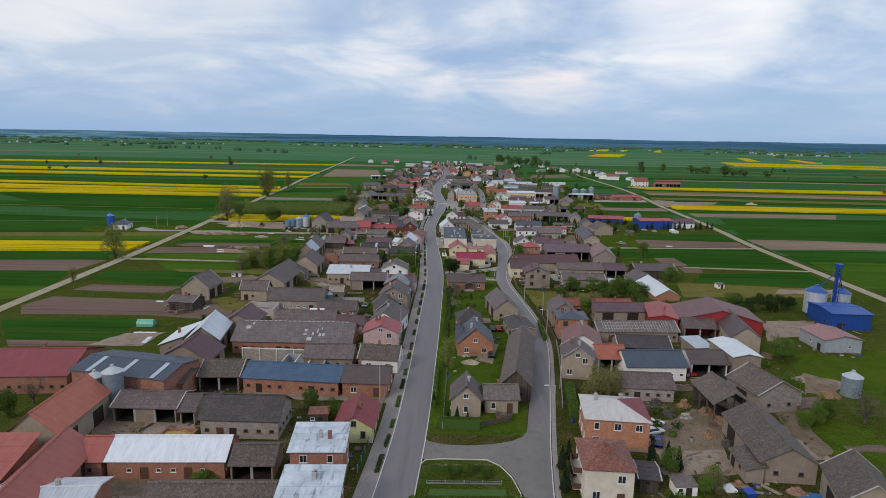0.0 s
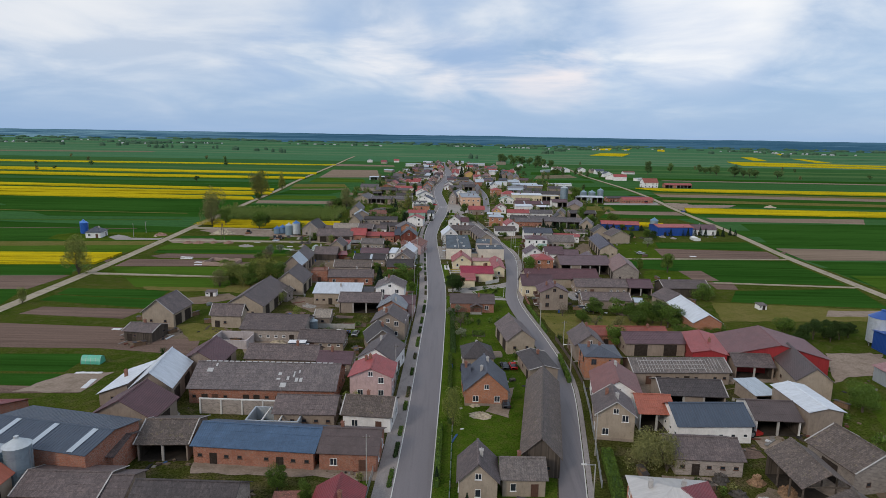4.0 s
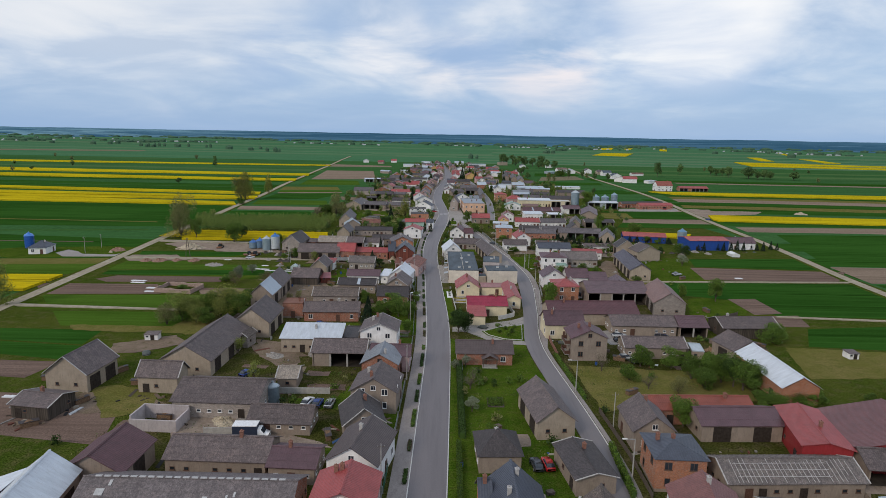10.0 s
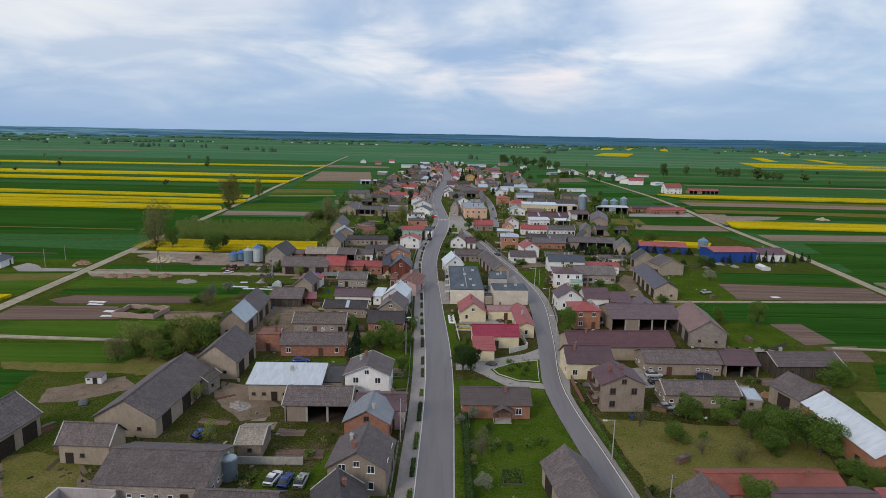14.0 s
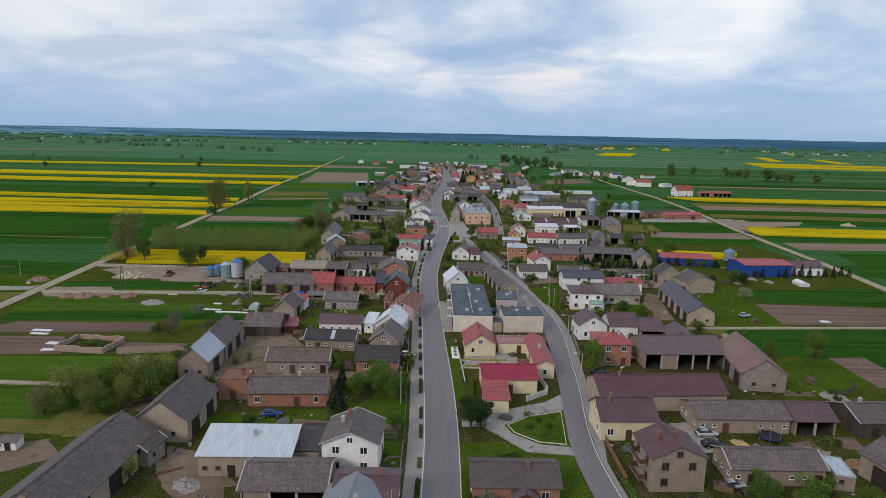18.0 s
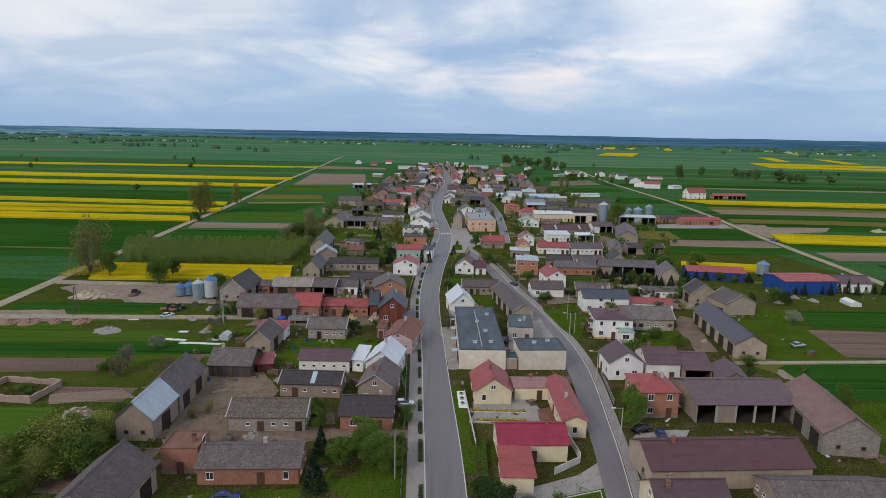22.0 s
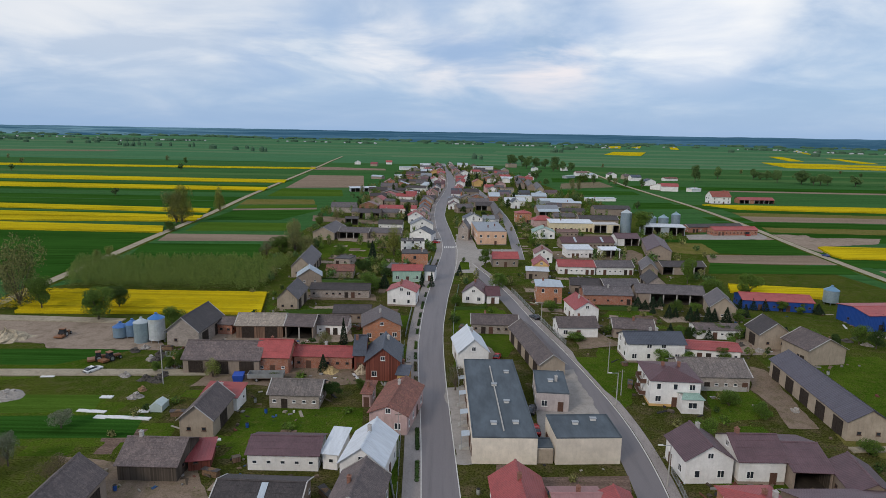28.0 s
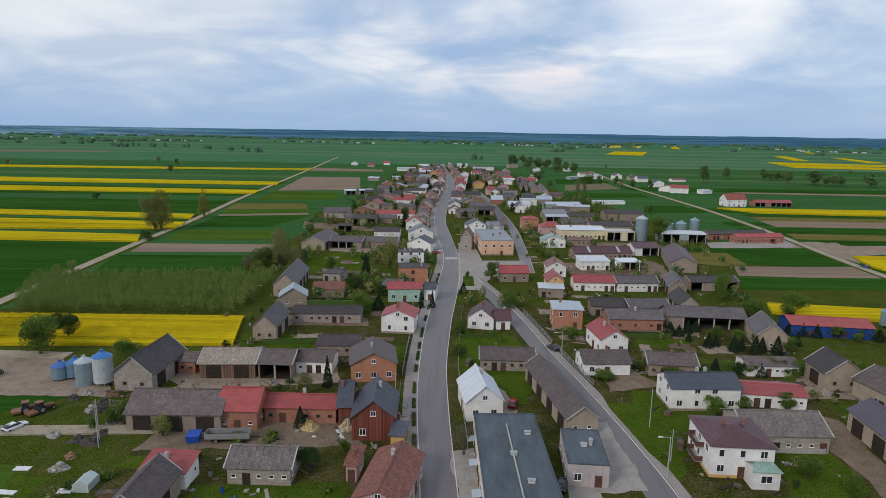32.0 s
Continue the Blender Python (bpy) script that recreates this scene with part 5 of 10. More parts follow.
F("dirt", (183, 556), (198, 558), (208, 546), (228, 548), (246, 548), (232, 530), (193, 518), (184, 500), (183, 514), (182, 530))
F("rape", (189, 514), (194, 516), (204, 515), (300, 511), (420, 505), (390, 478), (290, 480), (184, 486), (183, 492))
F("crop", (114, 526), (116, 533), (181, 538), (179, 496), (154, 492), (129, 495), (132, 522))
F("dry", (113, 521), (132, 522), (129, 495), (115, 491), (106, 497))
F("tilled", (121, 491), (154, 492), (178, 494), (180, 481), (174, 472), (142, 471), (115, 473))
F("crop", (115, 472), (142, 470), (174, 470), (170, 453), (105, 450))
F("dry", (-75, 235), (-69, 239), (-63, 241), (-61, 236), (-66, 233), (-73, 233))
F("dirt", (-92, 257.5), (-82, 258.5), (-80, 256), (-90, 255))
F("mud", (-56, 265), (-60, 282), (-51, 288), (-40, 282), (-46, 269), (-30, 266), (-30, 260), (-54, 259))
F("tilled", (-88, 280), (-74, 283), (-69, 279), (-85, 275))
F("lawn", (-103, 273), (-87, 274), (-79, 268), (-82, 260), (-92, 260))
F("lawn", (83, 279), (97, 273), (88, 261), (77, 259), (80, 270))
F("lawn", (86, 351), (107, 347), (104, 308), (84, 304), (84, 315))
F("mud", (42, 110), (52, 119), (57, 115), (51, 102), (40, 101))
F("dirt", (100, 183), (115, 183), (107, 173), (90, 163))
F("mud", (87, 140), (92, 134), (86, 126), (81, 128))
F("mud", (40, 164), (47, 164.5), (66, 164.5), (66, 161), (52, 161), (48, 159), (44, 154), (40, 156))
F("rape", (100, 419), (109, 416), (134, 411), (141, 424), (104, 430))
F("dirt", (-64, 532), (-40, 540), (-36, 513), (-49, 509), (-61, 512))
F("lawn", (-61, 469), (-35, 472), (-40, 506), (-54, 509), (-68, 498))
F("mud", (-88, 578), (-31, 568), (-30, 578), (-58, 588), (-93, 604))
F("lawn", (44, 386), (60, 386), (63, 393), (49, 393))
F("mud", (46, 395), (67, 396), (70, 403), (49, 403))
F("mud", (39, 371), (44, 360), (31, 356), (31, 363))
F("lawn", (28.5, 351), (30.5, 340), (42, 340), (54, 349))
F("mud", (44, 492), (88, 500), (90, 490), (86, 470), (46, 462))
F("mud", (66, 545), (104, 546), (108, 530), (82, 522), (56, 522))
F("mud", (-60, 410), (-30, 408), (-28, 400), (-58, 400))

# the tall bloom of the nearest rapeseed
bloom = Shape()
rnd = random.Random(8)
for i in range(7500):
    bx = rnd.uniform(-150, -66)
    by = rnd.uniform(382, 405.5)
    bz, r = 0.89 + rnd.random() * 0.14, rnd.uniform(0.14, 0.34)
    a = rnd.random() * 3.1
    bloom.face([(bx - r * math.cos(a), by - r * math.sin(a), bz), (bx + r * math.sin(a), by - r * math.cos(a), bz + 0.05), (bx + r * math.cos(a), by + r * math.sin(a), bz + rnd.random() * 0.14), (bx - r * math.sin(a), by + r * math.cos(a), bz)])
tagged(new("rapeseed_bloom", bloom.mesh("bloom", COVERS["rape"])), "uneven yellow flower heads of the rapeseed", "crop", "", "stuff")

# ---- distance ----
def ridge_mat():
    """Far woods with haze blue put into their colours, and clearings drawn out into streaks by the low view."""
    m = Nodes("far wooded ridge, haze in colour", 0.95, 0, 0.0)
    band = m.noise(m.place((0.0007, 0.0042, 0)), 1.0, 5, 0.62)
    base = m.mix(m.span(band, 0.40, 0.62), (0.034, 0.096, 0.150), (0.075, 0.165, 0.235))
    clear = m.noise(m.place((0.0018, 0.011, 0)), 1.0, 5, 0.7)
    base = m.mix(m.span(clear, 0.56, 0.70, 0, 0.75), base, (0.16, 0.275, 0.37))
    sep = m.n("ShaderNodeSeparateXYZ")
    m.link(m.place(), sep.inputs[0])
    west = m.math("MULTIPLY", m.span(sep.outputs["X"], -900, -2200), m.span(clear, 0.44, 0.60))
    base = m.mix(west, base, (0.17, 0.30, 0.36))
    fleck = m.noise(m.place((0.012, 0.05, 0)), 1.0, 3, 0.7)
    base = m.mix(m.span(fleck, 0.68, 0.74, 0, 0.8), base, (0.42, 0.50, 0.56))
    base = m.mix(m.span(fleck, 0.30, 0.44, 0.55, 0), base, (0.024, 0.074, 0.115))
    return m.done(base)


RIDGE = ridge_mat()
# woods lightened and blued for the haze in front of them
WOOD = earth("far forest edge, haze tint", ((0.060, 0.118, 0.074), (0.072, 0.134, 0.084), (0.082, 0.140, 0.086)), (0.003, 0.02, 0.08), (1, 1, 1), 0.2, grit=0.4)
nx, ny = 240, 16


def foot(rx):
    return 520 * noise.noise((rx * 0.0011, 2.0, 0)) + 240 * noise.noise((rx * 0.004, 5.0, 0)) + max(0.0, min(1.0, (-rx - 200) / 1500)) * 420


ridge_v, ridge_f = [], []
for j in range(ny):
    for i in range(nx):
        rx = -5200 + 10400 * i / (nx - 1)
        ry = 3350 + 1480 * j / (ny - 1) + (1 - j / ny) * foot(rx)
        z = -1 + (j > 0) * 2 + 47 * (j / (ny - 1)) ** 0.85 + (j > 0) * 5 * noise.noise((rx * 0.0016, j * 0.5, 3)) + 2 * noise.noise((rx * 0.012, j * 0.9, 5))
        ridge_v.append((rx, ry, max(z, -1.0)))
for j in range(ny - 1):
    for i in range(nx - 1):
        k = j * nx + i
        ridge_f.append((k, k + 1, k + nx + 1, k + nx))
me = bpy.data.meshes.new("far ridge")
me.from_pydata(ridge_v, [], ridge_f)
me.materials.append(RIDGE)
tagged(new("backdrop_ridge", me), "wooded ridge along the horizon, blue haze in its colour", "forest", "", "structure")
wood = Shape()
rnd = random.Random(12)


def canopy(s, x, y, w, h):
    """A far clump of woodland: a low uneven tent of crowns."""
    n = 7
    ring = [(x + w * 0.5 * math.cos(6.283 * i / n) * rnd.uniform(0.8, 1.15), y + w * 0.4 * math.sin(6.283 * i / n), h * rnd.uniform(0.45, 0.75)) for i in range(n)]
    top = (x + rnd.uniform(-0.1, 0.1) * w, y, h * rnd.uniform(0.9, 1.1))
    for i in range(n):
        a, b = ring[i], ring[(i + 1) % n]
        s.face([a, b, top])
        s.face([(a[0], a[1], 0), (b[0], b[1], 0), b, a])


for i in range(520):
    fx = rnd.uniform(-4200, 4200)
    canopy(wood, fx, 3330 + rnd.uniform(-60, 160) + foot(fx), rnd.uniform(24, 70), rnd.uniform(7, 13))
# single trees and rows between the far fields
for fx, fy, n, w in ((-1312, 2129, 1, 16), (-1152, 2088, 1, 18), (-1117, 2125, 1, 18), (-1139, 2213, 1, 20), (-956, 1999, 2, 9), (-913, 1954, 3, 8), (-871, 1913, 3, 9), (-879, 1985, 2, 9), (-820, 1956, 1, 16), (-795, 1978, 1, 8), (-725, 1959, 2, 9),
                     (-632, 1828, 2, 18), (-540, 1775, 1, 20), (-547, 1890, 1, 12), (-473, 1713, 2, 9), (-462, 1719, 2, 9), (-438, 1685, 2, 9), (59, 1486, 3, 10), (325, 2042, 4, 16), (426, 2361, 8, 22), (1110, 2054, 4, 20), (1004, 2376, 2, 18)):
    for q in range(n):
        canopy(wood, fx + rnd.gauss(0, 9) * (n > 1), fy + rnd.gauss(0, 9) * (n > 1), w * rnd.uniform(0.8, 1.2), rnd.uniform(9, 14))
# woods and gardens round the far hamlets
HAMLETS = ((-1638, 2417, 14, 70), (-1662, 2581, 10, 80), (-1241, 2495, 26, 40), (-1244, 2661, 22, 90), (-1078, 2716, 12, 60), (-576, 2853, 10, 60), (-368, 2791, 8, 50), (71, 2956, 16, 80), (336, 2831, 12, 60), (1332, 2789, 12, 70), (1390, 2529, 6, 40), (1467, 2445, 9, 50), (620, 2700, 9, 90), (-1900, 3000, 16, 200), (1000, 3050, 14, 180))
for hx, hy, n, spread in HAMLETS:
    for q in range(n):
        canopy(wood, hx + rnd.gauss(0, spread), hy + rnd.gauss(0, 30), rnd.uniform(14, 34), rnd.uniform(6, 13))
tagged(new("far_woods", wood.mesh("far woods", WOOD)), "far woods and tree clumps, bluish haze in their colour", "forest", "", "stuff")

PALEH = plain("far house walls", (0.36, 0.38, 0.40), 0.9)
hamlet = Shape()
for i in range(120):
    hx, hy, n, spread = rnd.choice(HAMLETS)
    cx = hx + rnd.gauss(0, spread * 0.9)
    cy = hy - 25 + rnd.gauss(0, 25)
    w, d, h = rnd.uniform(5, 10), rnd.uniform(5, 8), rnd.uniform(2.0, 3.2)
    hamlet.box(cx, cy, 0, cx + w, cy + d, h)
    hamlet.face([(cx, cy, h), (cx + w, cy, h), (cx + w, cy + d / 2, h + 2), (cx, cy + d / 2, h + 2)])
tagged(new("far_hamlets", hamlet.mesh("hamlets", PALEH)), "tiny pale houses of distant hamlets", "houses", "", "stuff")
# ---- trees ----
LEAVES = {"field": (0.095, 0.165, 0.050), "plant": (0.165, 0.230, 0.050), "dark": (0.034, 0.066, 0.013), "green": (0.088, 0.150, 0.022), "light": (0.185, 0.215, 0.050), "olive": (0.170, 0.172, 0.062), "yellow": (0.190, 0.205, 0.040),
          "bush": (0.076, 0.132, 0.018), "brown": (0.120, 0.095, 0.050), "bare": (0.115, 0.100, 0.072), "blossom": (0.200, 0.225, 0.150), "conifer": (0.016, 0.034, 0.016)}
TREE_WORDS = {"field": "rounded green tree standing out in the fields", "dark": "dense dark green broadleaf tree", "green": "fresh green leafy tree", "light": "thin light-green tree in early leaf", "olive": "olive-brown tree just leafing out",
              "yellow": "yellow-green willow in spring leaf", "bush": "broad spreading green leafy shrub", "brown": "brownish leafless thorny thicket", "bare": "nearly bare grey-brown tree",
              "blossom": "pale blossoming young fruit tree", "conifer": "dark green narrow spruce tree"}


def leaf_mat(kind):
    if ("leaf", kind) not in MATS:
        c = LEAVES[kind]
        m = Nodes("leaves " + kind, 0.7, 0, 0.2)
        g = m.n("ShaderNodeNewGeometry")
        base = m.mix(g.outputs["Random Per Island"], shade(c, 0.36), shade(c, 1.5))
        MATS["leaf", kind] = m.done(m.vary(base, 0.2))
    return MATS["leaf", kind]


BARK = plain("bark", (0.10, 0.082, 0.066), 0.95, 0, 0.1, 0.35, 3.0)


def leaf(s, c, r, rnd):
    a = Vector((rnd.gauss(0, 1), rnd.gauss(0, 1), rnd.gauss(0, 0.8))).normalized()
    b = a.orthogonal().normalized()
    d = a.cross(b)
    ang = rnd.random() * 6.28
    b, d = b * math.cos(ang) + d * math.sin(ang), d * math.cos(ang) - b * math.sin(ang)
    c = Vector(c)
    b, d = b * r, d * r * 0.7
    s.face([c - b, c - d * 0.9, c + b, c + d], [(0, 0), (1, 0), (1, 1), (0, 1)])


def tree_meshes(kind, v):
    def make():
        rnd = random.Random(v * 37 + sum(map(ord, kind)))
        wood, crown = Shape(), Shape()
        low = 0.02 if kind in ("bush", "brown") else 0.06 if kind in ("light", "olive", "yellow") else 0.18
        if kind == "conifer":
            wood.tube(0, 0, 0, 0.95, 0.035, 0.006, 6, False)
            for i in range(900):
                z = 0.06 + 0.94 * rnd.random() ** 1.3
                r = 0.5 * (1.03 - z) * rnd.uniform(0.45, 1.0)
                a = rnd.random() * 6.283
                leaf(crown, (r * math.cos(a), r * math.sin(a), z - 0.05 * r), 0.045, rnd)
            return wood.mesh("trunk", BARK), crown.mesh("crown", leaf_mat(kind))
        wood.tube(0, 0, 0, 0.06, 0.03, 0.03, 6, False)
        if low > 0.1:
            wood.tube(0, 0, 0, 0.42, 0.028, 0.016, 7, False)
        lobes = []
        n = rnd.randrange(9, 14)
        for i in range(n):
            a = 6.283 * i / n + rnd.uniform(-0.3, 0.3)
            r = rnd.uniform(0.10, 0.33)
            z = rnd.uniform(low + (0.14 if low > 0.1 else 0.16), 0.85)
            lobes.append((r * math.cos(a), r * math.sin(a), z, rnd.uniform(0.10, 0.21)))
            wood.tube(0, 0, low * 0.9, z, 0.012, 0.004, 5, False, lobes[-1][0], lobes[-1][1])
        lobes.append((0, 0, 0.82, 0.17))
        many = {"bare": 2600, "light": 6500, "olive": 6500, "yellow": 6500, "brown": 5200, "blossom": 4200}.get(kind, 8500)
        size = {"bare": 0.008, "brown": 0.010, "light": 0.012, "olive": 0.012, "yellow": 0.012}.get(kind, 0.015)
        for i in range(many):
            lx, ly, lz, lr = rnd.choice(lobes)
            d = Vector((rnd.gauss(0, 1), rnd.gauss(0, 1), rnd.gauss(0, 1))).normalized() * lr * rnd.choice((rnd.uniform(0.45, 1.0), rnd.uniform(0.85, 1.15), rnd.gauss(1.0, 0.16)))
            leaf(crown, (lx + d.x, ly + d.y, max(0.03, lz + d.z * (0.9 if low > 0.1 else 1.25))), size * rnd.uniform(0.7, 1.4), rnd)
        return wood.mesh("trunk", BARK), crown.mesh("crown", leaf_mat(kind))

    return cached(("tree", kind, v), make)


TN = [0]


def T(kind, x, y, h, w):
    TN[0] += 1
    v = TN[0] % 3
    a, c = tree_meshes(kind, v)
    root = thing("shrub" if kind in ("bush", "brown") else "tree", x, y, (TN[0] * 77) % 360, 0, (w, w, h))
    tagged(root, TREE_WORDS[kind], "shrub" if kind in ("bush", "brown") else "tree", "trees and shrubs")
    part("trunk", a, root)
    part("crown", c, root)
    return root




# ---- buildings ----
B("h01", -89.2, 128.5, 4.5, 20.1, 18.0, 4.0, 3.0, "x", "red", "brick", "stable")
B("h02", -65.0, 122.7, -11.8, 22.4, 12.8, 6.0, 1.2, "x", "bluesheet", "brick", "plain")
B("h03", -68.9, 102.9, 1.2, 9.2, 17.6, 4.5, 3.9, "y", "brightorange", "cream", "barn")
B("h04", -59.7, 81.5, 7.0, 9.0, 22.0, 3.6, 3.6, "y", "salmon", "brick", "barn")
B("h04b", -73.4, 84.9, 2.0, 17.5, 12.6, 3.4, 3.0, "m", "salmon", "brick", "plain")
B("h05", -56.0, 92.6, 2.1, 4.8, 9.0, 3.2, 2.3, "x", "salmon", "brick", "plain")
B("h06", -44.0, 93.2, 2.1, 19.3, 9.0, 3.2, 2.3, "x", "brightwhite", "brick", "stable")
B("h07", -30.2, 92.4, 2.1, 7.5, 8.0, 2.9, 1.8, "x", "moss", "plaster", "open")
B("h08", -36.6, 107.3, -1.0, 15.0, 10.0, 3.6, 3.0, "x", "dark", "stone", "stable")
B("h09", -56.6, 112.4, -0.8, 12.9, 9.0, 3.0, 1.6, "x", "grey", "plaster", "open")
B("h10", -48.5, 112.0, 2.4, 3.6, 9.0, 2.6, 1.8, "x", "grey", "plaster", "open")
B("h11", -48.3, 128.6, 2.8, 9.2, 11.0, 3.2, 2.0, "x", "moss", "plaster", "open")
B("h11b", -55.5, 123.5, -6.3, 5.4, 10.0, 3.5, 1.5, "x", "grey", "brick", "plain")
B("h12", -32.0, 126.9, -4.6, 21.5, 10.0, 3.3, 2.0, "x", "blue", "brick", "stable")
B("h13", -16.2, 126.1, -2.2, 10.4, 10.0, 3.2, 2.2, "x", "brown", "brick", "house")
B("h14", -27.0, 140.2, -0.1, 12.2, 9.0, 3.0, 2.0, "x", "grey", "plaster", "stable")
B("h15", -14.7, 139.4, -5.1, 9.9, 9.0, 3.2, 2.2, "x", "moss", "white", "house")
B("h16", -15.9, 153.1, -1.3, 9.6, 9.0, 5.2, 2.0, "y", "redtile", "pink", "house2")
B("h17", -15.8, 107.0, -0.4, 7.7, 10.8, 2.9, 2.3, "y", "darkred", "lime", "house")
B("h18", -19.7, 91.9, 2.2, 9.2, 8.0, 5.8, 1.2, "m", "dirtywhite", "brick", "house2")
B("h19", -18.3, 78.7, 1.9, 9.1, 8.0, 5.8, 1.0, "m", "dirtywhite", "brick", "house2")
B("h20", -32.9, 80.5, 1.8, 18.6, 8.0, 3.0, 2.0, "x", "moss", "plaster", "plain")
B("h21", -55.5, 78.6, 4.4, 14.3, 8.0, 4.0, 1.0, "x", "white", "brick", "plain")
B("h22", -60.0, 149.8, 7.1, 8.7, 14.9, 4.5, 3.5, "y", "brightwhite", "plaster", "barn")
B("h23", -58.7, 135.6, -3.2, 12.5, 9.9, 4.0, 3.5, "y", "maroon", "plaster", "barn")
B("h24", -38.0, 152.7, -0.2, 30.8, 14.0, 3.3, 3.3, "x", "coolgrey", "brick", "stable")
B("h25", -38.7, 167.5, -1.7, 17.2, 9.0, 3.2, 2.2, "x", "grey", "plaster", "stable")
B("h26", -26.0, 165.7, -2.6, 8.3, 8.0, 3.0, 1.6, "x", "purple", "plaster", "stable")
B("h27", -15.5, 167.1, -10.2, 9.1, 12.0, 4.2, 2.8, "y", "brown", "white", "house")
B("h28", -17.4, 180.7, 13.9, 8.2, 9.0, 3.2, 3.2, "y", "dark", "plaster", "house")
B("h29", -15.8, 192.6, -3.8, 10.0, 10.0, 4.5, 3.0, "y", "grey", "plaster", "house2")
B("h31", -16.4, 208.4, -2.7, 9.0, 9.0, 4.0, 2.5, "y", "metal", "brick", "house")
B("h32", -14.7, 213.8, -0.7, 10.0, 9.0, 4.0, 1.5, "x", "purple", "pink", "house")
B("h33", -18.7, 226.9, -1.0, 10.1, 9.7, 5.6, 2.2, "y", "grey", "white", "house2")
B("h34", -36.0, 225.0, 0.8, 15.9, 8.0, 3.8, 1.8, "m", "white", "cream", "stable")
B("h35", -26.6, 229.4, 2.1, 4.1, 10.0, 3.0, 0.3, "f", "dark", "plaster", "plain")
B("h37", -27.3, 216.9, 0.6, 13.5, 10.0, 3.5, 2.0, "x", "grey", "plaster", "open")
B("h39", -32.4, 181.7, -2.1, 12.4, 7.6, 2.3, 2.2, "x", "grey", "plaster", "stable")
B("h24b", -55.6, 163.3, -1.5, 10.2, 11.0, 3.8, 3.0, "y", "maroon", "plaster", "barn")
B("h40", -46.5, 190.4, -1.6, 17.6, 13.0, 3.4, 2.5, "x", "grey", "stone", "stable")
B("h41", -62.8, 197.9, -2.0, 9.4, 5.9, 3.6, 2.8, "x", "grey", "cream", "plain")
B("h42", -81.8, 200.5, -4.5, 10.1, 11.5, 4.0, 4.0, "y", "grey", "cream", "barn")
B("h43", -81.1, 186.0, -8.4, 8.8, 8.1, 2.8, 1.2, "x", "grey", "wood", "plain")
B("h44", -60.3, 217.0, -2.7, 12.3, 25.0, 3.8, 3.6, "y", "grey", "cream", "barn")
B("h44b", -53.7, 226.0, -10.7, 3.6, 5.3, 3.0, 1.2, "y", "moss", "stone", "plain")
B("h45", -54.4, 239.2, -0.5, 10.5, 14.8, 4.2, 4.0, "y", "grey", "cream", "barn")
B("h46", -60.3, 266.2, -0.6, 7.6, 11.2, 4.2, 3.5, "y", "silver", "plaster", "barn")
B("h46b", -60.7, 278.8, 1.9, 8.3, 14.7, 4.2, 3.5, "y", "grey", "plaster", "barn")
B("h47", -35.8, 251.8, 2.6, 16.9, 9.0, 3.0, 2.0, "x", "grey", "brick", "house")
B("h47b", -47.8, 253.5, 2.7, 6.0, 6.0, 4.5, 0.3, "f", "brickroof", "brick", "house2")
B("h48", -37.7, 269.5, 1.8, 15.1, 9.0, 3.0, 2.0, "x", "moss", "stone", "stable")
B("h49", -19.0, 270.6, -0.1, 10.7, 9.0, 3.0, 2.4, "x", "dark", "brick", "house")
B("h50", -18.0, 282.7, -6.1, 8.0, 11.0, 4.0, 2.8, "y", "grey", "plaster", "house")
B("h51", -32.7, 284.5, -1.8, 13.7, 8.0, 3.0, 1.6, "x", "dark", "plaster", "stable")
B("h52", -17.8, 294.6, -7.8, 7.9, 11.0, 4.5, 3.0, "y", "brightwhite", "white", "house")
B("h52b", -24.1, 299.0, -7.8, 3.4, 8.0, 3.0, 1.0, "m", "brightwhite", "white", "plain")
B("h53", -32.4, 298.4, -0.3, 12.7, 8.0, 3.0, 1.6, "x", "purple", "white", "stable")
B("h54", -53.4, 295.6, -0.7, 10.5, 10.0, 2.8, 2.6, "x", "grey", "wood", "plain")
B("h55", -47.0, 297.5, 11.8, 4.3, 7.1, 2.0, 0.5, "m", "red", "redwood", "plain")
B("h56", -51.1, 310.7, -1.1, 7.1, 11.3, 3.5, 3.0, "y", "grey", "cream", "barn")
B("h56b", -50.9, 319.2, -4.0, 8.2, 5.6, 3.0, 1.0, "m", "redtile", "white", "plain")
B("h57", -36.1, 321.8, -1.4, 11.1, 8.0, 3.0, 2.0, "x", "rib", "stone", "stable")
B("h58", -14.7, 315.2, -10.1, 8.2, 15.0, 4.0, 1.8, "y", "rust", "pink", "house")
B("h58b", -21.2, 322.1, -6.3, 2.6, 6.0, 3.0, 0.6, "m", "rust", "pink", "house")
B("h59", -45.6, 340.6, -1.3, 8.4, 9.4, 4.0, 3.0, "x", "redtile", "brick", "stable")
B("h59b", -34.4, 342.7, -1.0, 14.8, 7.0, 3.2, 1.6, "x", "redtile", "brick", "stable")
B("h60", -19.6, 338.7, 1.8, 8.7, 12.0, 4.5, 3.5, "y", "slate", "redwood", "house")
B("h60b", -25.7, 343.2, 1.9, 3.3, 10.0, 4.0, 3.5, "x", "slate", "redwood", "house")
B("h61", -23.1, 365.6, 7.5, 11.2, 12.0, 4.2, 2.8, "y", "brown", "orange", "house")
B("h62", -33.1, 379.3, 2.5, 11.6, 8.0, 3.0, 1.6, "x", "dark", "plaster", "plain")
B("h63", -36.8, 368.0, -2.1, 9.3, 8.0, 3.0, 1.8, "x", "grey", "white", "stable")
B("h64", -56.2, 365.3, 2.3, 13.4, 10.0, 3.6, 2.2, "x", "tan", "woodlight", "barn")
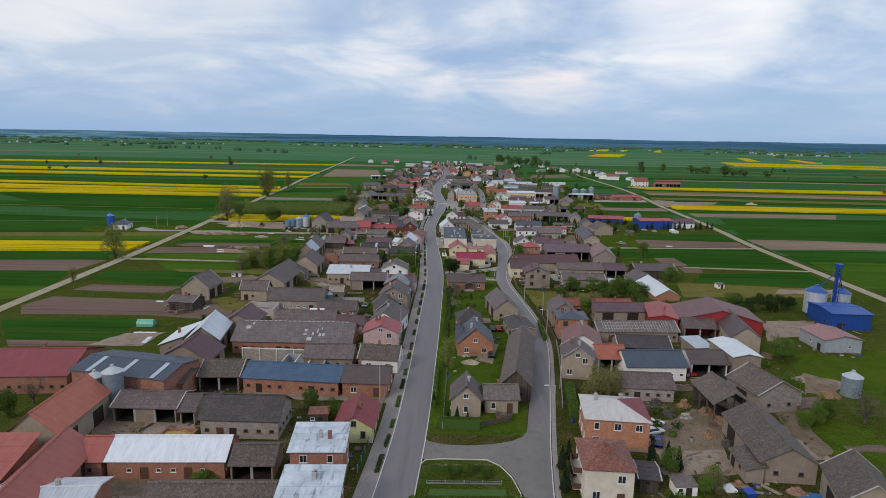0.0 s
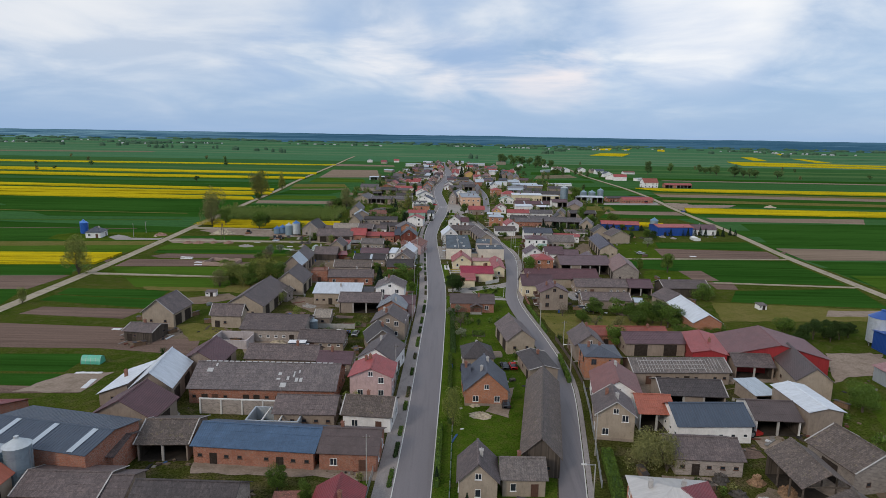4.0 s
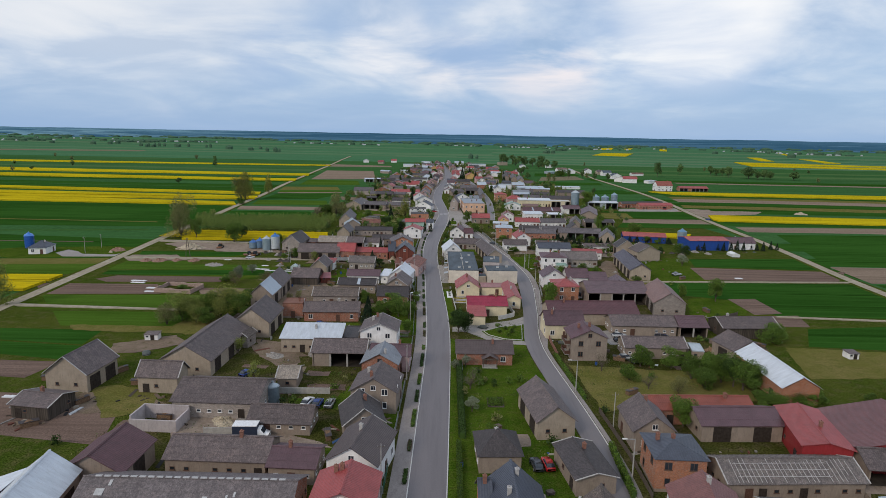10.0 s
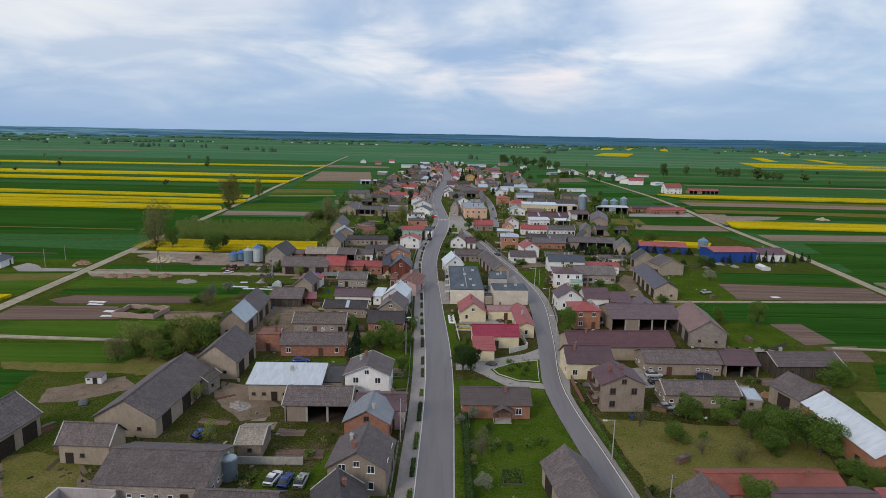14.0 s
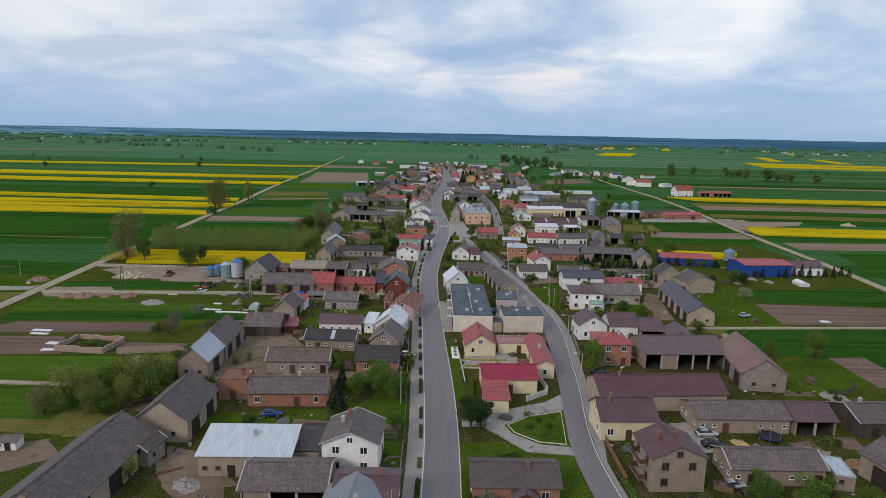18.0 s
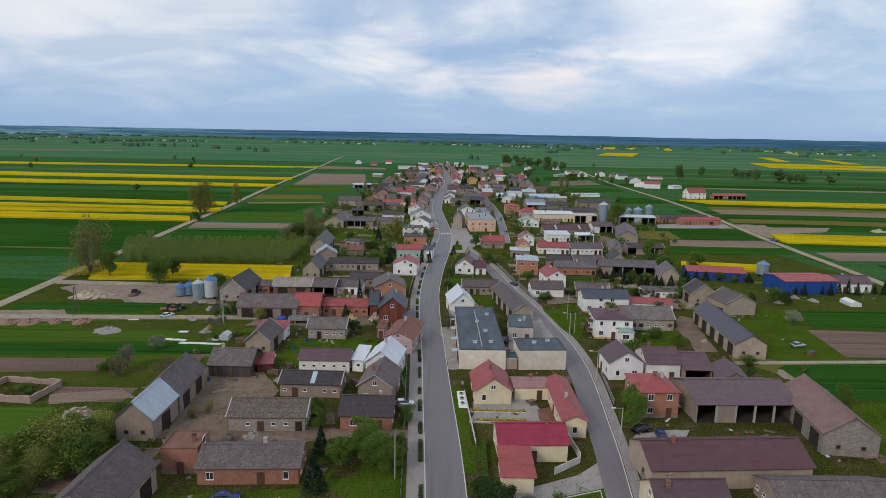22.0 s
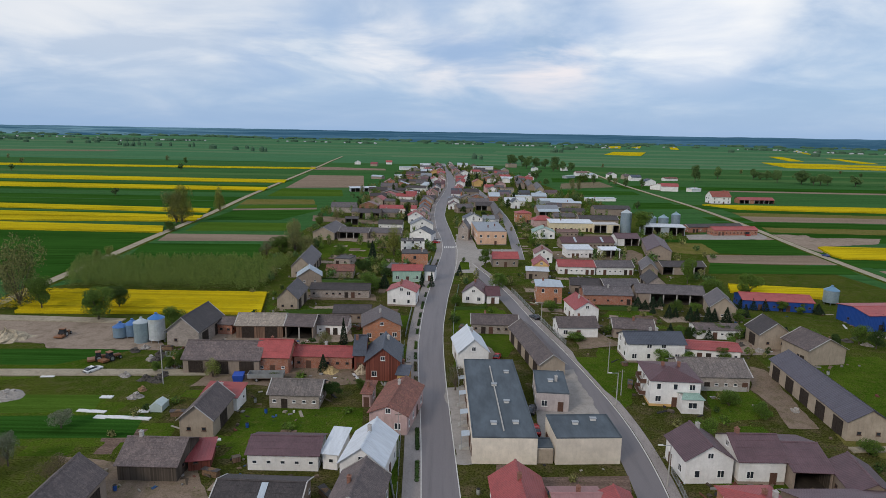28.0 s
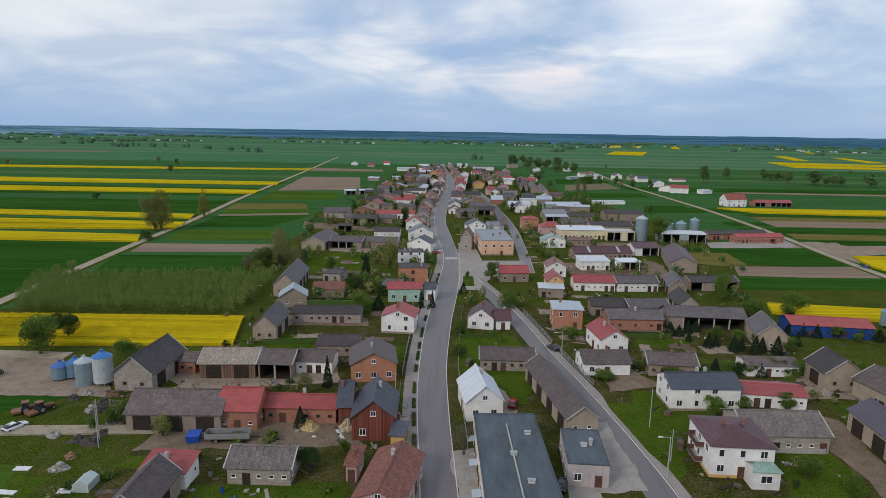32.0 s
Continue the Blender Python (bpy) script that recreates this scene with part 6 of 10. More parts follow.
B("h64b", -45.0, 365.4, -2.4, 8.4, 10.0, 3.6, 2.0, "x", "grey", "plaster", "open")
B("h65", -73.2, 360.5, -4.7, 9.5, 15.6, 4.0, 4.0, "y", "dark", "stone", "barn")
B("h65b", -66.1, 366.3, -5.9, 5.0, 7.0, 3.0, 1.2, "x", "grey", "brick", "stable")
B("h66", -57.4, 340.2, 0.4, 18.6, 10.6, 3.6, 3.0, "x", "grey", "plaster", "barn")
B("h69", -41.2, 406.3, 1.4, 20.8, 8.0, 3.0, 1.4, "x", "dark", "stone", "stable")
B("h70", -54.8, 393.2, -0.8, 7.2, 14.6, 4.0, 3.5, "y", "ash", "cream", "barn")
B("h71", -19.0, 398.1, -6.1, 10.2, 9.0, 5.0, 2.0, "y", "redtile", "white", "house2")
B("h72", -19.7, 430.4, 3.4, 12.1, 8.0, 4.5, 1.5, "x", "redtile", "mint", "house")
B("h73", -46.1, 435.0, 3.3, 11.1, 10.0, 3.0, 1.6, "x", "rust", "plaster", "plain")
B("h74", -55.6, 422.1, 11.6, 9.4, 8.0, 3.5, 3.0, "y", "silver", "plaster", "barn")
B("h75", -61.6, 444.3, 2.6, 8.5, 26.2, 4.0, 4.0, "y", "ash", "cream", "barn")
B("h76", -18.2, 456.0, 3.9, 11.0, 9.0, 6.0, 0.4, "f", "dark", "orange", "house2")
B("h77", -20.9, 490.5, 4.5, 11.2, 8.0, 5.0, 0.5, "f", "dark", "white", "house2")
B("h78", -10.8, 432.4, -5.9, 4.6, 8.0, 4.0, 1.5, "x", "slate", "white", "house")
B("h79", -16.9, 514.6, -15.5, 12.5, 9.0, 4.5, 3.0, "y", "slate", "white", "house")
B("h80", -18.7, 546.7, 5.4, 13.5, 10.0, 4.5, 3.5, "y", "metal", "white", "house")
B("h81", -53.1, 523.4, -5.8, 16.4, 10.0, 3.4, 2.0, "x", "ash", "plaster", "open")
B("h82", -67.3, 525.2, -6.1, 12.0, 24.4, 3.8, 3.0, "y", "ash", "cream", "barn")
B("h83", -36.6, 523.9, -5.1, 17.5, 9.0, 3.2, 2.0, "x", "ash", "plaster", "stable")
B("h84", -36.8, 555.0, -1.9, 14.5, 9.0, 3.2, 2.0, "x", "dark", "white", "stable")
B("h85", -23.9, 581.4, 6.0, 9.8, 9.0, 4.5, 3.0, "y", "redtile", "white", "house")
B("r01", 31.9, 106.1, -6.0, 11.9, 11.0, 5.8, 1.8, "h", "pale", "orange", "house2")
B("r02", 25.8, 88.8, -4.1, 8.2, 10.2, 6.0, 1.5, "h", "rust", "pinkcream", "house2")
B("r03", 57.4, 100.0, -5.0, 9.6, 18.2, 3.6, 2.7, "y", "moss", "plaster", "barn")
B("r03b", 51.3, 94.4, -94.0, 7.5, 3.6, 2.4, 1.0, "m", "moss", "plaster", "plain")
B("r04", 57.3, 117.8, -0.3, 8.3, 11.4, 4.0, 2.5, "y", "moss", "wood", "frame")
B("r05", 68.4, 122.8, 9.8, 11.0, 10.8, 4.0, 3.0, "y", "moss", "stone", "barn")
B("r06", 71.5, 143.0, 2.1, 7.4, 13.3, 5.0, 0.8, "y", "brightwhite", "plaster", "open")
B("r07", 80.8, 161.6, -9.9, 8.0, 17.7, 4.2, 3.0, "y", "brown", "cream", "plain")
B("r08", 49.2, 137.8, 2.4, 14.6, 10.0, 3.5, 2.5, "x", "bluesheet", "white", "stable")
B("r09", 63.0, 141.1, -2.5, 9.1, 10.0, 3.2, 2.0, "x", "brown", "white", "open")
B("r10", 43.9, 126.2, -2.8, 11.8, 9.0, 3.0, 2.0, "x", "grey", "stone", "stable")
B("r11", 31.6, 137.4, -8.0, 7.7, 8.6, 5.0, 2.8, "y", "grey", "cream", "house2")
B("r12", 40.4, 142.2, -2.9, 7.3, 10.0, 3.6, 2.0, "x", "orange", "white", "open")
B("r13", 35.5, 150.4, -9.1, 10.1, 12.3, 4.2, 3.0, "y", "brownred", "white", "house")
B("r14", 35.9, 166.0, -2.3, 8.8, 9.0, 5.8, 1.2, "h", "slate", "orange", "house2")
B("r15", 35.8, 179.3, 0.0, 8.1, 10.6, 4.0, 3.0, "y", "grey", "plaster", "house")
B("r16", 48.8, 188.9, 2.2, 21.7, 7.4, 3.2, 1.5, "x", "brickred", "brick", "plain")
B("r17", 53.6, 182.9, 2.0, 16.1, 9.0, 3.4, 1.8, "x", "purple", "plaster", "barn")
B("r18", 65.0, 176.5, -12.5, 8.6, 16.4, 4.5, 1.0, "y", "redtile", "red", "plain")
B("r19", 80.3, 174.9, -8.1, 23.0, 15.7, 4.5, 3.0, "y", "mulberry", "red", "plain")
B("r20", 53.4, 164.5, 2.5, 22.8, 9.0, 3.0, 2.0, "x", "rib", "plaster", "stable")
B("r21", 72.4, 168.2, -3.5, 9.5, 8.0, 3.0, 2.0, "x", "grey", "plaster", "open")
B("r22", 51.4, 151.7, -2.5, 13.7, 9.0, 3.0, 2.0, "x", "dark", "plaster", "open")
B("r24", 66.4, 152.8, 8.3, 5.4, 8.0, 2.8, 0.6, "m", "silver", "plaster", "open")
B("r25", 73.9, 205.8, -0.2, 8.7, 22.0, 4.0, 2.5, "y", "brightwhite", "orange", "plain")
B("r25b", 73.4, 222.5, 12.5, 9.8, 9.3, 4.0, 2.5, "y", "grey", "plaster", "barn")
B("r26", 84.7, 243.5, 3.2, 17.0, 10.0, 3.2, 2.0, "x", "grey", "wood", "plain")
B("r27", 56.2, 279.0, 2.0, 21.0, 14.0, 4.0, 2.6, "x", "mauve", "plaster", "open")
B("r27b", 70.5, 269.6, -7.0, 10.4, 20.7, 4.2, 3.5, "y", "brownp", "stone", "barn")
B("r28", 42.5, 253.9, 3.7, 27.8, 11.0, 3.6, 2.6, "x", "maroon", "cream", "plain")
B("r29", 31.5, 240.1, 2.3, 11.4, 9.0, 4.0, 3.0, "x", "purple", "ivory", "house")
B("r30", 34.4, 223.4, 2.0, 9.7, 8.9, 5.9, 2.2, "y", "maroon", "plaster", "house2")
B("r31", 55.0, 243.8, 0.2, 19.0, 9.0, 3.0, 2.0, "x", "grey", "plaster", "stable")
B("r31b", 68.8, 243.4, 0.7, 8.7, 9.0, 3.0, 2.2, "x", "purple", "plaster", "open")
B("r32", 52.1, 225.2, 0.1, 16.3, 8.0, 3.0, 1.8, "x", "grey", "plaster", "stable")
B("r33", 63.0, 223.5, -11.1, 3.0, 6.2, 2.6, 0.2, "f", "silver", "plaster", "plain")
B("r35", 8.0, 219.2, 0.2, 14.4, 9.0, 3.0, 2.0, "x", "brown", "brick", "house")
B("r36", 18.1, 185.6, 7.4, 8.0, 15.2, 3.6, 3.0, "y", "grey", "cream", "barn")
B("r37", 21.4, 166.1, 8.1, 7.4, 11.8, 3.0, 1.0, "y", "dark", "plaster", "plain")
B("r38", 18.0, 136.6, -9.2, 7.1, 32.6, 3.5, 3.5, "y", "moss", "wood", "plain")
B("r39", 4.9, 116.9, -1.9, 6.7, 8.0, 3.4, 3.2, "y", "grey", "cream", "house")
B("r39b", 12.0, 118.2, 0.5, 7.5, 7.0, 3.0, 2.0, "x", "rib", "cream", "house")
B("r40", 8.2, 152.4, 0.0, 9.7, 11.0, 3.2, 4.3, "y", "slate", "orange", "house2")
B("r40b", 4.1, 154.8, 2.4, 2.2, 7.0, 3.2, 3.0, "x", "slate", "orange", "house")
B("r41", 7.4, 170.6, 2.6, 7.9, 9.0, 3.2, 2.8, "h", "dark", "plaster", "house")
B("r42", 11.3, 260.1, 2.7, 12.8, 9.0, 3.4, 2.0, "x", "magenta", "ivory", "house")
B("r42b", 7.7, 250.4, -0.2, 5.8, 8.6, 3.0, 0.8, "m", "redtile", "ivory", "plain")
B("r43", 6.1, 283.9, 2.0, 8.6, 11.0, 3.0, 3.0, "y", "redtile", "ivory", "house")
B("r44", 14.6, 284.0, 2.1, 8.0, 6.0, 3.0, 0.8, "x", "rosy", "ivory", "house")
B("r45", 20.5, 274.9, 0.5, 5.2, 20.6, 3.4, 1.2, "y", "redtile", "ivory", "house")
B("r46", 5.0, 316.3, 0.7, 11.3, 36.4, 5.0, 0.3, "f", "bitumen", "pinkcream", "shop")
B("r47", 19.6, 302.9, 3.1, 11.5, 8.7, 5.0, 0.3, "f", "bitumen", "pinkcream", "shop")
B("r48", 17.6, 324.9, -4.7, 6.7, 11.9, 4.0, 0.3, "f", "bitumen", "pale", "house")
B("r49", 1.1, 347.2, 7.3, 8.2, 12.0, 4.0, 3.5, "y", "brightwhite", "white", "house")
B("r50", 17.9, 349.8, 8.8, 7.0, 28.4, 3.5, 2.5, "y", "grey", "cream", "barn")
B("r51", 9.2, 371.3, -2.2, 13.8, 8.0, 2.8, 2.0, "x", "grey", "stone", "stable")
B("r52", 5.3, 403.5, -12.0, 8.4, 10.0, 3.4, 3.0, "y", "maroon", "white", "house")
B("r52b", 10.8, 402.1, 2.8, 5.0, 7.0, 2.8, 2.4, "x", "maroon", "white", "house")
B("r53", 43.9, 327.6, -3.5, 11.2, 11.7, 5.8, 1.2, "h", "maroon", "white", "house2")
B("r54", 56.3, 335.9, -0.5, 15.8, 11.0, 3.4, 2.6, "x", "rib", "stone", "stable")
B("r55", 76.3, 324.3, -3.7, 8.7, 33.0, 4.0, 2.6, "y", "lilac", "cream", "barn")
B("r56", 48.1, 351.6, 1.0, 15.4, 9.0, 5.0, 2.0, "x", "slate", "white", "house2")
B("r57", 63.9, 352.9, -7.1, 14.1, 8.0, 3.0, 1.0, "x", "redtile", "white", "stable")
B("r58", 32.4, 369.9, 2.3, 11.9, 9.0, 3.0, 2.0, "x", "grey", "white", "house")
B("r59", 48.6, 369.6, -6.2, 12.0, 9.0, 3.0, 1.8, "x", "grey", "plaster", "stable")
B("r60", 37.4, 385.2, 6.5, 8.1, 12.1, 4.2, 2.5, "y", "redtile", "white", "house")
B("r61", 30.3, 404.8, -4.0, 9.3, 10.0, 6.0, 1.5, "h", "silver", "orange", "house2")
B("r62", 50.0, 404.3, -0.8, 16.9, 9.0, 3.4, 2.0, "x", "ash", "brick", "stable")
B("r62b", 72.0, 406.4, -5.3, 23.4, 9.0, 3.6, 2.2, "x", "ash", "plaster", "open")
B("r62c", 83.2, 390.8, -14.1, 8.3, 13.5, 4.0, 3.5, "y", "ash", "cream", "plain")
B("r63", 105.6, 400.6, -7.5, 22.9, 10.0, 3.4, 1.5, "x", "redtile", "bluewall", "stable")
B("r64", 84.5, 363.0, -1.8, 9.4, 9.0, 4.0, 3.5, "y", "dark", "cream", "barn")
B("r65", 72.5, 369.6, -0.8, 13.1, 7.0, 2.8, 1.0, "x", "grey", "white", "stable")
B("r66", 90.9, 352.7, 8.9, 11.5, 10.4, 4.0, 3.0, "y", "grey", "cream", "plain")
B("r68", 121.5, 181.6, -1.6, 12.4, 14.0, 5.0, 0.6, "x", "bluewall", "bluewall", "plain")
B("r68b", 105.7, 160.1, 2.3, 11.0, 11.6, 3.6, 1.2, "y", "rosy", "metalwall", "plain")
B("r70", 62.7, 83.1, -17.5, 8.6, 11.0, 4.5, 3.5, "y", "moss", "cream", "barn")
B("r72", 33.3, 90.5, -8.3, 3.6, 6.0, 2.4, 0.6, "x", "dark", "wood", "plain")
B("r80", 17.8, 523.9, 3.1, 14.9, 32.9, 7.0, 0.4, "f", "metal", "peach", "house2")
B("r81", 20.5, 460.5, 3.8, 11.8, 9.0, 3.6, 2.2, "x", "redtile", "plaster", "house")
B("r82", 5.1, 523.9, -9.3, 6.3, 10.0, 6.0, 4.5, "y", "ash", "stone", "house")
B("r83", 33.9, 446.1, -3.4, 6.8, 11.0, 4.2, 2.5, "y", "redtile", "orangep", "house")
B("r84", 38.8, 470.7, -2.9, 8.5, 10.0, 4.0, 2.5, "y", "brownred", "white", "house")
B("r85", 31.4, 437.4, -6.1, 9.3, 6.0, 3.4, 0.6, "m", "white", "plaster", "plain")
B("r86", 48.9, 448.8, -2.6, 15.7, 9.0, 3.2, 2.0, "x", "redtile", "white", "stable")
B("r87", 64.3, 448.9, 3.5, 16.0, 9.0, 3.2, 2.0, "x", "ash", "white", "stable")
B("r88", 77.8, 444.7, -12.6, 6.8, 15.9, 3.8, 3.0, "y", "ash", "plaster", "barn")
B("r89", 71.6, 420.5, -3.8, 7.1, 12.2, 3.8, 3.0, "y", "dark", "stone", "barn")
B("r90", 45.9, 417.8, -6.5, 11.3, 9.0, 3.2, 1.8, "x", "dark", "plaster", "plain")
B("r91", 57.9, 416.7, 3.0, 13.5, 10.0, 3.6, 1.6, "x", "ash", "plaster", "open")
B("r92", 57.0, 482.8, 4.2, 13.0, 9.0, 4.0, 0.8, "m", "white", "white", "stable")
B("r93", 71.5, 481.7, 6.0, 9.5, 7.0, 4.0, 0.4, "m", "brightwhite", "white", "open")
B("r94", 66.0, 506.0, 6.0, 27.7, 10.0, 3.2, 2.2, "x", "maroon", "plaster", "stable")
B("r95", 89.0, 516.0, 4.6, 12.8, 10.0, 4.0, 2.0, "x", "purple", "white", "open")
B("r96", 97.5, 493.5, -13.2, 11.4, 34.0, 4.0, 3.0, "y", "purple", "plaster", "plain")
B("r97", 93.4, 451.6, 3.6, 18.9, 9.0, 3.4, 1.6, "x", "dark", "plaster", "open")
B("r98", 121.2, 553.3, -3.5, 23.4, 14.0, 5.0, 0.6, "x", "white", "metalwall", "open")
B("r99", 156.4, 566.1, 11.1, 37.0, 8.0, 3.2, 1.4, "x", "dark", "brick", "stable")
B("r99b", 163.2, 554.9, 8.7, 28.3, 8.0, 3.2, 1.6, "x", "redtile", "brick", "stable")
B("r100", 88.5, 556.5, 2.0, 15.0, 10.0, 5.0, 0.5, "f", "pale", "ivory", "open")
B("r101", 69.0, 561.0, 0.4, 26.0, 12.0, 5.0, 0.8, "m", "brightwhite", "ivory", "stable")
B("r102", 90.0, 581.0, 0.8, 25.0, 12.0, 4.5, 2.0, "x", "dark", "plaster", "plain")
B("r103", 48.8, 533.5, -2.3, 12.6, 10.0, 3.6, 2.6, "y", "mint", "white", "house")
B("r104", 54.4, 572.4, 5.7, 13.0, 9.0, 4.5, 2.5, "h", "redtile", "pink", "house")
B("r105", 11.5, 571.6, 5.8, 11.8, 10.0, 5.0, 3.0, "y", "slate", "white", "house2")
B("r106", 21.5, 576.0, 5.7, 7.5, 8.0, 4.0, 2.0, "x", "metal", "white", "house")
B("r107", 39.4, 278.7, 2.9, 8.6, 10.4, 5.6, 1.6, "h", "redtile", "orange", "house2")
B("r108", 47.3, 297.8, 0.4, 8.6, 10.0, 4.2, 2.6, "x", "purple", "white", "house2")
B("r108b", 38.4, 297.3, 2.3, 8.8, 9.0, 4.2, 2.8, "y", "purple", "white", "house")
B("r109", 54.9, 297.4, -2.2, 7.1, 13.0, 3.6, 2.0, "x", "purple", "plaster", "open")
B("r109b", 60.9, 289.5, -9.3, 7.0, 9.9, 3.6, 2.0, "y", "purple", "plaster", "plain")
B("r110", 130.8, 383.3, 5.1, 21.4, 14.0, 5.0, 1.0, "x", "redtile", "bluewall", "plain")
B("r111", 146.3, 384.5, 2.1, 21.4, 9.0, 3.4, 2.4, "x", "purple", "white", "house")
B("r112", 228.0, 722.0, 6.0, 17.5, 12.0, 6.0, 4.5, "x", "brickred", "white", "house2", 1)
B("r113", 262.0, 728.0, 0.9, 31.0, 10.0, 3.2, 2.0, "x", "redtile", "orange", "open", 1)
B("r114", 219.3, 839.6, -43.2, 18.8, 10.0, 4.0, 3.0, "y", "redtile", "white", "house2", 0)
B("h60c", -14.5, 331.3, -5.7, 3.2, 5.0, 3.2, 0.6, "m", "slate", "orangep", "plain")
B("h87", -36.2, 201.7, 2.4, 4.9, 8.0, 2.8, 1.4, "x", "tan", "plaster", "plain")
B("h91", -47.9, 456.9, -12.0, 6.8, 8.0, 3.0, 1.0, "f", "dark", "stone", "plain")
B("h92", -24.7, 440.4, -10.1, 6.8, 8.0, 3.0, 0.6, "m", "ash", "plaster", "plain")
B("h93", -51.6, 606.6, -2.7, 31.6, 10.0, 3.2, 1.8, "x", "ash", "plaster", "stable", 1)
B("h94", -59.6, 638.7, -5.0, 14.2, 9.0, 3.6, 2.6, "y", "brownp", "brick", "barn", 1)
B("h95", -37.9, 625.8, 0.6, 26.0, 9.0, 3.4, 2.0, "x", "redtile", "white", "stable", 1)
B("r117", 82.2, 685.7, 7.4, 26.9, 14.0, 4.5, 1.2, "x", "silver", "metalwall", "plain", 1)
B("r118", 65.3, 618.5, 6.3, 14.8, 9.0, 4.0, 1.4, "x", "silver", "plaster", "open", 1)
B("r119", 112.2, 632.7, 0.5, 26.1, 12.0, 5.0, 2.0, "x", "dark", "plaster", "plain", 1)
B("r120", 44.5, 588.7, 6.2, 10.2, 9.0, 6.5, 1.4, "h", "redtile", "orange", "house2")
B("r122", 24.0, 650.0, -5.9, 13.6, 10.0, 3.5, 2.4, "x", "dark", "plaster", "open", 1)
B("r123", 12.0, 693.1, 7.7, 13.0, 10.0, 4.0, 2.8, "y", "ash", "cream", "house", 1)
B("h101", -54.2, 598.0, -3.1, 14.7, 12.0, 4.0, 2.0, "x", "dark", "plaster", "open")
B("h102", -62.1, 570.2, 5.7, 8.4, 8.0, 3.6, 1.0, "x", "dark", "wood", "open")
B("h105", -56.2, 672.2, -12.0, 10.2, 12.0, 4.0, 3.0, "y", "redtile", "plaster", "barn", 1)
B("h106", -39.1, 667.3, -15.5, 25.7, 8.0, 3.4, 1.5, "x", "ash", "plaster", "stable", 1)
B("h107", -81.8, 772.5, 20.5, 25.9, 9.0, 3.6, 0.6, "m", "white", "metalwall", "open", 0)
B("h108", -58.1, 764.2, 8.8, 18.2, 8.0, 3.0, 1.0, "m", "ash", "plaster", "open", 1)
B("h109", -35.4, 784.6, -3.1, 24.6, 10.0, 3.2, 2.0, "x", "dark", "white", "stable", 0)
B("h110", -61.9, 833.5, 10.1, 12.2, 12.0, 4.0, 3.5, "y", "brownred", "orange", "barn", 0)
B("h111", -40.7, 861.6, -2.5, 30.3, 9.0, 3.2, 2.0, "x", "dark", "plaster", "stable", 0)
B("h112", -84.5, 923.1, -22.8, 14.5, 9.0, 3.0, 1.5, "x", "silver", "plaster", "barn", 0)
B("h113", -59.4, 941.3, 11.7, 13.8, 8.0, 3.0, 1.0, "m", "white", "white", "stable", 0)
B("h114", -42.7, 989.0, 12.4, 24.7, 9.0, 3.2, 2.0, "x", "dark", "plaster", "stable", 0)
B("h115", -59.0, 1097.8, 14.4, 26.7, 8.0, 4.0, 0.8, "m", "white", "white", "plain", 0)
B("h117", -17.3, 715.5, 8.2, 6.8, 9.0, 4.5, 3.0, "y", "brownred", "pink", "house", 1)
B("h118", -22.3, 799.2, 43.9, 10.0, 9.0, 4.5, 3.0, "y", "silver", "white", "house", 0)
B("h119", -17.0, 875.7, 10.8, 10.8, 10.0, 4.5, 3.0, "y", "redtile", "white", "house", 0)
B("h120", -19.4, 1006.0, 12.9, 10.9, 9.0, 4.5, 3.0, "y", "orange", "orangep", "house", 0)
B("h122", -27.4, 1085.2, 14.2, 12.9, 9.0, 4.5, 2.5, "x", "ash", "white", "house", 0)
B("r130", 17.6, 747.3, 8.5, 14.6, 9.0, 4.0, 2.6, "x", "dark", "plaster", "house", 1)
B("r132", 8.1, 634.6, 19.7, 12.5, 8.0, 3.6, 2.5, "x", "ash", "plaster", "house", 1)
B("r133", 30.1, 621.5, -0.8, 5.3, 61.9, 3.6, 3.0, "y", "ash", "plaster", "barn", 1)
B("r134", 23.6, 584.8, 5.8, 10.4, 8.0, 3.0, 2.0, "x", "ash", "white", "stable")
B("r135", 52.1, 766.1, 9.1, 11.2, 8.0, 6.0, 0.4, "f", "dark", "cream", "house2", 1)
B("r136", 58.8, 709.0, 8.0, 14.6, 8.0, 5.0, 0.5, "f", "silver", "white", "plain", 1)
B("r138", 88.5, 674.2, -8.8, 24.1, 9.0, 4.0, 0.6, "m", "silver", "plaster", "plain", 1)
B("r139", 67.5, 638.4, 6.6, 15.9, 10.0, 3.6, 2.2, "x", "metal", "plaster", "stable", 1)
B("r140", 84.1, 627.5, -2.9, 16.4, 9.0, 3.2, 2.0, "x", "dark", "plaster", "stable", 1)
B("r142", 48.0, 665.2, 7.2, 6.6, 9.0, 4.5, 3.0, "y", "slate", "white", "house", 1)
B("r143", 74.4, 854.6, -3.2, 7.7, 58.0, 4.0, 3.0, "y", "dark", "plaster", "barn", 0)
B("r144", 82.6, 838.0, -4.2, 7.5, 58.0, 4.0, 3.0, "y", "ash", "plaster", "barn", 0)
B("r145", 87.0, 806.0, -5.0, 8.0, 58.0, 4.0, 3.0, "y", "ash", "cream", "barn", 0)
B("r146", 50.6, 821.7, 9.8, 10.7, 9.0, 5.0, 2.5, "y", "brownred", "pink", "house", 0)
B("r147", 36.4, 785.0, 9.3, 8.9, 9.0, 5.0, 2.5, "x", "redtile", "pink", "house", 0)
B("r148", 29.1, 843.7, 10.2, 11.6, 10.0, 5.0, 3.0, "y", "orange", "orangep", "house2", 0)
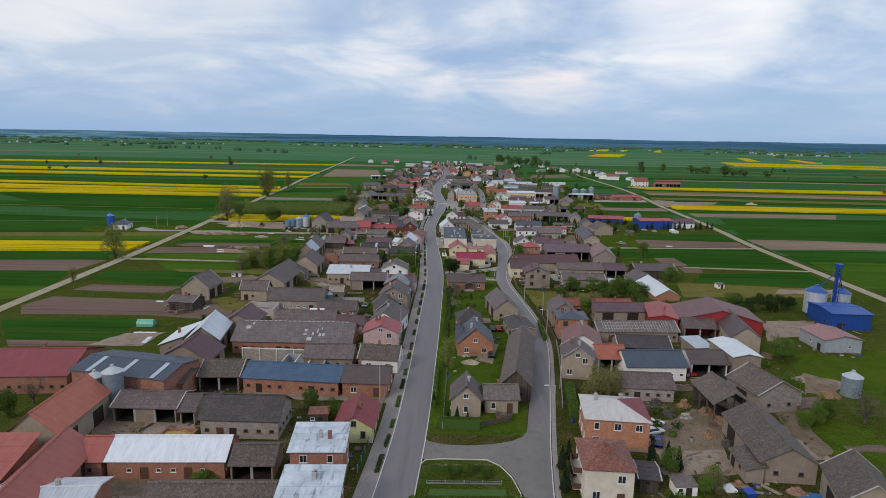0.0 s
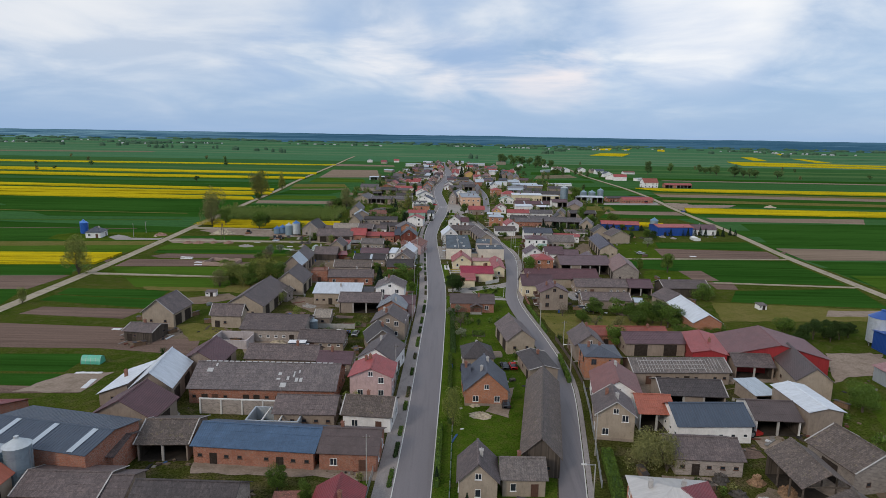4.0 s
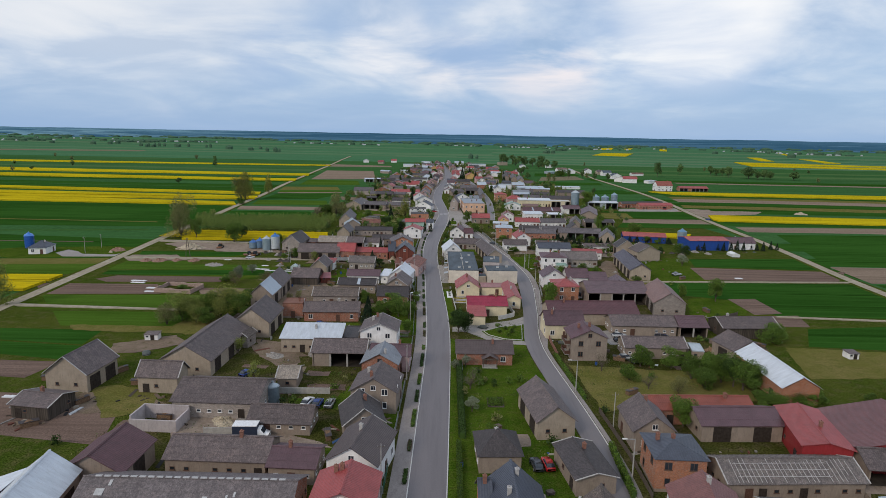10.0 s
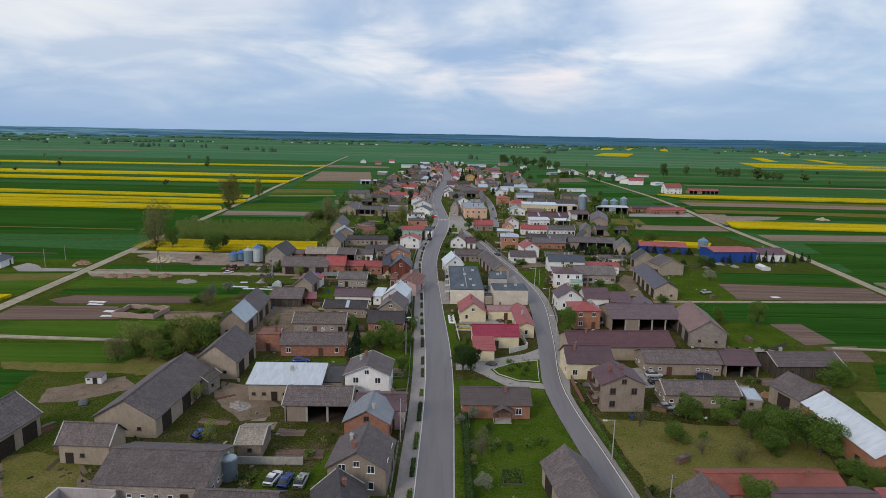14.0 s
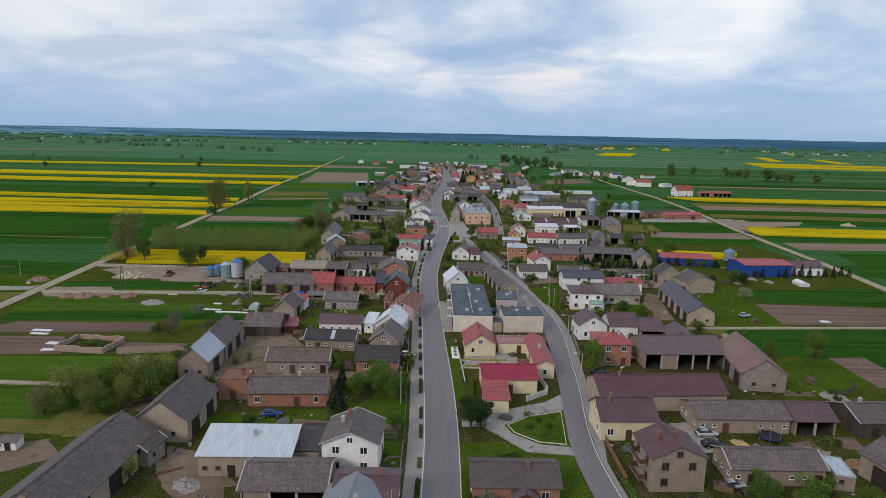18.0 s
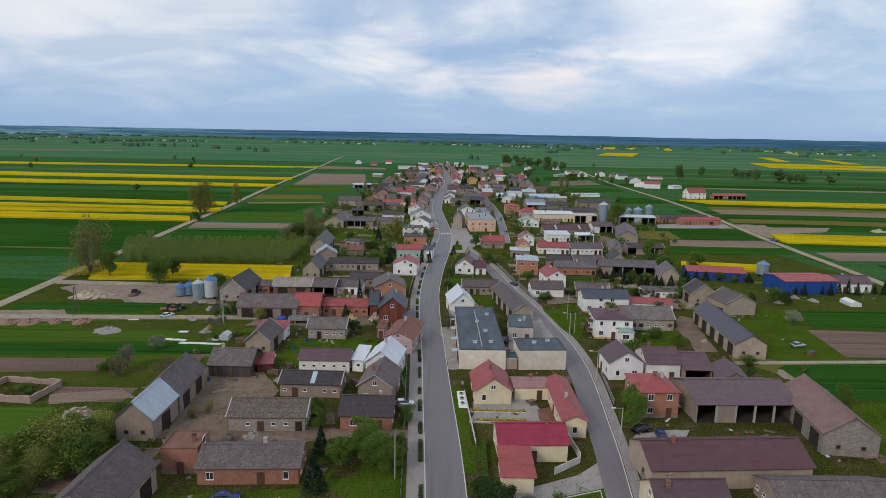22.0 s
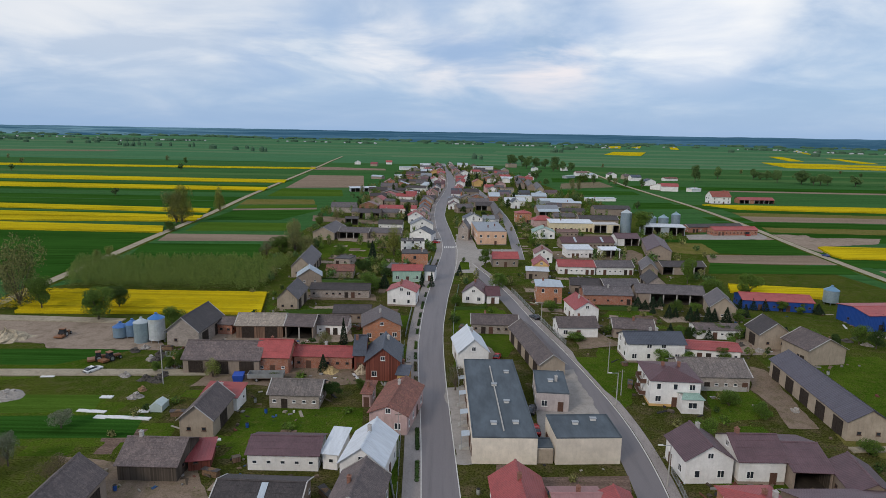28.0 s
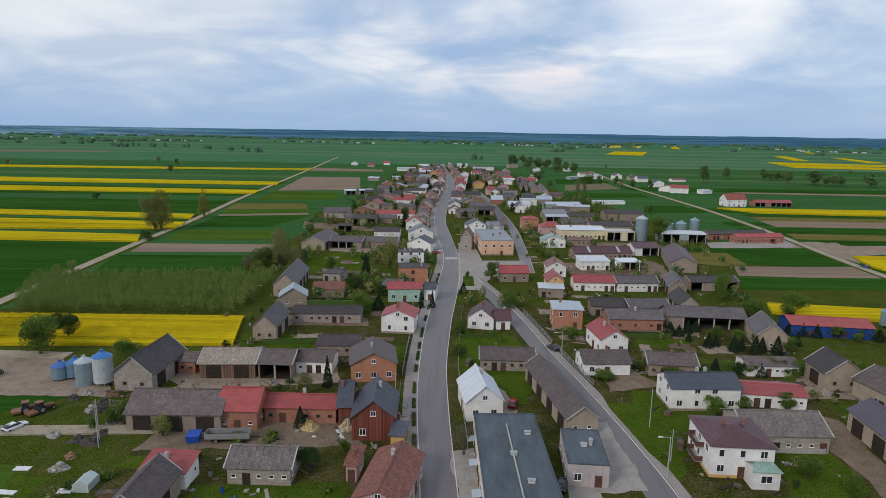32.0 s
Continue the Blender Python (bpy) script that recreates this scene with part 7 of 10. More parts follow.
B("r149", 18.3, 898.4, 11.2, 8.8, 9.0, 5.0, 3.0, "y", "redtile", "white", "house", 0)
B("r150", 51.4, 942.6, 11.6, 12.2, 9.0, 4.0, 3.0, "y", "ash", "cream", "house", 0)
B("r151", 102.9, 1210.6, 16.1, 16.4, 9.0, 6.0, 0.4, "f", "dark", "cream", "house2", 0)
B("r152", 130.2, 1132.8, 14.2, 9.8, 8.0, 4.0, 2.0, "y", "slate", "white", "house", 0)
B("r153", 50.8, 1123.4, 14.6, 31.8, 9.0, 5.0, 1.0, "x", "silver", "white", "plain", 0)
B("r155", 19.4, 994.1, 12.6, 12.3, 9.0, 4.5, 3.0, "y", "ash", "white", "house", 0)
B("r156", 35.0, 1018.5, 12.9, 12.0, 9.0, 4.5, 2.5, "x", "redtile", "white", "house", 0)
B("r154", 57.2, 1042.0, 13.1, 28.0, 9.0, 4.0, 2.0, "x", "dark", "plaster", "stable", 0)
B("r157", 177.9, 1145.9, 14.2, 10.0, 10.0, 4.0, 2.0, "y", "slate", "white", "house", 0)
B("r158", 186.6, 998.7, 12.0, 11.4, 10.0, 4.0, 2.5, "y", "silver", "white", "house", 0)
B("r159", 179.2, 1037.6, 12.6, 16.8, 10.0, 4.0, 2.5, "x", "brownp", "white", "house", 0)
B("r160", 153.5, 989.6, 41.6, 18.4, 8.0, 3.0, 1.0, "x", "mint", "metalwall", "plain", 0)
B("r161", 212.9, 1007.2, 12.1, 11.6, 10.0, 4.5, 3.0, "y", "ash", "white", "house", 0)
B("r163", 226.0, 988.1, 11.7, 9.1, 10.0, 4.0, 2.5, "x", "brown", "cream", "house", 0)
B("r164", 230.6, 964.3, 11.4, 14.0, 10.0, 4.5, 3.0, "x", "bluesheet", "white", "house", 0)
B("r165", 224.5, 893.1, 10.5, 14.6, 10.0, 5.0, 3.0, "y", "bluesheet", "white", "house2", 0)
B("r166", 225.4, 831.1, -10.3, 17.3, 11.0, 5.0, 3.0, "x", "redtile", "white", "house", 0)
B("r167", 278.3, 975.3, 11.2, 18.9, 9.0, 3.0, 1.5, "x", "rust", "white", "stable", 0)
B("r169", 250.3, 829.3, 31.5, 14.9, 8.0, 3.2, 0.5, "m", "white", "white", "plain", 0)
B("r170", 128.1, 725.1, 7.7, 26.9, 7.0, 2.4, 0.4, "m", "white", "white", "plain", 1)
B("r171", 63.0, 538.2, -2.8, 12.0, 7.0, 3.0, 1.0, "x", "brownp", "plaster", "stable")
B("h60c", -14.3, 335.5, 2.6, 2.5, 3.0, 3.0, 0.3, "f", "tan", "orangep", "plain")


# ---- planted trees ----
T("conifer", 123.3, 378.6, 3.5, 2.6)
T("conifer", 125.7, 376.7, 5.2, 2.6)
T("conifer", 128.1, 374.9, 4.5, 2.6)
T("conifer", 133.7, 379.4, 3.8, 2.6)
T("conifer", 136.0, 377.6, 5.5, 2.6)
T("conifer", 138.3, 375.8, 4.8, 2.6)
T("conifer", 144.2, 380.3, 4.0, 2.6)
T("conifer", 146.4, 378.5, 5.8, 2.6)
T("conifer", 148.7, 376.6, 5.0, 2.6)
T("conifer", 154.7, 381.2, 4.2, 2.6)
T("conifer", 156.9, 379.3, 3.5, 2.6)
T("conifer", 159.1, 377.5, 5.2, 2.6)
T("conifer", 165.3, 382.1, 4.5, 2.6)
T("conifer", 167.5, 380.2, 3.8, 2.6)
T("bush", -83.3, 109.0, 5.7, 5.4)
T("bare", -82.6, 115.3, 6.0, 6.9)
T("light", -141.1, 256.0, 14.8, 12.6)
T("olive", -139.4, 386.3, 22.0, 16.6)
T("yellow", -163.0, 563.0, 22.0, 19.0)
T("yellow", -158.0, 612.0, 18.0, 10.3)
T("green", -129.7, 382.2, 10.5, 8.9)
T("dark", -107.3, 385.2, 7.6, 8.6)
T("light", -134.9, 215.4, 5.4, 4.1)
T("yellow", -66.9, 250.9, 8.7, 14.3)
T("green", -26.4, 115.2, 4.2, 4.6)
T("green", -21.2, 111.6, 4.1, 3.3)
T("olive", 33.6, 124.2, 7.2, 8.4)
T("olive", 37.2, 123.4, 6.4, 7.0)
T("green", 38.2, 93.4, 4.9, 4.2)
T("olive", 43.7, 88.7, 4.2, 4.5)
T("green", 70.5, 110.6, 4.0, 4.5)
T("green", 73.8, 112.6, 4.9, 4.5)
T("green", 77.2, 114.6, 4.2, 4.5)
T("green", 86.3, 147.7, 6.0, 8.6)
T("bare", 84.2, 113.6, 7.1, 10.1)
T("dark", 99.0, 192.1, 5.1, 5.8)
T("dark", 103.3, 194.1, 6.3, 5.8)
T("dark", 107.7, 196.1, 5.4, 5.8)
T("dark", 107.3, 192.6, 4.4, 5.0)
T("dark", 111.0, 194.6, 5.4, 5.0)
T("dark", 114.8, 196.6, 4.7, 5.0)
T("bush", 97.3, 197.6, 5.0, 7.6)
T("bush", -37.6, 88.3, 1.9, 5.4)
T("light", 1.2, 138.5, 7.5, 5.3)
T("light", -18.9, 141.0, 4.8, 4.6)
T("conifer", -24.8, 246.7, 6.5, 4.6)
T("green", -18.3, 259.7, 6.1, 8.3)
T("green", -12.8, 252.3, 5.0, 6.4)
T("green", -67.8, 338.4, 4.6, 5.2)
T("light", -58.7, 333.6, 4.2, 4.8)
T("green", 41.5, 87.4, 3.2, 3.4)
T("dark", 2.1, 239.3, 7.0, 7.7)
T("blossom", 0.8, 211.8, 2.5, 2.8)
T("blossom", 3.3, 213.8, 3.0, 2.8)
T("blossom", 5.8, 215.8, 2.6, 2.8)
T("bare", 4.0, 200.7, 4.7, 6.8)
T("blossom", 3.9, 189.5, 3.2, 4.1)
T("green", 4.3, 176.0, 2.6, 2.9)
T("green", 7.1, 178.0, 3.1, 2.9)
T("green", -36.8, 270.0, 4.6, 5.3)
T("light", -74.2, 243.9, 5.5, 6.2)
T("light", -68.1, 245.9, 6.7, 6.2)
T("green", -62.9, 249.3, 7.4, 9.4)
T("light", -45.1, 203.7, 4.2, 3.5)
T("green", 46.6, 216.3, 5.3, 7.6)
T("bare", 36.1, 212.8, 4.6, 5.0)
T("bush", 41.2, 207.4, 3.7, 5.9)
T("green", 53.8, 215.1, 5.3, 6.9)
T("green", 58.3, 212.9, 3.5, 3.9)
T("green", 62.1, 214.9, 4.3, 3.9)
T("green", 62.4, 207.0, 7.1, 9.5)
T("green", 65.4, 202.7, 6.9, 9.2)
T("bare", 70.6, 204.7, 5.5, 8.2)
T("bare", 44.1, 202.4, 3.6, 4.6)
T("bush", 56.9, 202.9, 4.8, 6.9)
T("olive", 50.0, 200.1, 4.1, 4.5)
T("green", 62.7, 188.3, 3.7, 4.2)
T("green", 66.8, 190.3, 4.5, 4.2)
T("green", 68.7, 187.5, 3.1, 3.5)
T("green", 72.3, 189.5, 3.8, 3.5)
T("green", 45.0, 184.6, 5.8, 6.6)
T("green", 47.4, 188.5, 4.4, 4.1)
T("bush", 89.6, 235.8, 5.3, 8.7)
T("light", -79.2, 245.8, 8.5, 9.2)
T("olive", -81.9, 241.9, 6.4, 7.8)
T("light", -75.3, 248.1, 7.0, 7.0)
T("green", -72.3, 250.1, 7.5, 7.1)
T("light", -70.2, 253.0, 7.0, 5.6)
T("green", -68.7, 257.6, 6.9, 7.6)
T("light", -54.0, 219.8, 4.0, 4.6)
T("brown", -79.1, 291.1, 4.4, 6.3)
T("blossom", -78.0, 308.1, 3.6, 5.2)
T("conifer", -25.9, 258.0, 5.3, 3.5)
T("green", -21.6, 253.8, 5.1, 6.1)
T("green", -16.1, 254.0, 5.8, 7.4)
T("green", -12.0, 257.2, 4.0, 3.8)
T("green", -12.4, 238.7, 4.0, 3.8)
T("dark", 4.0, 239.8, 6.1, 6.0)
T("green", 92.2, 278.7, 7.9, 7.3)
T("green", 80.6, 278.9, 6.1, 3.8)
T("green", 57.3, 217.8, 2.2, 2.5)
T("green", 59.2, 219.8, 2.7, 2.5)
T("green", 61.0, 221.8, 2.3, 2.5)
T("green", 34.8, 276.6, 6.0, 5.7)
T("conifer", 59.1, 367.7, 4.1, 3.6)
T("green", 61.5, 366.8, 4.1, 4.3)
T("dark", 63.9, 366.0, 4.0, 3.7)
T("bush", 67.3, 367.6, 3.2, 4.5)
T("conifer", 69.7, 366.8, 3.2, 3.9)
T("green", 73.2, 368.4, 3.9, 4.7)
T("dark", 75.5, 367.6, 3.9, 4.0)
T("bush", 77.9, 366.8, 3.9, 4.8)
T("conifer", 81.4, 368.4, 3.1, 4.2)
T("green", 83.7, 367.5, 4.6, 3.6)
T("dark", 87.3, 369.2, 3.8, 4.4)
T("bush", 89.6, 368.4, 3.7, 3.7)
T("conifer", 91.9, 367.5, 3.7, 4.5)
T("green", 95.6, 369.2, 2.9, 3.9)
T("green", 97.3, 362.6, 4.4, 4.7)
T("dark", 100.7, 359.3, 4.8, 5.2)
T("green", 110.9, 364.3, 5.8, 5.7)
T("dark", 113.3, 360.8, 5.4, 5.3)
T("bush", 55.9, 348.8, 2.7, 5.8)
T("bush", 48.0, 365.6, 3.0, 6.4)
T("bush", 43.6, 370.3, 2.8, 5.9)
T("bush", 31.4, 362.9, 2.3, 6.3)
T("bush", 60.2, 318.2, 3.2, 4.7)
T("bush", 55.8, 323.3, 3.3, 5.3)
T("green", 59.6, 207.0, 6.8, 6.9)
T("dark", 64.2, 204.8, 7.1, 7.5)
T("green", 68.5, 203.9, 5.7, 6.1)
T("bush", 56.1, 208.7, 5.6, 6.3)
T("bush", 67.2, 195.7, 3.3, 7.7)
T("bush", 73.1, 196.0, 3.0, 7.7)
T("bush", 77.7, 196.2, 3.0, 6.4)
T("bush", 90.2, 196.8, 2.4, 3.9)
T("blossom", -78.7, 294.7, 6.3, 4.8)
T("brown", -66.0, 288.4, 5.4, 8.1)
T("bush", -83.5, 294.5, 2.5, 6.0)
T("yellow", -66.7, 261.9, 5.3, 10.0)
T("olive", -53.7, 270.5, 2.4, 2.7)
T("olive", -51.2, 272.5, 2.9, 2.7)
T("green", -27.7, 266.4, 4.5, 4.2)
T("green", -23.8, 256.0, 2.3, 2.6)
T("green", -21.2, 258.0, 2.8, 2.6)
T("green", -11.3, 269.6, 4.1, 3.9)
T("green", 42.8, 304.1, 6.1, 5.2)
T("green", 33.2, 269.1, 8.2, 5.9)
T("blossom", 103.1, 337.9, 5.1, 5.8)
T("bush", 72.5, 303.7, 2.7, 5.2)
T("green", 73.4, 360.7, 2.9, 3.6)
T("green", -29.2, 272.8, 3.2, 4.0)
T("conifer", -34.1, 338.2, 4.2, 3.2)
T("green", -107.5, 373.8, 10.6, 12.0)
T("bush", -83.9, 370.1, 5.4, 8.3)
T("green", -72.6, 335.7, 2.6, 2.9)
T("green", -70.4, 337.7, 3.2, 2.9)
T("green", -68.3, 339.7, 2.7, 2.9)
T("bare", -61.3, 334.9, 3.0, 3.4)
T("bare", -58.1, 336.9, 3.7, 3.4)
T("olive", -36.4, 352.3, 5.1, 4.9)
T("conifer", -32.3, 356.9, 7.3, 2.8)
T("dark", -29.4, 323.2, 4.0, 4.8)
T("bush", -24.1, 329.0, 2.1, 3.0)
T("bare", -2.8, 328.6, 6.4, 7.6)
T("green", 49.2, 344.9, 4.6, 5.2)
T("green", 65.9, 348.9, 3.8, 4.8)
T("bush", 29.2, 391.8, 3.3, 6.3)
T("olive", -74.9, 479.4, 15.5, 11.9)
T("yellow", -28.8, 477.2, 14.1, 9.9)
T("conifer", -36.8, 461.6, 9.3, 5.3)
T("dark", -37.2, 436.2, 6.3, 7.9)
T("bush", -32.5, 415.9, 5.7, 10.8)
T("conifer", -27.3, 417.4, 5.3, 5.4)
T("conifer", -13.8, 420.0, 5.8, 2.6)
T("conifer", -10.1, 420.2, 5.8, 2.6)
T("green", 109.5, 553.0, 13.0, 13.6)
T("green", 89.3, 432.4, 10.3, 6.6)
T("bush", 90.5, 413.1, 6.5, 10.7)
T("bush", 105.1, 416.8, 7.6, 10.9)
T("conifer", 85.3, 399.2, 3.5, 4.0)
T("conifer", 89.5, 399.4, 3.8, 4.0)
T("conifer", 94.1, 398.6, 3.5, 4.0)
T("conifer", 97.4, 397.3, 3.8, 3.9)
T("conifer", 101.0, 396.5, 3.8, 3.9)
T("green", 105.9, 395.2, 3.7, 4.8)
T("green", 110.5, 393.0, 2.5, 2.9)
T("green", 112.6, 395.0, 3.1, 2.9)
T("green", 114.8, 397.0, 2.7, 2.9)
T("conifer", 117.1, 393.8, 3.4, 4.8)
T("bush", -53.3, 475.5, 4.9, 7.0)
T("bush", -81.2, 478.9, 7.5, 11.9)
T("brown", -86.5, 473.2, 6.1, 9.3)
T("light", -154.2, 456.3, 4.3, 4.9)
T("light", -149.8, 458.3, 5.3, 4.9)
T("olive", -165.5, 561.0, 19.0, 17.0)
T("bush", -156.9, 533.1, 5.1, 8.6)
T("bush", -94.5, 281.5, 1.6, 4.5)
T("bush", -92.0, 280.0, 1.3, 3.0)
for bx, by, bh, bw, kind in ((-71, 243, 5.0, 7.0, "green"), (-72, 252, 6.0, 7.5, "light"), (-66, 248, 5.5, 7.0, "green"), (-65, 257, 4.5, 6.0, "yellow"), (-67, 268, 4.0, 5.0, "bush"), (-80, 252, 5.0, 6.5, "light"), (-78, 246, 4.5, 6.0, "bush")):
    T(kind, bx, by, bh, bw)
for cx, cy, ch in ((62, 391, 3.0), (65.5, 386.5, 4.2), (68, 387.5, 3.4), (71, 383.5, 4.6), (73.5, 384.5, 3.8), (76, 382, 5.0), (78.5, 383.5, 4.2), (81.5, 381.5, 5.2), (84, 388, 4.4), (87, 392, 5.0), (91, 389, 4.0)):
    T("conifer", cx, cy, ch, ch * 0.8)
for bx, by, bw, kind in ((69.5, 391, 5.5, "bush"), (75, 390, 5.0, "green"), (80, 388, 5.5, "bush"), (86, 383, 5.0, "green"), (-71, 491, 8.0, "olive"), (-40, 485, 5.0, "dark"), (-28, 434, 5.0, "dark"), (-60, 545, 6.0, "bush"), (-80, 560, 7.0, "green"), (-75, 590, 7.0, "olive")):
    T(kind, bx, by, bw * 0.8, bw)
T("conifer", 61.0, 395.8, 3.2, 3.7)
T("conifer", 64.3, 397.8, 4.0, 3.7)
T("conifer", 67.5, 399.8, 3.4, 3.7)
T("conifer", 58.9, 397.0, 3.8, 4.9)
T("bush", -1.5, 395.2, 4.2, 4.8)
T("bush", 14.9, 421.6, 4.9, 7.4)
T("green", 12.0, 455.6, 7.9, 6.5)
T("conifer", 0.6, 438.4, 4.6, 3.6)
T("green", 39.4, 505.6, 6.9, 5.2)
T("conifer", 18.8, 836.1, 14.8, 9.0)
T("conifer", 29.0, 869.3, 13.7, 7.1)
T("conifer", 33.9, 810.0, 11.3, 7.5)
T("field", 301.5, 953.9, 21.1, 13.4)
T("field", 360.7, 1025.2, 17.0, 11.8)
T("field", 403.4, 1015.2, 15.2, 13.1)
T("field", 413.9, 1016.6, 10.3, 11.7)
T("field", 423.6, 1018.6, 12.6, 11.7)
T("field", 433.4, 1020.6, 10.9, 11.7)
T("field", 413.4, 974.3, 15.9, 13.8)
T("field", 432.4, 954.1, 17.6, 22.8)
T("field", 438.5, 939.4, 11.4, 12.9)
T("field", 448.2, 941.4, 14.0, 12.9)
T("field", 457.9, 943.4, 12.1, 12.9)
T("field", 485.5, 933.8, 11.6, 16.9)
T("field", 124.1, 1181.8, 15.2, 17.3)
T("field", 139.5, 1183.8, 18.6, 17.3)
T("field", 154.8, 1185.8, 16.1, 17.3)
T("field", 170.2, 1182.3, 19.5, 17.3)
T("field", 118.9, 1305.4, 14.0, 15.9)
T("field", 132.1, 1307.4, 17.2, 15.9)
T("field", 145.3, 1309.4, 14.8, 15.9)
T("field", 156.8, 1121.4, 13.0, 14.7)
T("field", 170.5, 1123.4, 15.9, 14.7)
T("field", 184.3, 1125.4, 13.7, 14.7)
T("bush", 158.1, 927.7, 10.2, 19.4)
T("field", 181.5, 895.7, 11.7, 7.4)
T("field", 162.2, 892.4, 11.6, 7.4)
T("field", 190.5, 864.4, 10.5, 7.1)
T("field", 202.8, 848.2, 10.8, 6.9)
T("field", 105.9, 1249.3, 19.7, 18.8)


# young plantation behind the rapeseed, one thicket
grove = Shape()
rnd = random.Random(21)
for i in range(3000):
    gx = rnd.uniform(-158, -70)
    gy = 409 + rnd.random() * (38 + 0.10 * (gx + 158))
    if gx < -139 - (gy - 409) * 0.46:
        continue
    h = rnd.uniform(3.2, 5.4)
    for q in range(70):
        t = rnd.random() ** 0.6
        r = (1.08 - t) * 1.5
        leaf(grove, (gx + rnd.uniform(-r, r), gy + rnd.uniform(-r, r), 0.25 + t * h), rnd.uniform(0.08, 0.17), rnd)
tagged(new("young_plantation", grove.mesh("plantation", leaf_mat("plant"))), "dense block of young green plantation trees", "trees", "", "stuff")

# small garden plots, paths and bare patches between the buildings
rnd = random.Random(63)
for kind, name, words, many in (("soil", "garden_plots", "small dug garden plots of brown soil", 230), ("dirt", "bare_patches", "trodden bare patches and paths in yards", 210), ("lawn", "grass_patches", "patches of mown grass between farm buildings", 200)):
    s = Shape()
    for i in range(many):
        wx, wy = rnd.uniform(-66, 84), 70 + 560 * rnd.random() ** 1.1
        w, d = rnd.uniform(2.5, 9), rnd.uniform(2, 6)
        mid = float(np.interp(wy, [p[1] for p in MAIN_L], [p[0] for p in MAIN_L]))
        sec = float(np.interp(wy, [p[1] for p in SEC_R], [p[0] for p in SEC_R])) - 2.5
        if mid - 4 - w / 2 < wx < mid + 8 + w / 2 or wy < 470 and abs(wx - sec) < 4.5 + w / 2 or any(math.hypot(wx - p[0], wy - p[1]) < p[2] * 0.8 + min(w, d) * 0.5 for p in PLACED):
            continue
        a = rnd.gauss(0, 0.08)
        c, q = math.cos(a), math.sin(a)
        edge = ragged([(wx + c * u - q * v, wy + q * u + c * v) for u, v in ((-w / 2, -d / 2), (w / 2, -d / 2), (w / 2, d / 2), (-w / 2, d / 2))])
        s.face([(u, v, 0.0120 + 0.00001 * i + {"soil": 0.0012, "dirt": 0.0024, "lawn": 0}[kind]) for u, v in edge])
    tagged(new(name, s.mesh(name, COVERS[kind])), words, "ground", "", "stuff")

# weeds and low shrubs in the gardens
for kind, name, words in (("bush", "weeds", "low green weeds and herbs scattered in gardens"), ("olive", "dry_weeds", "tufts of dry olive grass in yards"), ("dark", "nettles", "dark green nettles along walls and fences")):
    weeds = Shape()
    for i in range(3600):
        wx, wy = rnd.uniform(-66, 72), 60 + 420 * rnd.random()
        if -14 < wx < 1.5 or any(abs(wx - p[0]) < p[2] * 0.9 and abs(wy - p[1]) < p[2] * 0.9 for p in PLACED) or 9 < wx < 34 and any(abs(wy - p[1]) < 4 and abs(wx - p[0] + 2.5) < 4.6 for p in SEC_R):
            continue
        if noise.noise((wx * 0.05, wy * 0.05, 2 + len(name))) < -0.12 or wy > 440 and -3 < wx < 30 or 84 < wy < 112 and -4 < wx < 20:
            continue
        r = rnd.uniform(0.25, 0.9)
        for q in range(10):
            leaf(weeds, (wx + rnd.gauss(0, r), wy + rnd.gauss(0, r), abs(rnd.gauss(0.08, r * 0.35))), rnd.uniform(0.06, 0.17), rnd)
    tagged(new(name, weeds.mesh(name, leaf_mat(kind))), words, "plants", "", "stuff")

# garden shrubs between the buildings, too many to count
for kind, name, words in (("green", "garden_shrubs", "fresh green garden shrubs between the farmsteads"), ("dark", "garden_bushes", "dark green bushes between the farmsteads"), ("olive", "garden_thickets", "olive-brown thickets between the farmsteads")):
    s = Shape()
    for i in range(1500):
        wy = 60 + 1000 * rnd.random() ** 1.25
        wx = rnd.uniform(-72, 80 + wy * 0.02)
        mid = float(np.interp(wy, [p[1] for p in MAIN_L], [p[0] for p in MAIN_L]))
        if mid - 5 < wx < mid + 9 or any(abs(wx - p[0]) < p[2] + 0.4 and abs(wy - p[1]) < p[2] + 0.4 for p in PLACED) or wy < 470 and 5 < wx < 35 and abs(wx + 2.5 - float(np.interp(wy, [p[1] for p in SEC_R], [p[0] for p in SEC_R]))) < 5.5:
            continue
        if noise.noise((wx * 0.06, wy * 0.04, 5)) < 0.02 or 440 < wy < 515 and -3 < wx < 30 or 84 < wy < 112 and -4 < wx < 18:
            continue
        r, h = rnd.uniform(0.6, 1.3), rnd.uniform(1.0, 2.4)
        for q in range(16):
            leaf(s, (wx + rnd.gauss(0, r * 0.32), wy + rnd.gauss(0, r * 0.32), h * rnd.uniform(0.15, 0.7)), r * 0.34, rnd)
        for q in range(150 if wy < 420 else 80):
            v = Vector((rnd.gauss(0, 1), rnd.gauss(0, 1), rnd.gauss(0, 1))).normalized() * rnd.uniform(0.45, 1.0)
            leaf(s, (wx + v.x * r, wy + v.y * r, h * (0.5 + 0.5 * v.z) + 0.1), rnd.uniform(0.08, 0.17) * (1 if wy < 350 else 1.2), rnd)
    tagged(new(name, s.mesh(name, leaf_mat(kind))), words, "shrubs", "", "stuff")

# ---- far end of the village ----
rnd = random.Random(31)
HOUSE_ROOFS = ("redtile", "ash", "slate", "brown", "dark", "maroon", "redtile", "orange", "metal", "brownred")
FARM_ROOFS = ("ash", "dark", "ash", "silver", "ash", "white", "purple", "redtile", "slate", "dark", "metal")


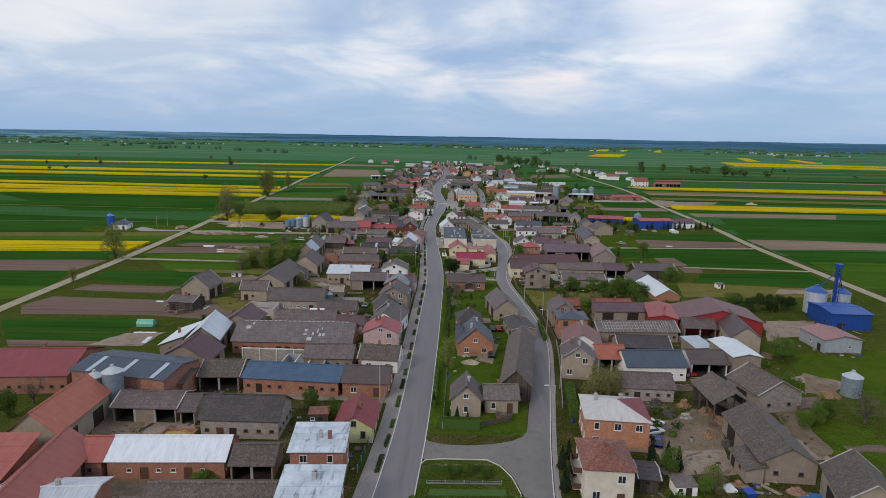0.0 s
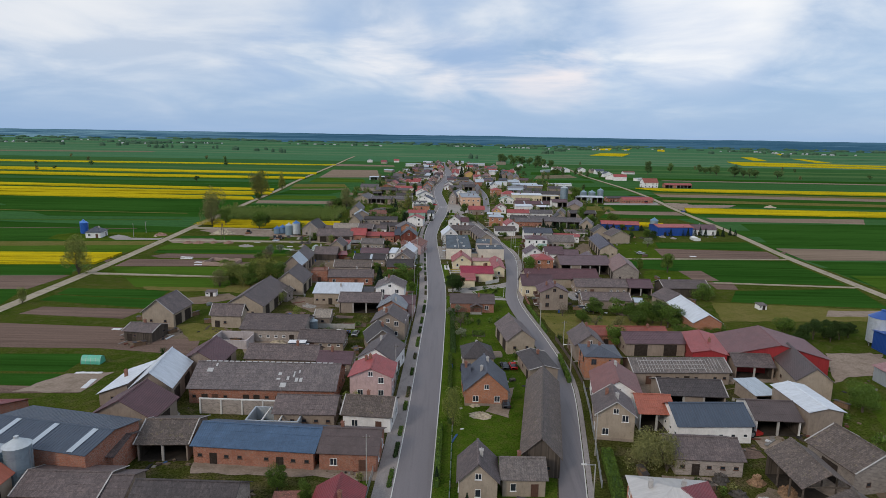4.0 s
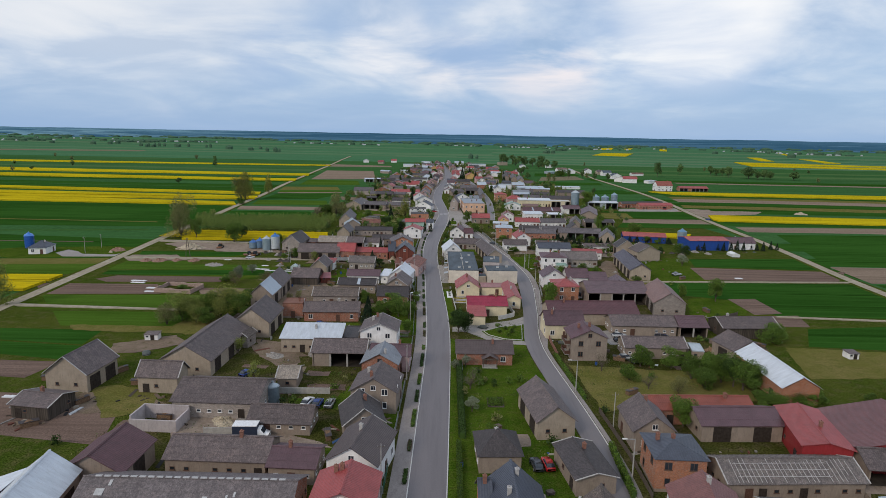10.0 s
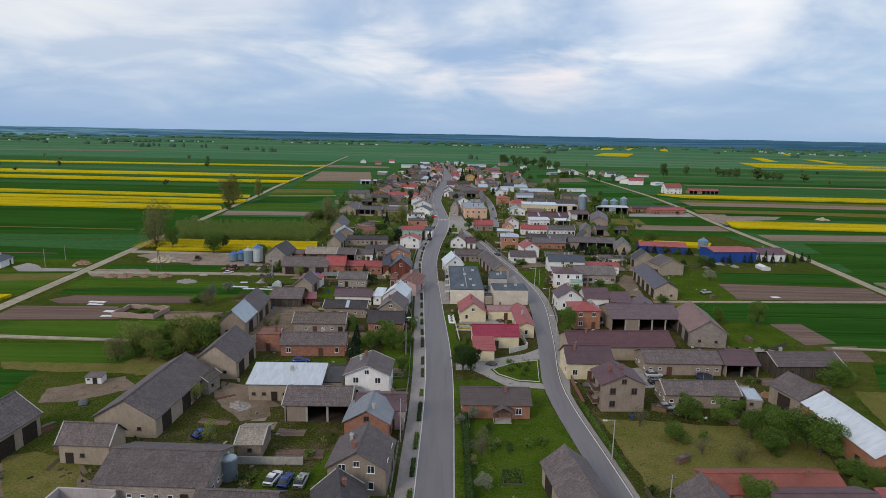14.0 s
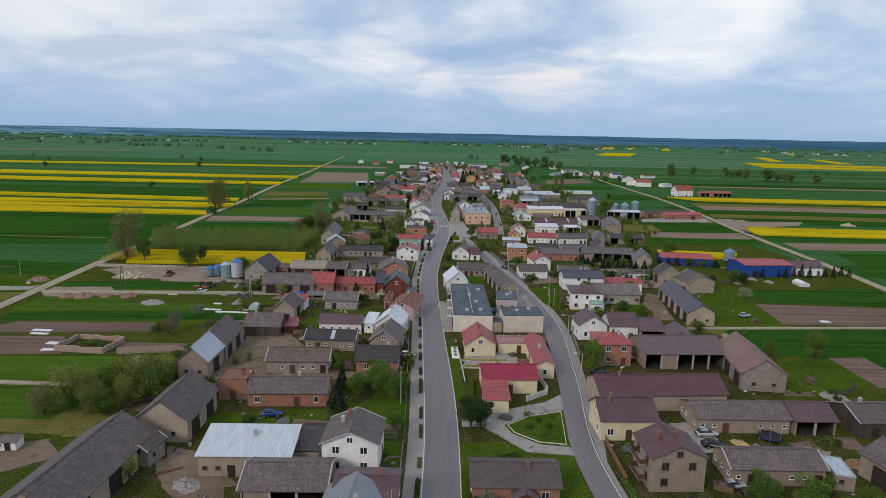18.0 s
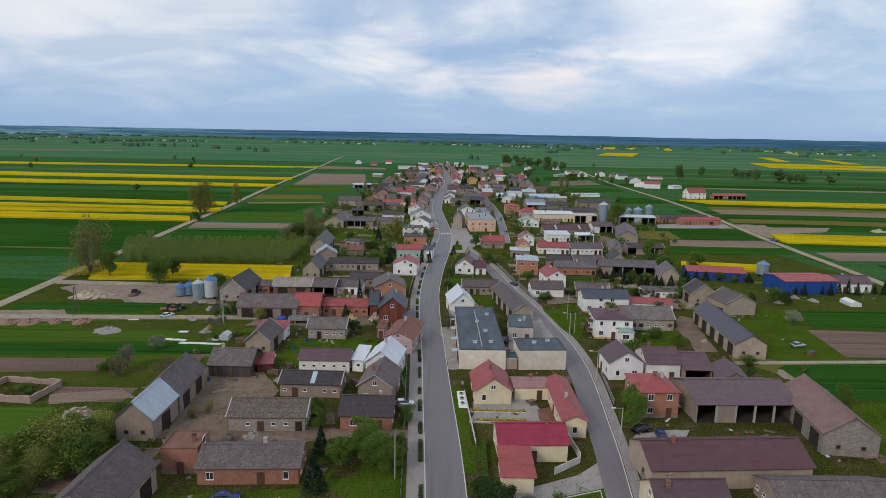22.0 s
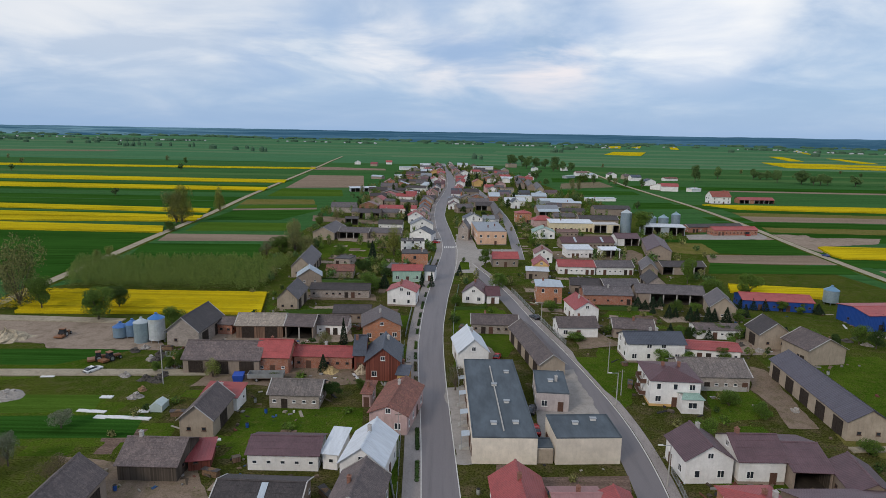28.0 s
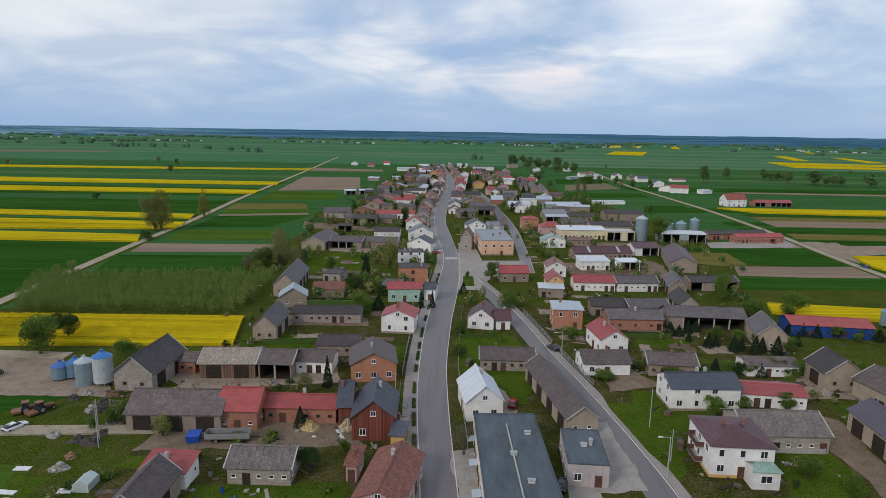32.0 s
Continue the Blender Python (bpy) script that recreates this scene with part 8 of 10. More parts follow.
def free(x, y, r):
    return all(math.hypot(x - q[0], y - q[1]) > (r + q[2]) * 0.95 for q in PLACED)


y = 596.0
while y < 1230:
    cx = float(np.interp(y, [p[1] for p in MAIN_L], [p[0] for p in MAIN_L])) + 3.4
    wide = max(0.25, 1 - max(0, y - 900) / 500)
    for side in (-1, 1):
        off = 11 if side < 0 else 10
        if free(cx + side * off, y, 6):
            B("far", cx + side * off, y + rnd.uniform(-2, 2), rnd.uniform(-4, 4), rnd.uniform(8, 11), rnd.uniform(9, 12), rnd.choice((3.2, 4.5, 5.6)), rnd.uniform(2, 3.4), rnd.choice("xyy"), rnd.choice(HOUSE_ROOFS), rnd.choice(("white", "cream", "plaster", "white", "orange", "pink")), rnd.choice(("house", "house", "house2")), 1 if y < 660 else 0)
        ox = off + 14
        while ox < (62 if side < 0 else 92) * wide:
            ln = rnd.uniform(9, 18)
            if (side < 0 or not abs(cx + ox - 25) < 7) and free(cx + side * (ox + ln * 0.3), y + 1, ln * 0.6):
                B("far", cx + side * (ox + ln * 0.3), y + rnd.uniform(-3, 5), rnd.uniform(-5, 5), ln, rnd.uniform(8, 10), rnd.uniform(3, 4.2), rnd.uniform(1.6, 3.2), rnd.choice("xxy"), rnd.choice(FARM_ROOFS), rnd.choice(("plaster", "brick", "white", "stone")), rnd.choice(("plain", "stable", "barn")), 0)
            ox += ln + rnd.uniform(3, 9)
        for q in range(1):
            if rnd.random() < 0.75:
                T(rnd.choice(("green", "dark", "bush", "olive", "conifer")), cx + side * rnd.uniform(16, 75) * wide, y + rnd.uniform(-8, 8), rnd.uniform(4, 10), rnd.uniform(4, 8))
    y += rnd.uniform(13, 17) + max(0, y - 800) * 0.02
# lone houses by the eastern lane
for hx, hy, roof in ((96, 940, "redtile"), (110, 1010, "dark"), (80, 1080, "metal"), (-150, 1220, "white"), (-118, 1180, "red"), (-100, 1240, "redtile")):
    B("far", hx, hy, rnd.uniform(-10, 10), 11, 10, 3.4, 3, rnd.choice("xy"), roof, rnd.choice(("white", "cream")), "house", 1 if hy < 720 else 0)
for i in range(34):
    ty = rnd.uniform(640, 1250)
    T(rnd.choice(("olive", "field", "field")), rnd.choice((rnd.uniform(100, 190), rnd.uniform(200, 700), rnd.uniform(-800, -215))), ty, rnd.uniform(5, 11), rnd.uniform(5, 9))

# garden trees of the far half of the village, too many to count
for kind, name, words in (("field", "far_garden_trees", "fresh green garden trees of the far village"), ("green", "far_dark_trees", "dark green garden trees of the far village"), ("olive", "far_leafing_trees", "olive trees just leafing in the far village")):
    s = Shape()
    for i in range(880):
        wy = 420 + 760 * rnd.random() ** 1.1
        wide = max(0.3, 1 - max(0, wy - 800) / 500)
        mid = float(np.interp(wy, [p[1] for p in MAIN_L], [p[0] for p in MAIN_L])) + 3.4
        wx = mid + (rnd.uniform(-80, -7) if rnd.random() < 0.42 else rnd.uniform(7, 125)) * wide
        if any(abs(wx - p[0]) < p[2] * 0.9 and abs(wy - p[1]) < p[2] * 0.9 for p in PLACED) or abs(wx - float(np.interp(wy, [p[1] for p in back], [p[0] for p in back]))) < 4.5 or 440 < wy < 520 and -8 < wx < 30:
            continue
        if noise.noise((wx * 0.03, wy * 0.015, 9)) < -0.12:
            continue
        r, h = rnd.uniform(1.1, 2.5), rnd.uniform(2.6, 6.0)
        if kind == "green" and rnd.random() < 0.5:
            r, h = rnd.uniform(0.8, 1.4), rnd.uniform(4, 8)
        for q in range(16):
            leaf(s, (wx + rnd.gauss(0, r * 0.3), wy + rnd.gauss(0, r * 0.3), h * rnd.uniform(0.3, 0.72)), r * 0.36, rnd)
        for q in range(130):
            v = Vector((rnd.gauss(0, 1), rnd.gauss(0, 1), rnd.gauss(0, 1))).normalized() * rnd.uniform(0.5, 1.0)
            leaf(s, (wx + v.x * r, wy + v.y * r, h * (0.52 + 0.46 * v.z) + 0.15), rnd.uniform(0.16, 0.34), rnd)
    tagged(new(name, s.mesh(name, leaf_mat(kind))), words, "trees", "", "stuff")


# ---- yard things ----
HEAPS = {"pale": ((0.40, 0.34, 0.25), "pale sand"), "yellow": ((0.40, 0.30, 0.15), "yellow sand"), "brickred": ((0.26, 0.16, 0.12), "reddish broken brick"),
         "greyrub": ((0.27, 0.25, 0.23), "grey building rubble"), "dark": ((0.075, 0.068, 0.062), "dark scrap metal"), "wood": ((0.23, 0.145, 0.088), "split firewood")}


def mound(form, x, y, r, h, stuff):
    """A heap of loose stuff: an uneven mound with pieces lying on it."""
    rnd = random.Random(int(x * 7 + y * 3))
    col, words = HEAPS[stuff]
    s = Shape()
    n, m = 20, 6
    r, h = r * 0.72, h * 1.35
    grid = []
    for j in range(m + 1):
        k = j / m
        grid.append([(r * (1 - k) * math.cos(6.283 * i / n) * (1 + 0.45 * noise.noise((x + i * 0.7, y, j))), 0.7 * r * (1 - k) * math.sin(6.283 * i / n) * (1 + 0.45 * noise.noise((x, y + i * 0.7, j))),
                      0 if j == 0 else h * (k ** 0.8) * (0.75 + 0.55 * noise.noise((i * 0.6 + x, j * 0.8, y)))) for i in range(n)])
    for j in range(m):
        for i in range(n):
            s.face([grid[j][i], grid[j][(i + 1) % n], grid[j + 1][(i + 1) % n], grid[j + 1][i]])
    heap = thing("heap", x, y, rnd.uniform(0, 360))
    tagged(heap, "low heap of " + words + " lying in a yard", "heap", "heaps in the yards")
    part("mound", s.mesh("heap", plain("heap " + stuff, col, 0.95, 0, 0.1, 0.4, 2.5)), heap)
    if form != "sand":
        piece = cached(("bit", form, stuff), lambda: (Shape().tube(0, 0, -0.6, 0.6, 0.14, 0.13, 8) if form == "logs" else Shape().box(-0.35, -0.22, -0.14, 0.35, 0.22, 0.14)).mesh("piece", plain("piece " + stuff, shade(col, 1.25), 0.9, 0, 0.1, 0.4, 5.0)))
        for i in range(6):
            a, k = rnd.random() * 6.28, rnd.random() ** 0.7
            part("log" if form == "logs" else "lump", piece, heap, pose(r * k * 0.85 * math.cos(a), r * 0.6 * k * math.sin(a), h * 0.75 * math.cos(k * 1.5) + 0.02, 90 if form == "logs" else rnd.uniform(-30, 30), rnd.uniform(-20, 20), rnd.uniform(0, 360)) @ Matrix.Scale(rnd.uniform(0.6, 1.3), 4))


def panel_sheet(kind, x, y, w, d):
    c = {"white": (0.62, 0.63, 0.64), "blue": (0.03, 0.16, 0.42)}[kind]
    n = 8
    s = Shape()
    g = [[(-w / 2 + w * i / n, -d / 2 + d * j / n, 0.16 + 0.12 * noise.noise((x + i * 0.9, y + j * 0.9, 4))) for i in range(n + 1)] for j in range(n + 1)]
    for j in range(n):
        for i in range(n):
            s.face([g[j][i], g[j][i + 1], g[j + 1][i + 1], g[j + 1][i]])
    for j in range(n):
        for a, b in (((g[j][0]), (g[j + 1][0])), ((g[j + 1][n]), (g[j][n])), ((g[0][j + 1]), (g[0][j])), ((g[n][j]), (g[n][j + 1]))):
            s.face([(a[0], a[1], 0), a, b, (b[0], b[1], 0)])
    tagged(new("ground_cover", s.mesh("cover", plain("film " + kind, c, 0.5, 0, 0.4, 0.12, 1.0))), kind + " plastic sheeting spread on the ground", "tarpaulin", "sheets on the ground").matrix_world = pose(x, y, 0, 0, 0, (x * 13) % 14 - 7)


def greenhouse(kind, x, y, w, d, tint):
    c = {"green": (0.10, 0.42, 0.30), "clear": (0.42, 0.50, 0.50), "white": (0.62, 0.63, 0.62)}[tint]
    skin = plain("greenhouse film " + tint, c, 0.35, 0, 0.5, 0.1, 1.0)
    g = thing("greenhouse", x, y, 0)
    tagged(g, "small " + tint + " plastic greenhouse standing on a garden plot", "greenhouse")
    s = Shape()
    n = 8
    if w > d:
        arch = [(math.cos(math.pi * i / n), math.sin(math.pi * i / n)) for i in range(n + 1)]
        for (ca, sa), (cb, sb) in zip(arch[:-1], arch[1:]):
            s.face([(-w / 2, ca * d / 2, sa * 1.9), (w / 2, ca * d / 2, sa * 1.9), (w / 2, cb * d / 2, sb * 1.9), (-w / 2, cb * d / 2, sb * 1.9)][::-1])
        for sx in (-1, 1):
            s.face([(sx * w / 2, c2 * d / 2, s2 * 1.9) for c2, s2 in arch][::sx])
        part("cover", s.mesh("cover", skin), g)
        for i in range(5):
            r = Shape()
            px = -w / 2 + w * i / 4
            for (ca, sa), (cb, sb) in zip(arch[:-1], arch[1:]):
                r.face([(px - 0.03, ca * d * 0.51, sa * 1.94), (px + 0.03, ca * d * 0.51, sa * 1.94), (px + 0.03, cb * d * 0.51, sb * 1.94), (px - 0.03, cb * d * 0.51, sb * 1.94)][::-1])
            part("hoop", r.mesh("hoop", STEEL), g)
        return
    for q in (((-w / 2, -d / 2, 0), (w / 2, -d / 2, 0), (w / 2, -d / 2, 1.3), (0, -d / 2, 2.0), (-w / 2, -d / 2, 1.3)), ((w / 2, d / 2, 0), (-w / 2, d / 2, 0), (-w / 2, d / 2, 1.3), (0, d / 2, 2.0), (w / 2, d / 2, 1.3)),
              ((w / 2, -d / 2, 0), (w / 2, d / 2, 0), (w / 2, d / 2, 1.3), (w / 2, -d / 2, 1.3)), ((-w / 2, d / 2, 0), (-w / 2, -d / 2, 0), (-w / 2, -d / 2, 1.3), (-w / 2, d / 2, 1.3)),
              ((w / 2, -d / 2, 1.3), (w / 2, d / 2, 1.3), (0, d / 2, 2.0), (0, -d / 2, 2.0)), ((0, -d / 2, 2.0), (0, d / 2, 2.0), (-w / 2, d / 2, 1.3), (-w / 2, -d / 2, 1.3))):
        s.face(q)
    part("cover", s.mesh("cover", skin), g)
    for px, py in ((-w / 2, -d / 2), (w / 2, -d / 2), (w / 2, d / 2), (-w / 2, d / 2)):
        part("frame_post", Shape().box(px - 0.04, py - 0.04, 0, px + 0.04, py + 0.04, 1.35).mesh("frame post", FRAME), g)


def hut(kind, x, y, w, d, h):
    g = thing("garden_hut", x, y, 4)
    tagged(g, "small grey-white plank hut on a garden plot" if kind == "hen" else "small grey timber hut beside a field", "hut")
    m = wall_mat("white" if kind == "hen" else "wood")
    part("wall", Shape().box(-w / 2, -d / 2, 0, w / 2, d / 2, h * 0.85).mesh("hut wall", m), g)
    part("roof", Shape().slab((-w / 2 - 0.2, -d / 2 - 0.2, h * 0.86), (w / 2 + 0.2, -d / 2 - 0.2, h * 0.86), (w / 2 + 0.2, d / 2 + 0.2, h), (-w / 2 - 0.2, d / 2 + 0.2, h), 0.08).mesh("hut roof", roof_mat("grey" if kind == "hen" else "rust")), g)
    part("door", door_mesh(0.8, 1.4, GATE), g, pose(0.3, -d / 2, 0))
    f, p = window_meshes(0.8, 0.6, FRAME)
    part("pane", p, part("window", f, g, pose(-w / 4 - 0.2, -d / 2, 0.8)))


def trampoline(kind, x, y, r):
    g = thing("trampoline", x, y)
    tagged(g, "round dark trampoline with safety net on the grass", "trampoline")
    dark, net = plain("trampoline mat", (0.02, 0.02, 0.025), 0.6), plain("blue net pad", (0.03, 0.05, 0.14), 0.7)
    part("mat", Shape().tube(0, 0, 0.75, 0.8, r, r, 16).mesh("mat", dark), g)
    for i in range(6):
        a = 6.283 * i / 6
        part("net_pole", Shape().tube(r * math.cos(a), r * math.sin(a), 0, 2.4, 0.04, 0.04, 6).mesh("net pole", STEEL), g)
    part("pad", Shape().tube(0, 0, 0.6, 0.9, r * 1.03, r * 1.03, 16, False).mesh("pad", net), g)


def bin_box(kind, x, y, w):
    g = thing("waste_skip", x, y, 6)
    tagged(g, "blue plastic container standing in a yard", "container")
    m = plain("blue plastic", (0.02, 0.07, 0.36), 0.45)
    s = Shape()
    b, t = w * 0.42, w * 0.5
    for a in range(4):
        p = [(-1, -1), (1, -1), (1, 1), (-1, 1)]
        (ax, ay), (bx, by) = p[a], p[(a + 1) % 4]
        s.face([(ax * b, ay * b, 0), (bx * b, by * b, 0), (bx * t, by * t, w * 0.6), (ax * t, ay * t, w * 0.6)])
    part("body", s.mesh("bin", m), g)
    part("lid", Shape().slab((-t, -t, w * 0.62), (t, -t, w * 0.62), (t, t, w * 0.7), (-t, t, w * 0.7), 0.06).mesh("lid", m), g)


def wheel_mesh(r, w):
    def make():
        s = Shape()
        n = 14
        for k, (ra, rb, ya, yb) in enumerate(((r, r, -w / 2, w / 2), (r, r * 0.6, w / 2, w / 2), (r * 0.6, r, -w / 2, -w / 2))):
            for i in range(n):
                a, b = 6.283 * i / n, 6.283 * (i + 1) / n
                s.face([(ra * math.cos(a), ya, ra * math.sin(a)), (ra * math.cos(b), ya, ra * math.sin(b)), (rb * math.cos(b), yb, rb * math.sin(b)), (rb * math.cos(a), yb, rb * math.sin(a))][::-1])
        return s.mesh("tyre", RUBBER)

    def rim():
        s = Shape()
        n = 14
        for sy in (-1, 1):
            s.face([(r * 0.62 * math.cos(6.283 * i / n), sy * w * 0.42, r * 0.62 * math.sin(6.283 * i / n)) for i in range(n)][:: -sy])
        return s.mesh("rim", STEEL)

    return cached(("tyre", r, w), make), cached(("rim", r, w), rim)


def wheels(root, places, r, w):
    t, m = wheel_mesh(r, w)
    for px, py in places:
        wo = part("wheel", t, root, pose(px, py, r))
        part("rim", m, wo)


def loft(sections):
    """A closed skin over cross-sections across y: rows of (x, half width, z low, z high, half width at top)."""
    s = Shape()
    ring = [[(x, -w, a), (x, w, a), (x, w * 1.0, (a + b) / 2), (x, t, b), (x, -t, b), (x, -w, (a + b) / 2)] for x, w, a, b, t in sections]
    for p, q in zip(ring[:-1], ring[1:]):
        for i in range(6):
            j = (i + 1) % 6
            s.face([p[i], q[i], q[j], p[j]][::-1])
    s.face(ring[0])
    s.face(ring[-1][::-1])
    return s


def car(x, y, rz, col, words, long=4.3):
    k = long / 4.3
    paint = plain("car paint " + words, col, 0.25, 0.2, 0.6, 0.05, 1.0)
    g = thing("car", x, y, rz, 0.05, (k, 1, 1))
    tagged(g, words + " parked passenger car with dark windows", "car", "parked cars")
    part("body", loft([(-2.12, 0.70, 0.45, 0.80, 0.62), (-2.0, 0.82, 0.28, 0.92, 0.74), (-1.0, 0.86, 0.24, 0.96, 0.78), (0.6, 0.86, 0.24, 0.93, 0.78), (1.7, 0.84, 0.26, 0.80, 0.72), (2.1, 0.72, 0.38, 0.68, 0.60)]).mesh("car body", paint, True), g)
    part("glasshouse", loft([(-1.85, 0.72, 0.86, 0.95, 0.66), (-1.35, 0.74, 0.88, 1.36, 0.58), (0.05, 0.74, 0.88, 1.40, 0.58), (1.0, 0.72, 0.84, 0.92, 0.66)]).mesh("car glass", GLASS, True), g, None, "dark glass windows")
    part("roof", loft([(-1.3, 0.60, 1.345, 1.39, 0.52), (-0.6, 0.61, 1.37, 1.45, 0.52), (0.05, 0.60, 1.375, 1.42, 0.50)]).mesh("car roof", paint, True), g)
    for sy in (-1, 1):
        part("headlight", Shape().box(2.0, sy * 0.55 - 0.12, 0.55, 2.1, sy * 0.55 + 0.12, 0.68).mesh("headlight", FRAME), g)
        part("tail_light", Shape().box(-2.11, sy * 0.6 - 0.1, 0.62, -2.03, sy * 0.6 + 0.1, 0.8).mesh("tail light", plain("red lens", (0.3, 0.02, 0.02), 0.3)), g)
    wheels(g, [(1.3, 0.78), (1.3, -0.78), (-1.3, 0.78), (-1.3, -0.78)], 0.31, 0.2)


def van(x, y, rz):
    g = thing("delivery_van", x, y, rz, 0.03)
    tagged(g, "box van with dark sides and white cab and roof", "van")
    dark, white = plain("van side", (0.03, 0.04, 0.07), 0.5), plain("van white", (0.72, 0.73, 0.74), 0.35)
    part("box", Shape().box(-3.2, -1.1, 0.8, 1.2, 1.1, 2.85).mesh("van box", dark), g)
    part("box_roof", Shape().box(-3.22, -1.12, 2.853, 1.22, 1.12, 2.98).mesh("van roof", white), g)
    part("cab", loft([(1.25, 1.0, 0.5, 2.2, 0.85), (1.8, 1.0, 0.45, 2.2, 0.85), (2.5, 1.0, 0.42, 1.35, 0.92), (3.2, 0.92, 0.45, 1.1, 0.85)]).mesh("van cab", white, True), g)
    part("windscreen", loft([(1.9, 0.86, 1.45, 2.1, 0.8), (2.45, 0.92, 1.38, 1.46, 0.88)]).mesh("windscreen", GLASS), g)
    part("chassis", Shape().box(-3.1, -0.5, 0.45, 1.3, 0.5, 0.79).mesh("chassis", RUBBER), g)
    wheels(g, [(2.3, 0.9), (2.3, -0.9), (-1.9, 0.9), (-1.9, -0.9)], 0.38, 0.26)


def trailer(kind, x, y, w):
    g = thing("farm_trailer", x, y, 4)
    tagged(g, "long grey steel farm trailer standing in a yard", "trailer")
    for q in (((-w / 2, -1.2, w / 2, -1.12)), ((-w / 2, 1.12, w / 2, 1.2)), ((-w / 2, -1.12, -w / 2 + 0.08, 1.12)), ((w / 2 - 0.08, -1.12, w / 2, 1.12))):
        part("side", Shape().box(q[0], q[1], 0.9, q[2], q[3], 1.9).mesh("side", STEEL), g)
    part("bed", Shape().box(-w / 2, -1.2, 0.75, w / 2, 1.2, 0.897).mesh("bed", plain("rusty bed", (0.12, 0.08, 0.06), 0.9)), g)
    part("drawbar", Shape().box(w / 2, -0.1, 0.6, w / 2 + 1.6, 0.1, 0.74).mesh("drawbar", RUBBER), g)
    wheels(g, [(-w / 4, 1.0), (-w / 4, -1.0), (w / 4, 1.0), (w / 4, -1.0)], 0.42, 0.28)


def tractor(colour, x, y, rz):
    col = {"red": (0.42, 0.03, 0.025), "green": (0.02, 0.12, 0.05), "rust": (0.22, 0.10, 0.05)}[colour]
    g = thing("farm_machine", x, y, rz)
    tagged(g, ("rusty brown" if colour == "rust" else colour) + " farm machine parked in the open", "farm machine")
    m = plain("machine " + colour, col, 0.5, 0.1)
    part("bonnet", loft([(-0.4, 0.5, 0.7, 1.4, 0.45), (1.4, 0.42, 0.7, 1.25, 0.36), (1.7, 0.36, 0.75, 1.1, 0.3)]).mesh("bonnet", m, True), g)
    part("cab", loft([(-1.5, 0.7, 0.9, 2.2, 0.6), (-0.4, 0.7, 0.9, 2.2, 0.6)]).mesh("cab", GLASS), g)
    part("cab_roof", Shape().box(-1.6, -0.75, 2.203, -0.3, 0.75, 2.32).mesh("cab roof", m), g)
    part("implement", Shape().box(-3.4, -1.1, 0.35, -1.7, 1.1, 0.8).mesh("implement", m), g)
    part("hitch", Shape().box(-1.75, -0.15, 0.4, -1.4, 0.15, 0.95).mesh("hitch", RUBBER), g)
    wheels(g, [(-0.9, 0.85), (-0.9, -0.85)], 0.75, 0.4)
    wheels(g, [(1.3, 0.7), (1.3, -0.7)], 0.42, 0.28)


def garden_bed(kind, x, y, w, d):
    g = thing("garden_bed", x, y)
    low = d < 1
    tagged(g, "row of yellow flowers edged with pale stones" if low else "timber-framed garden bed in the lawn", "garden bed")
    s = Shape()
    for a in ((-w / 2, -d / 2, w / 2, -d / 2 + 0.12), (-w / 2, d / 2 - 0.12, w / 2, d / 2), (-w / 2, -d / 2 + 0.12, -w / 2 + 0.12, d / 2 - 0.12), (w / 2 - 0.12, -d / 2 + 0.12, w / 2, d / 2 - 0.12)):
        part("edging", Shape().box(a[0], a[1], 0, a[2], a[3], 0.22).mesh("edging", KERB if low else POST), g)
    part("soil", Shape().box(-w / 2 + 0.1, -d / 2 + 0.1, 0, w / 2 - 0.1, d / 2 - 0.1, 0.12).mesh("soil", FLOORD), g)
    rnd = random.Random(4)
    for i in range(int(w * d * 60)):
        leaf(s, (rnd.uniform(-w / 2, w / 2) * 0.95, rnd.uniform(-d / 2, d / 2) * 0.9, 0.15 + rnd.random() * 0.35), rnd.uniform(0.08, 0.2), rnd)
    part("flower_row" if low else "planting", s.mesh("flowers", plain("yellow flowers", (0.42, 0.34, 0.02), 0.8, 0, 0.2, 0.5, 6.0) if low else leaf_mat("bush")), g)["kind"] = "stuff"


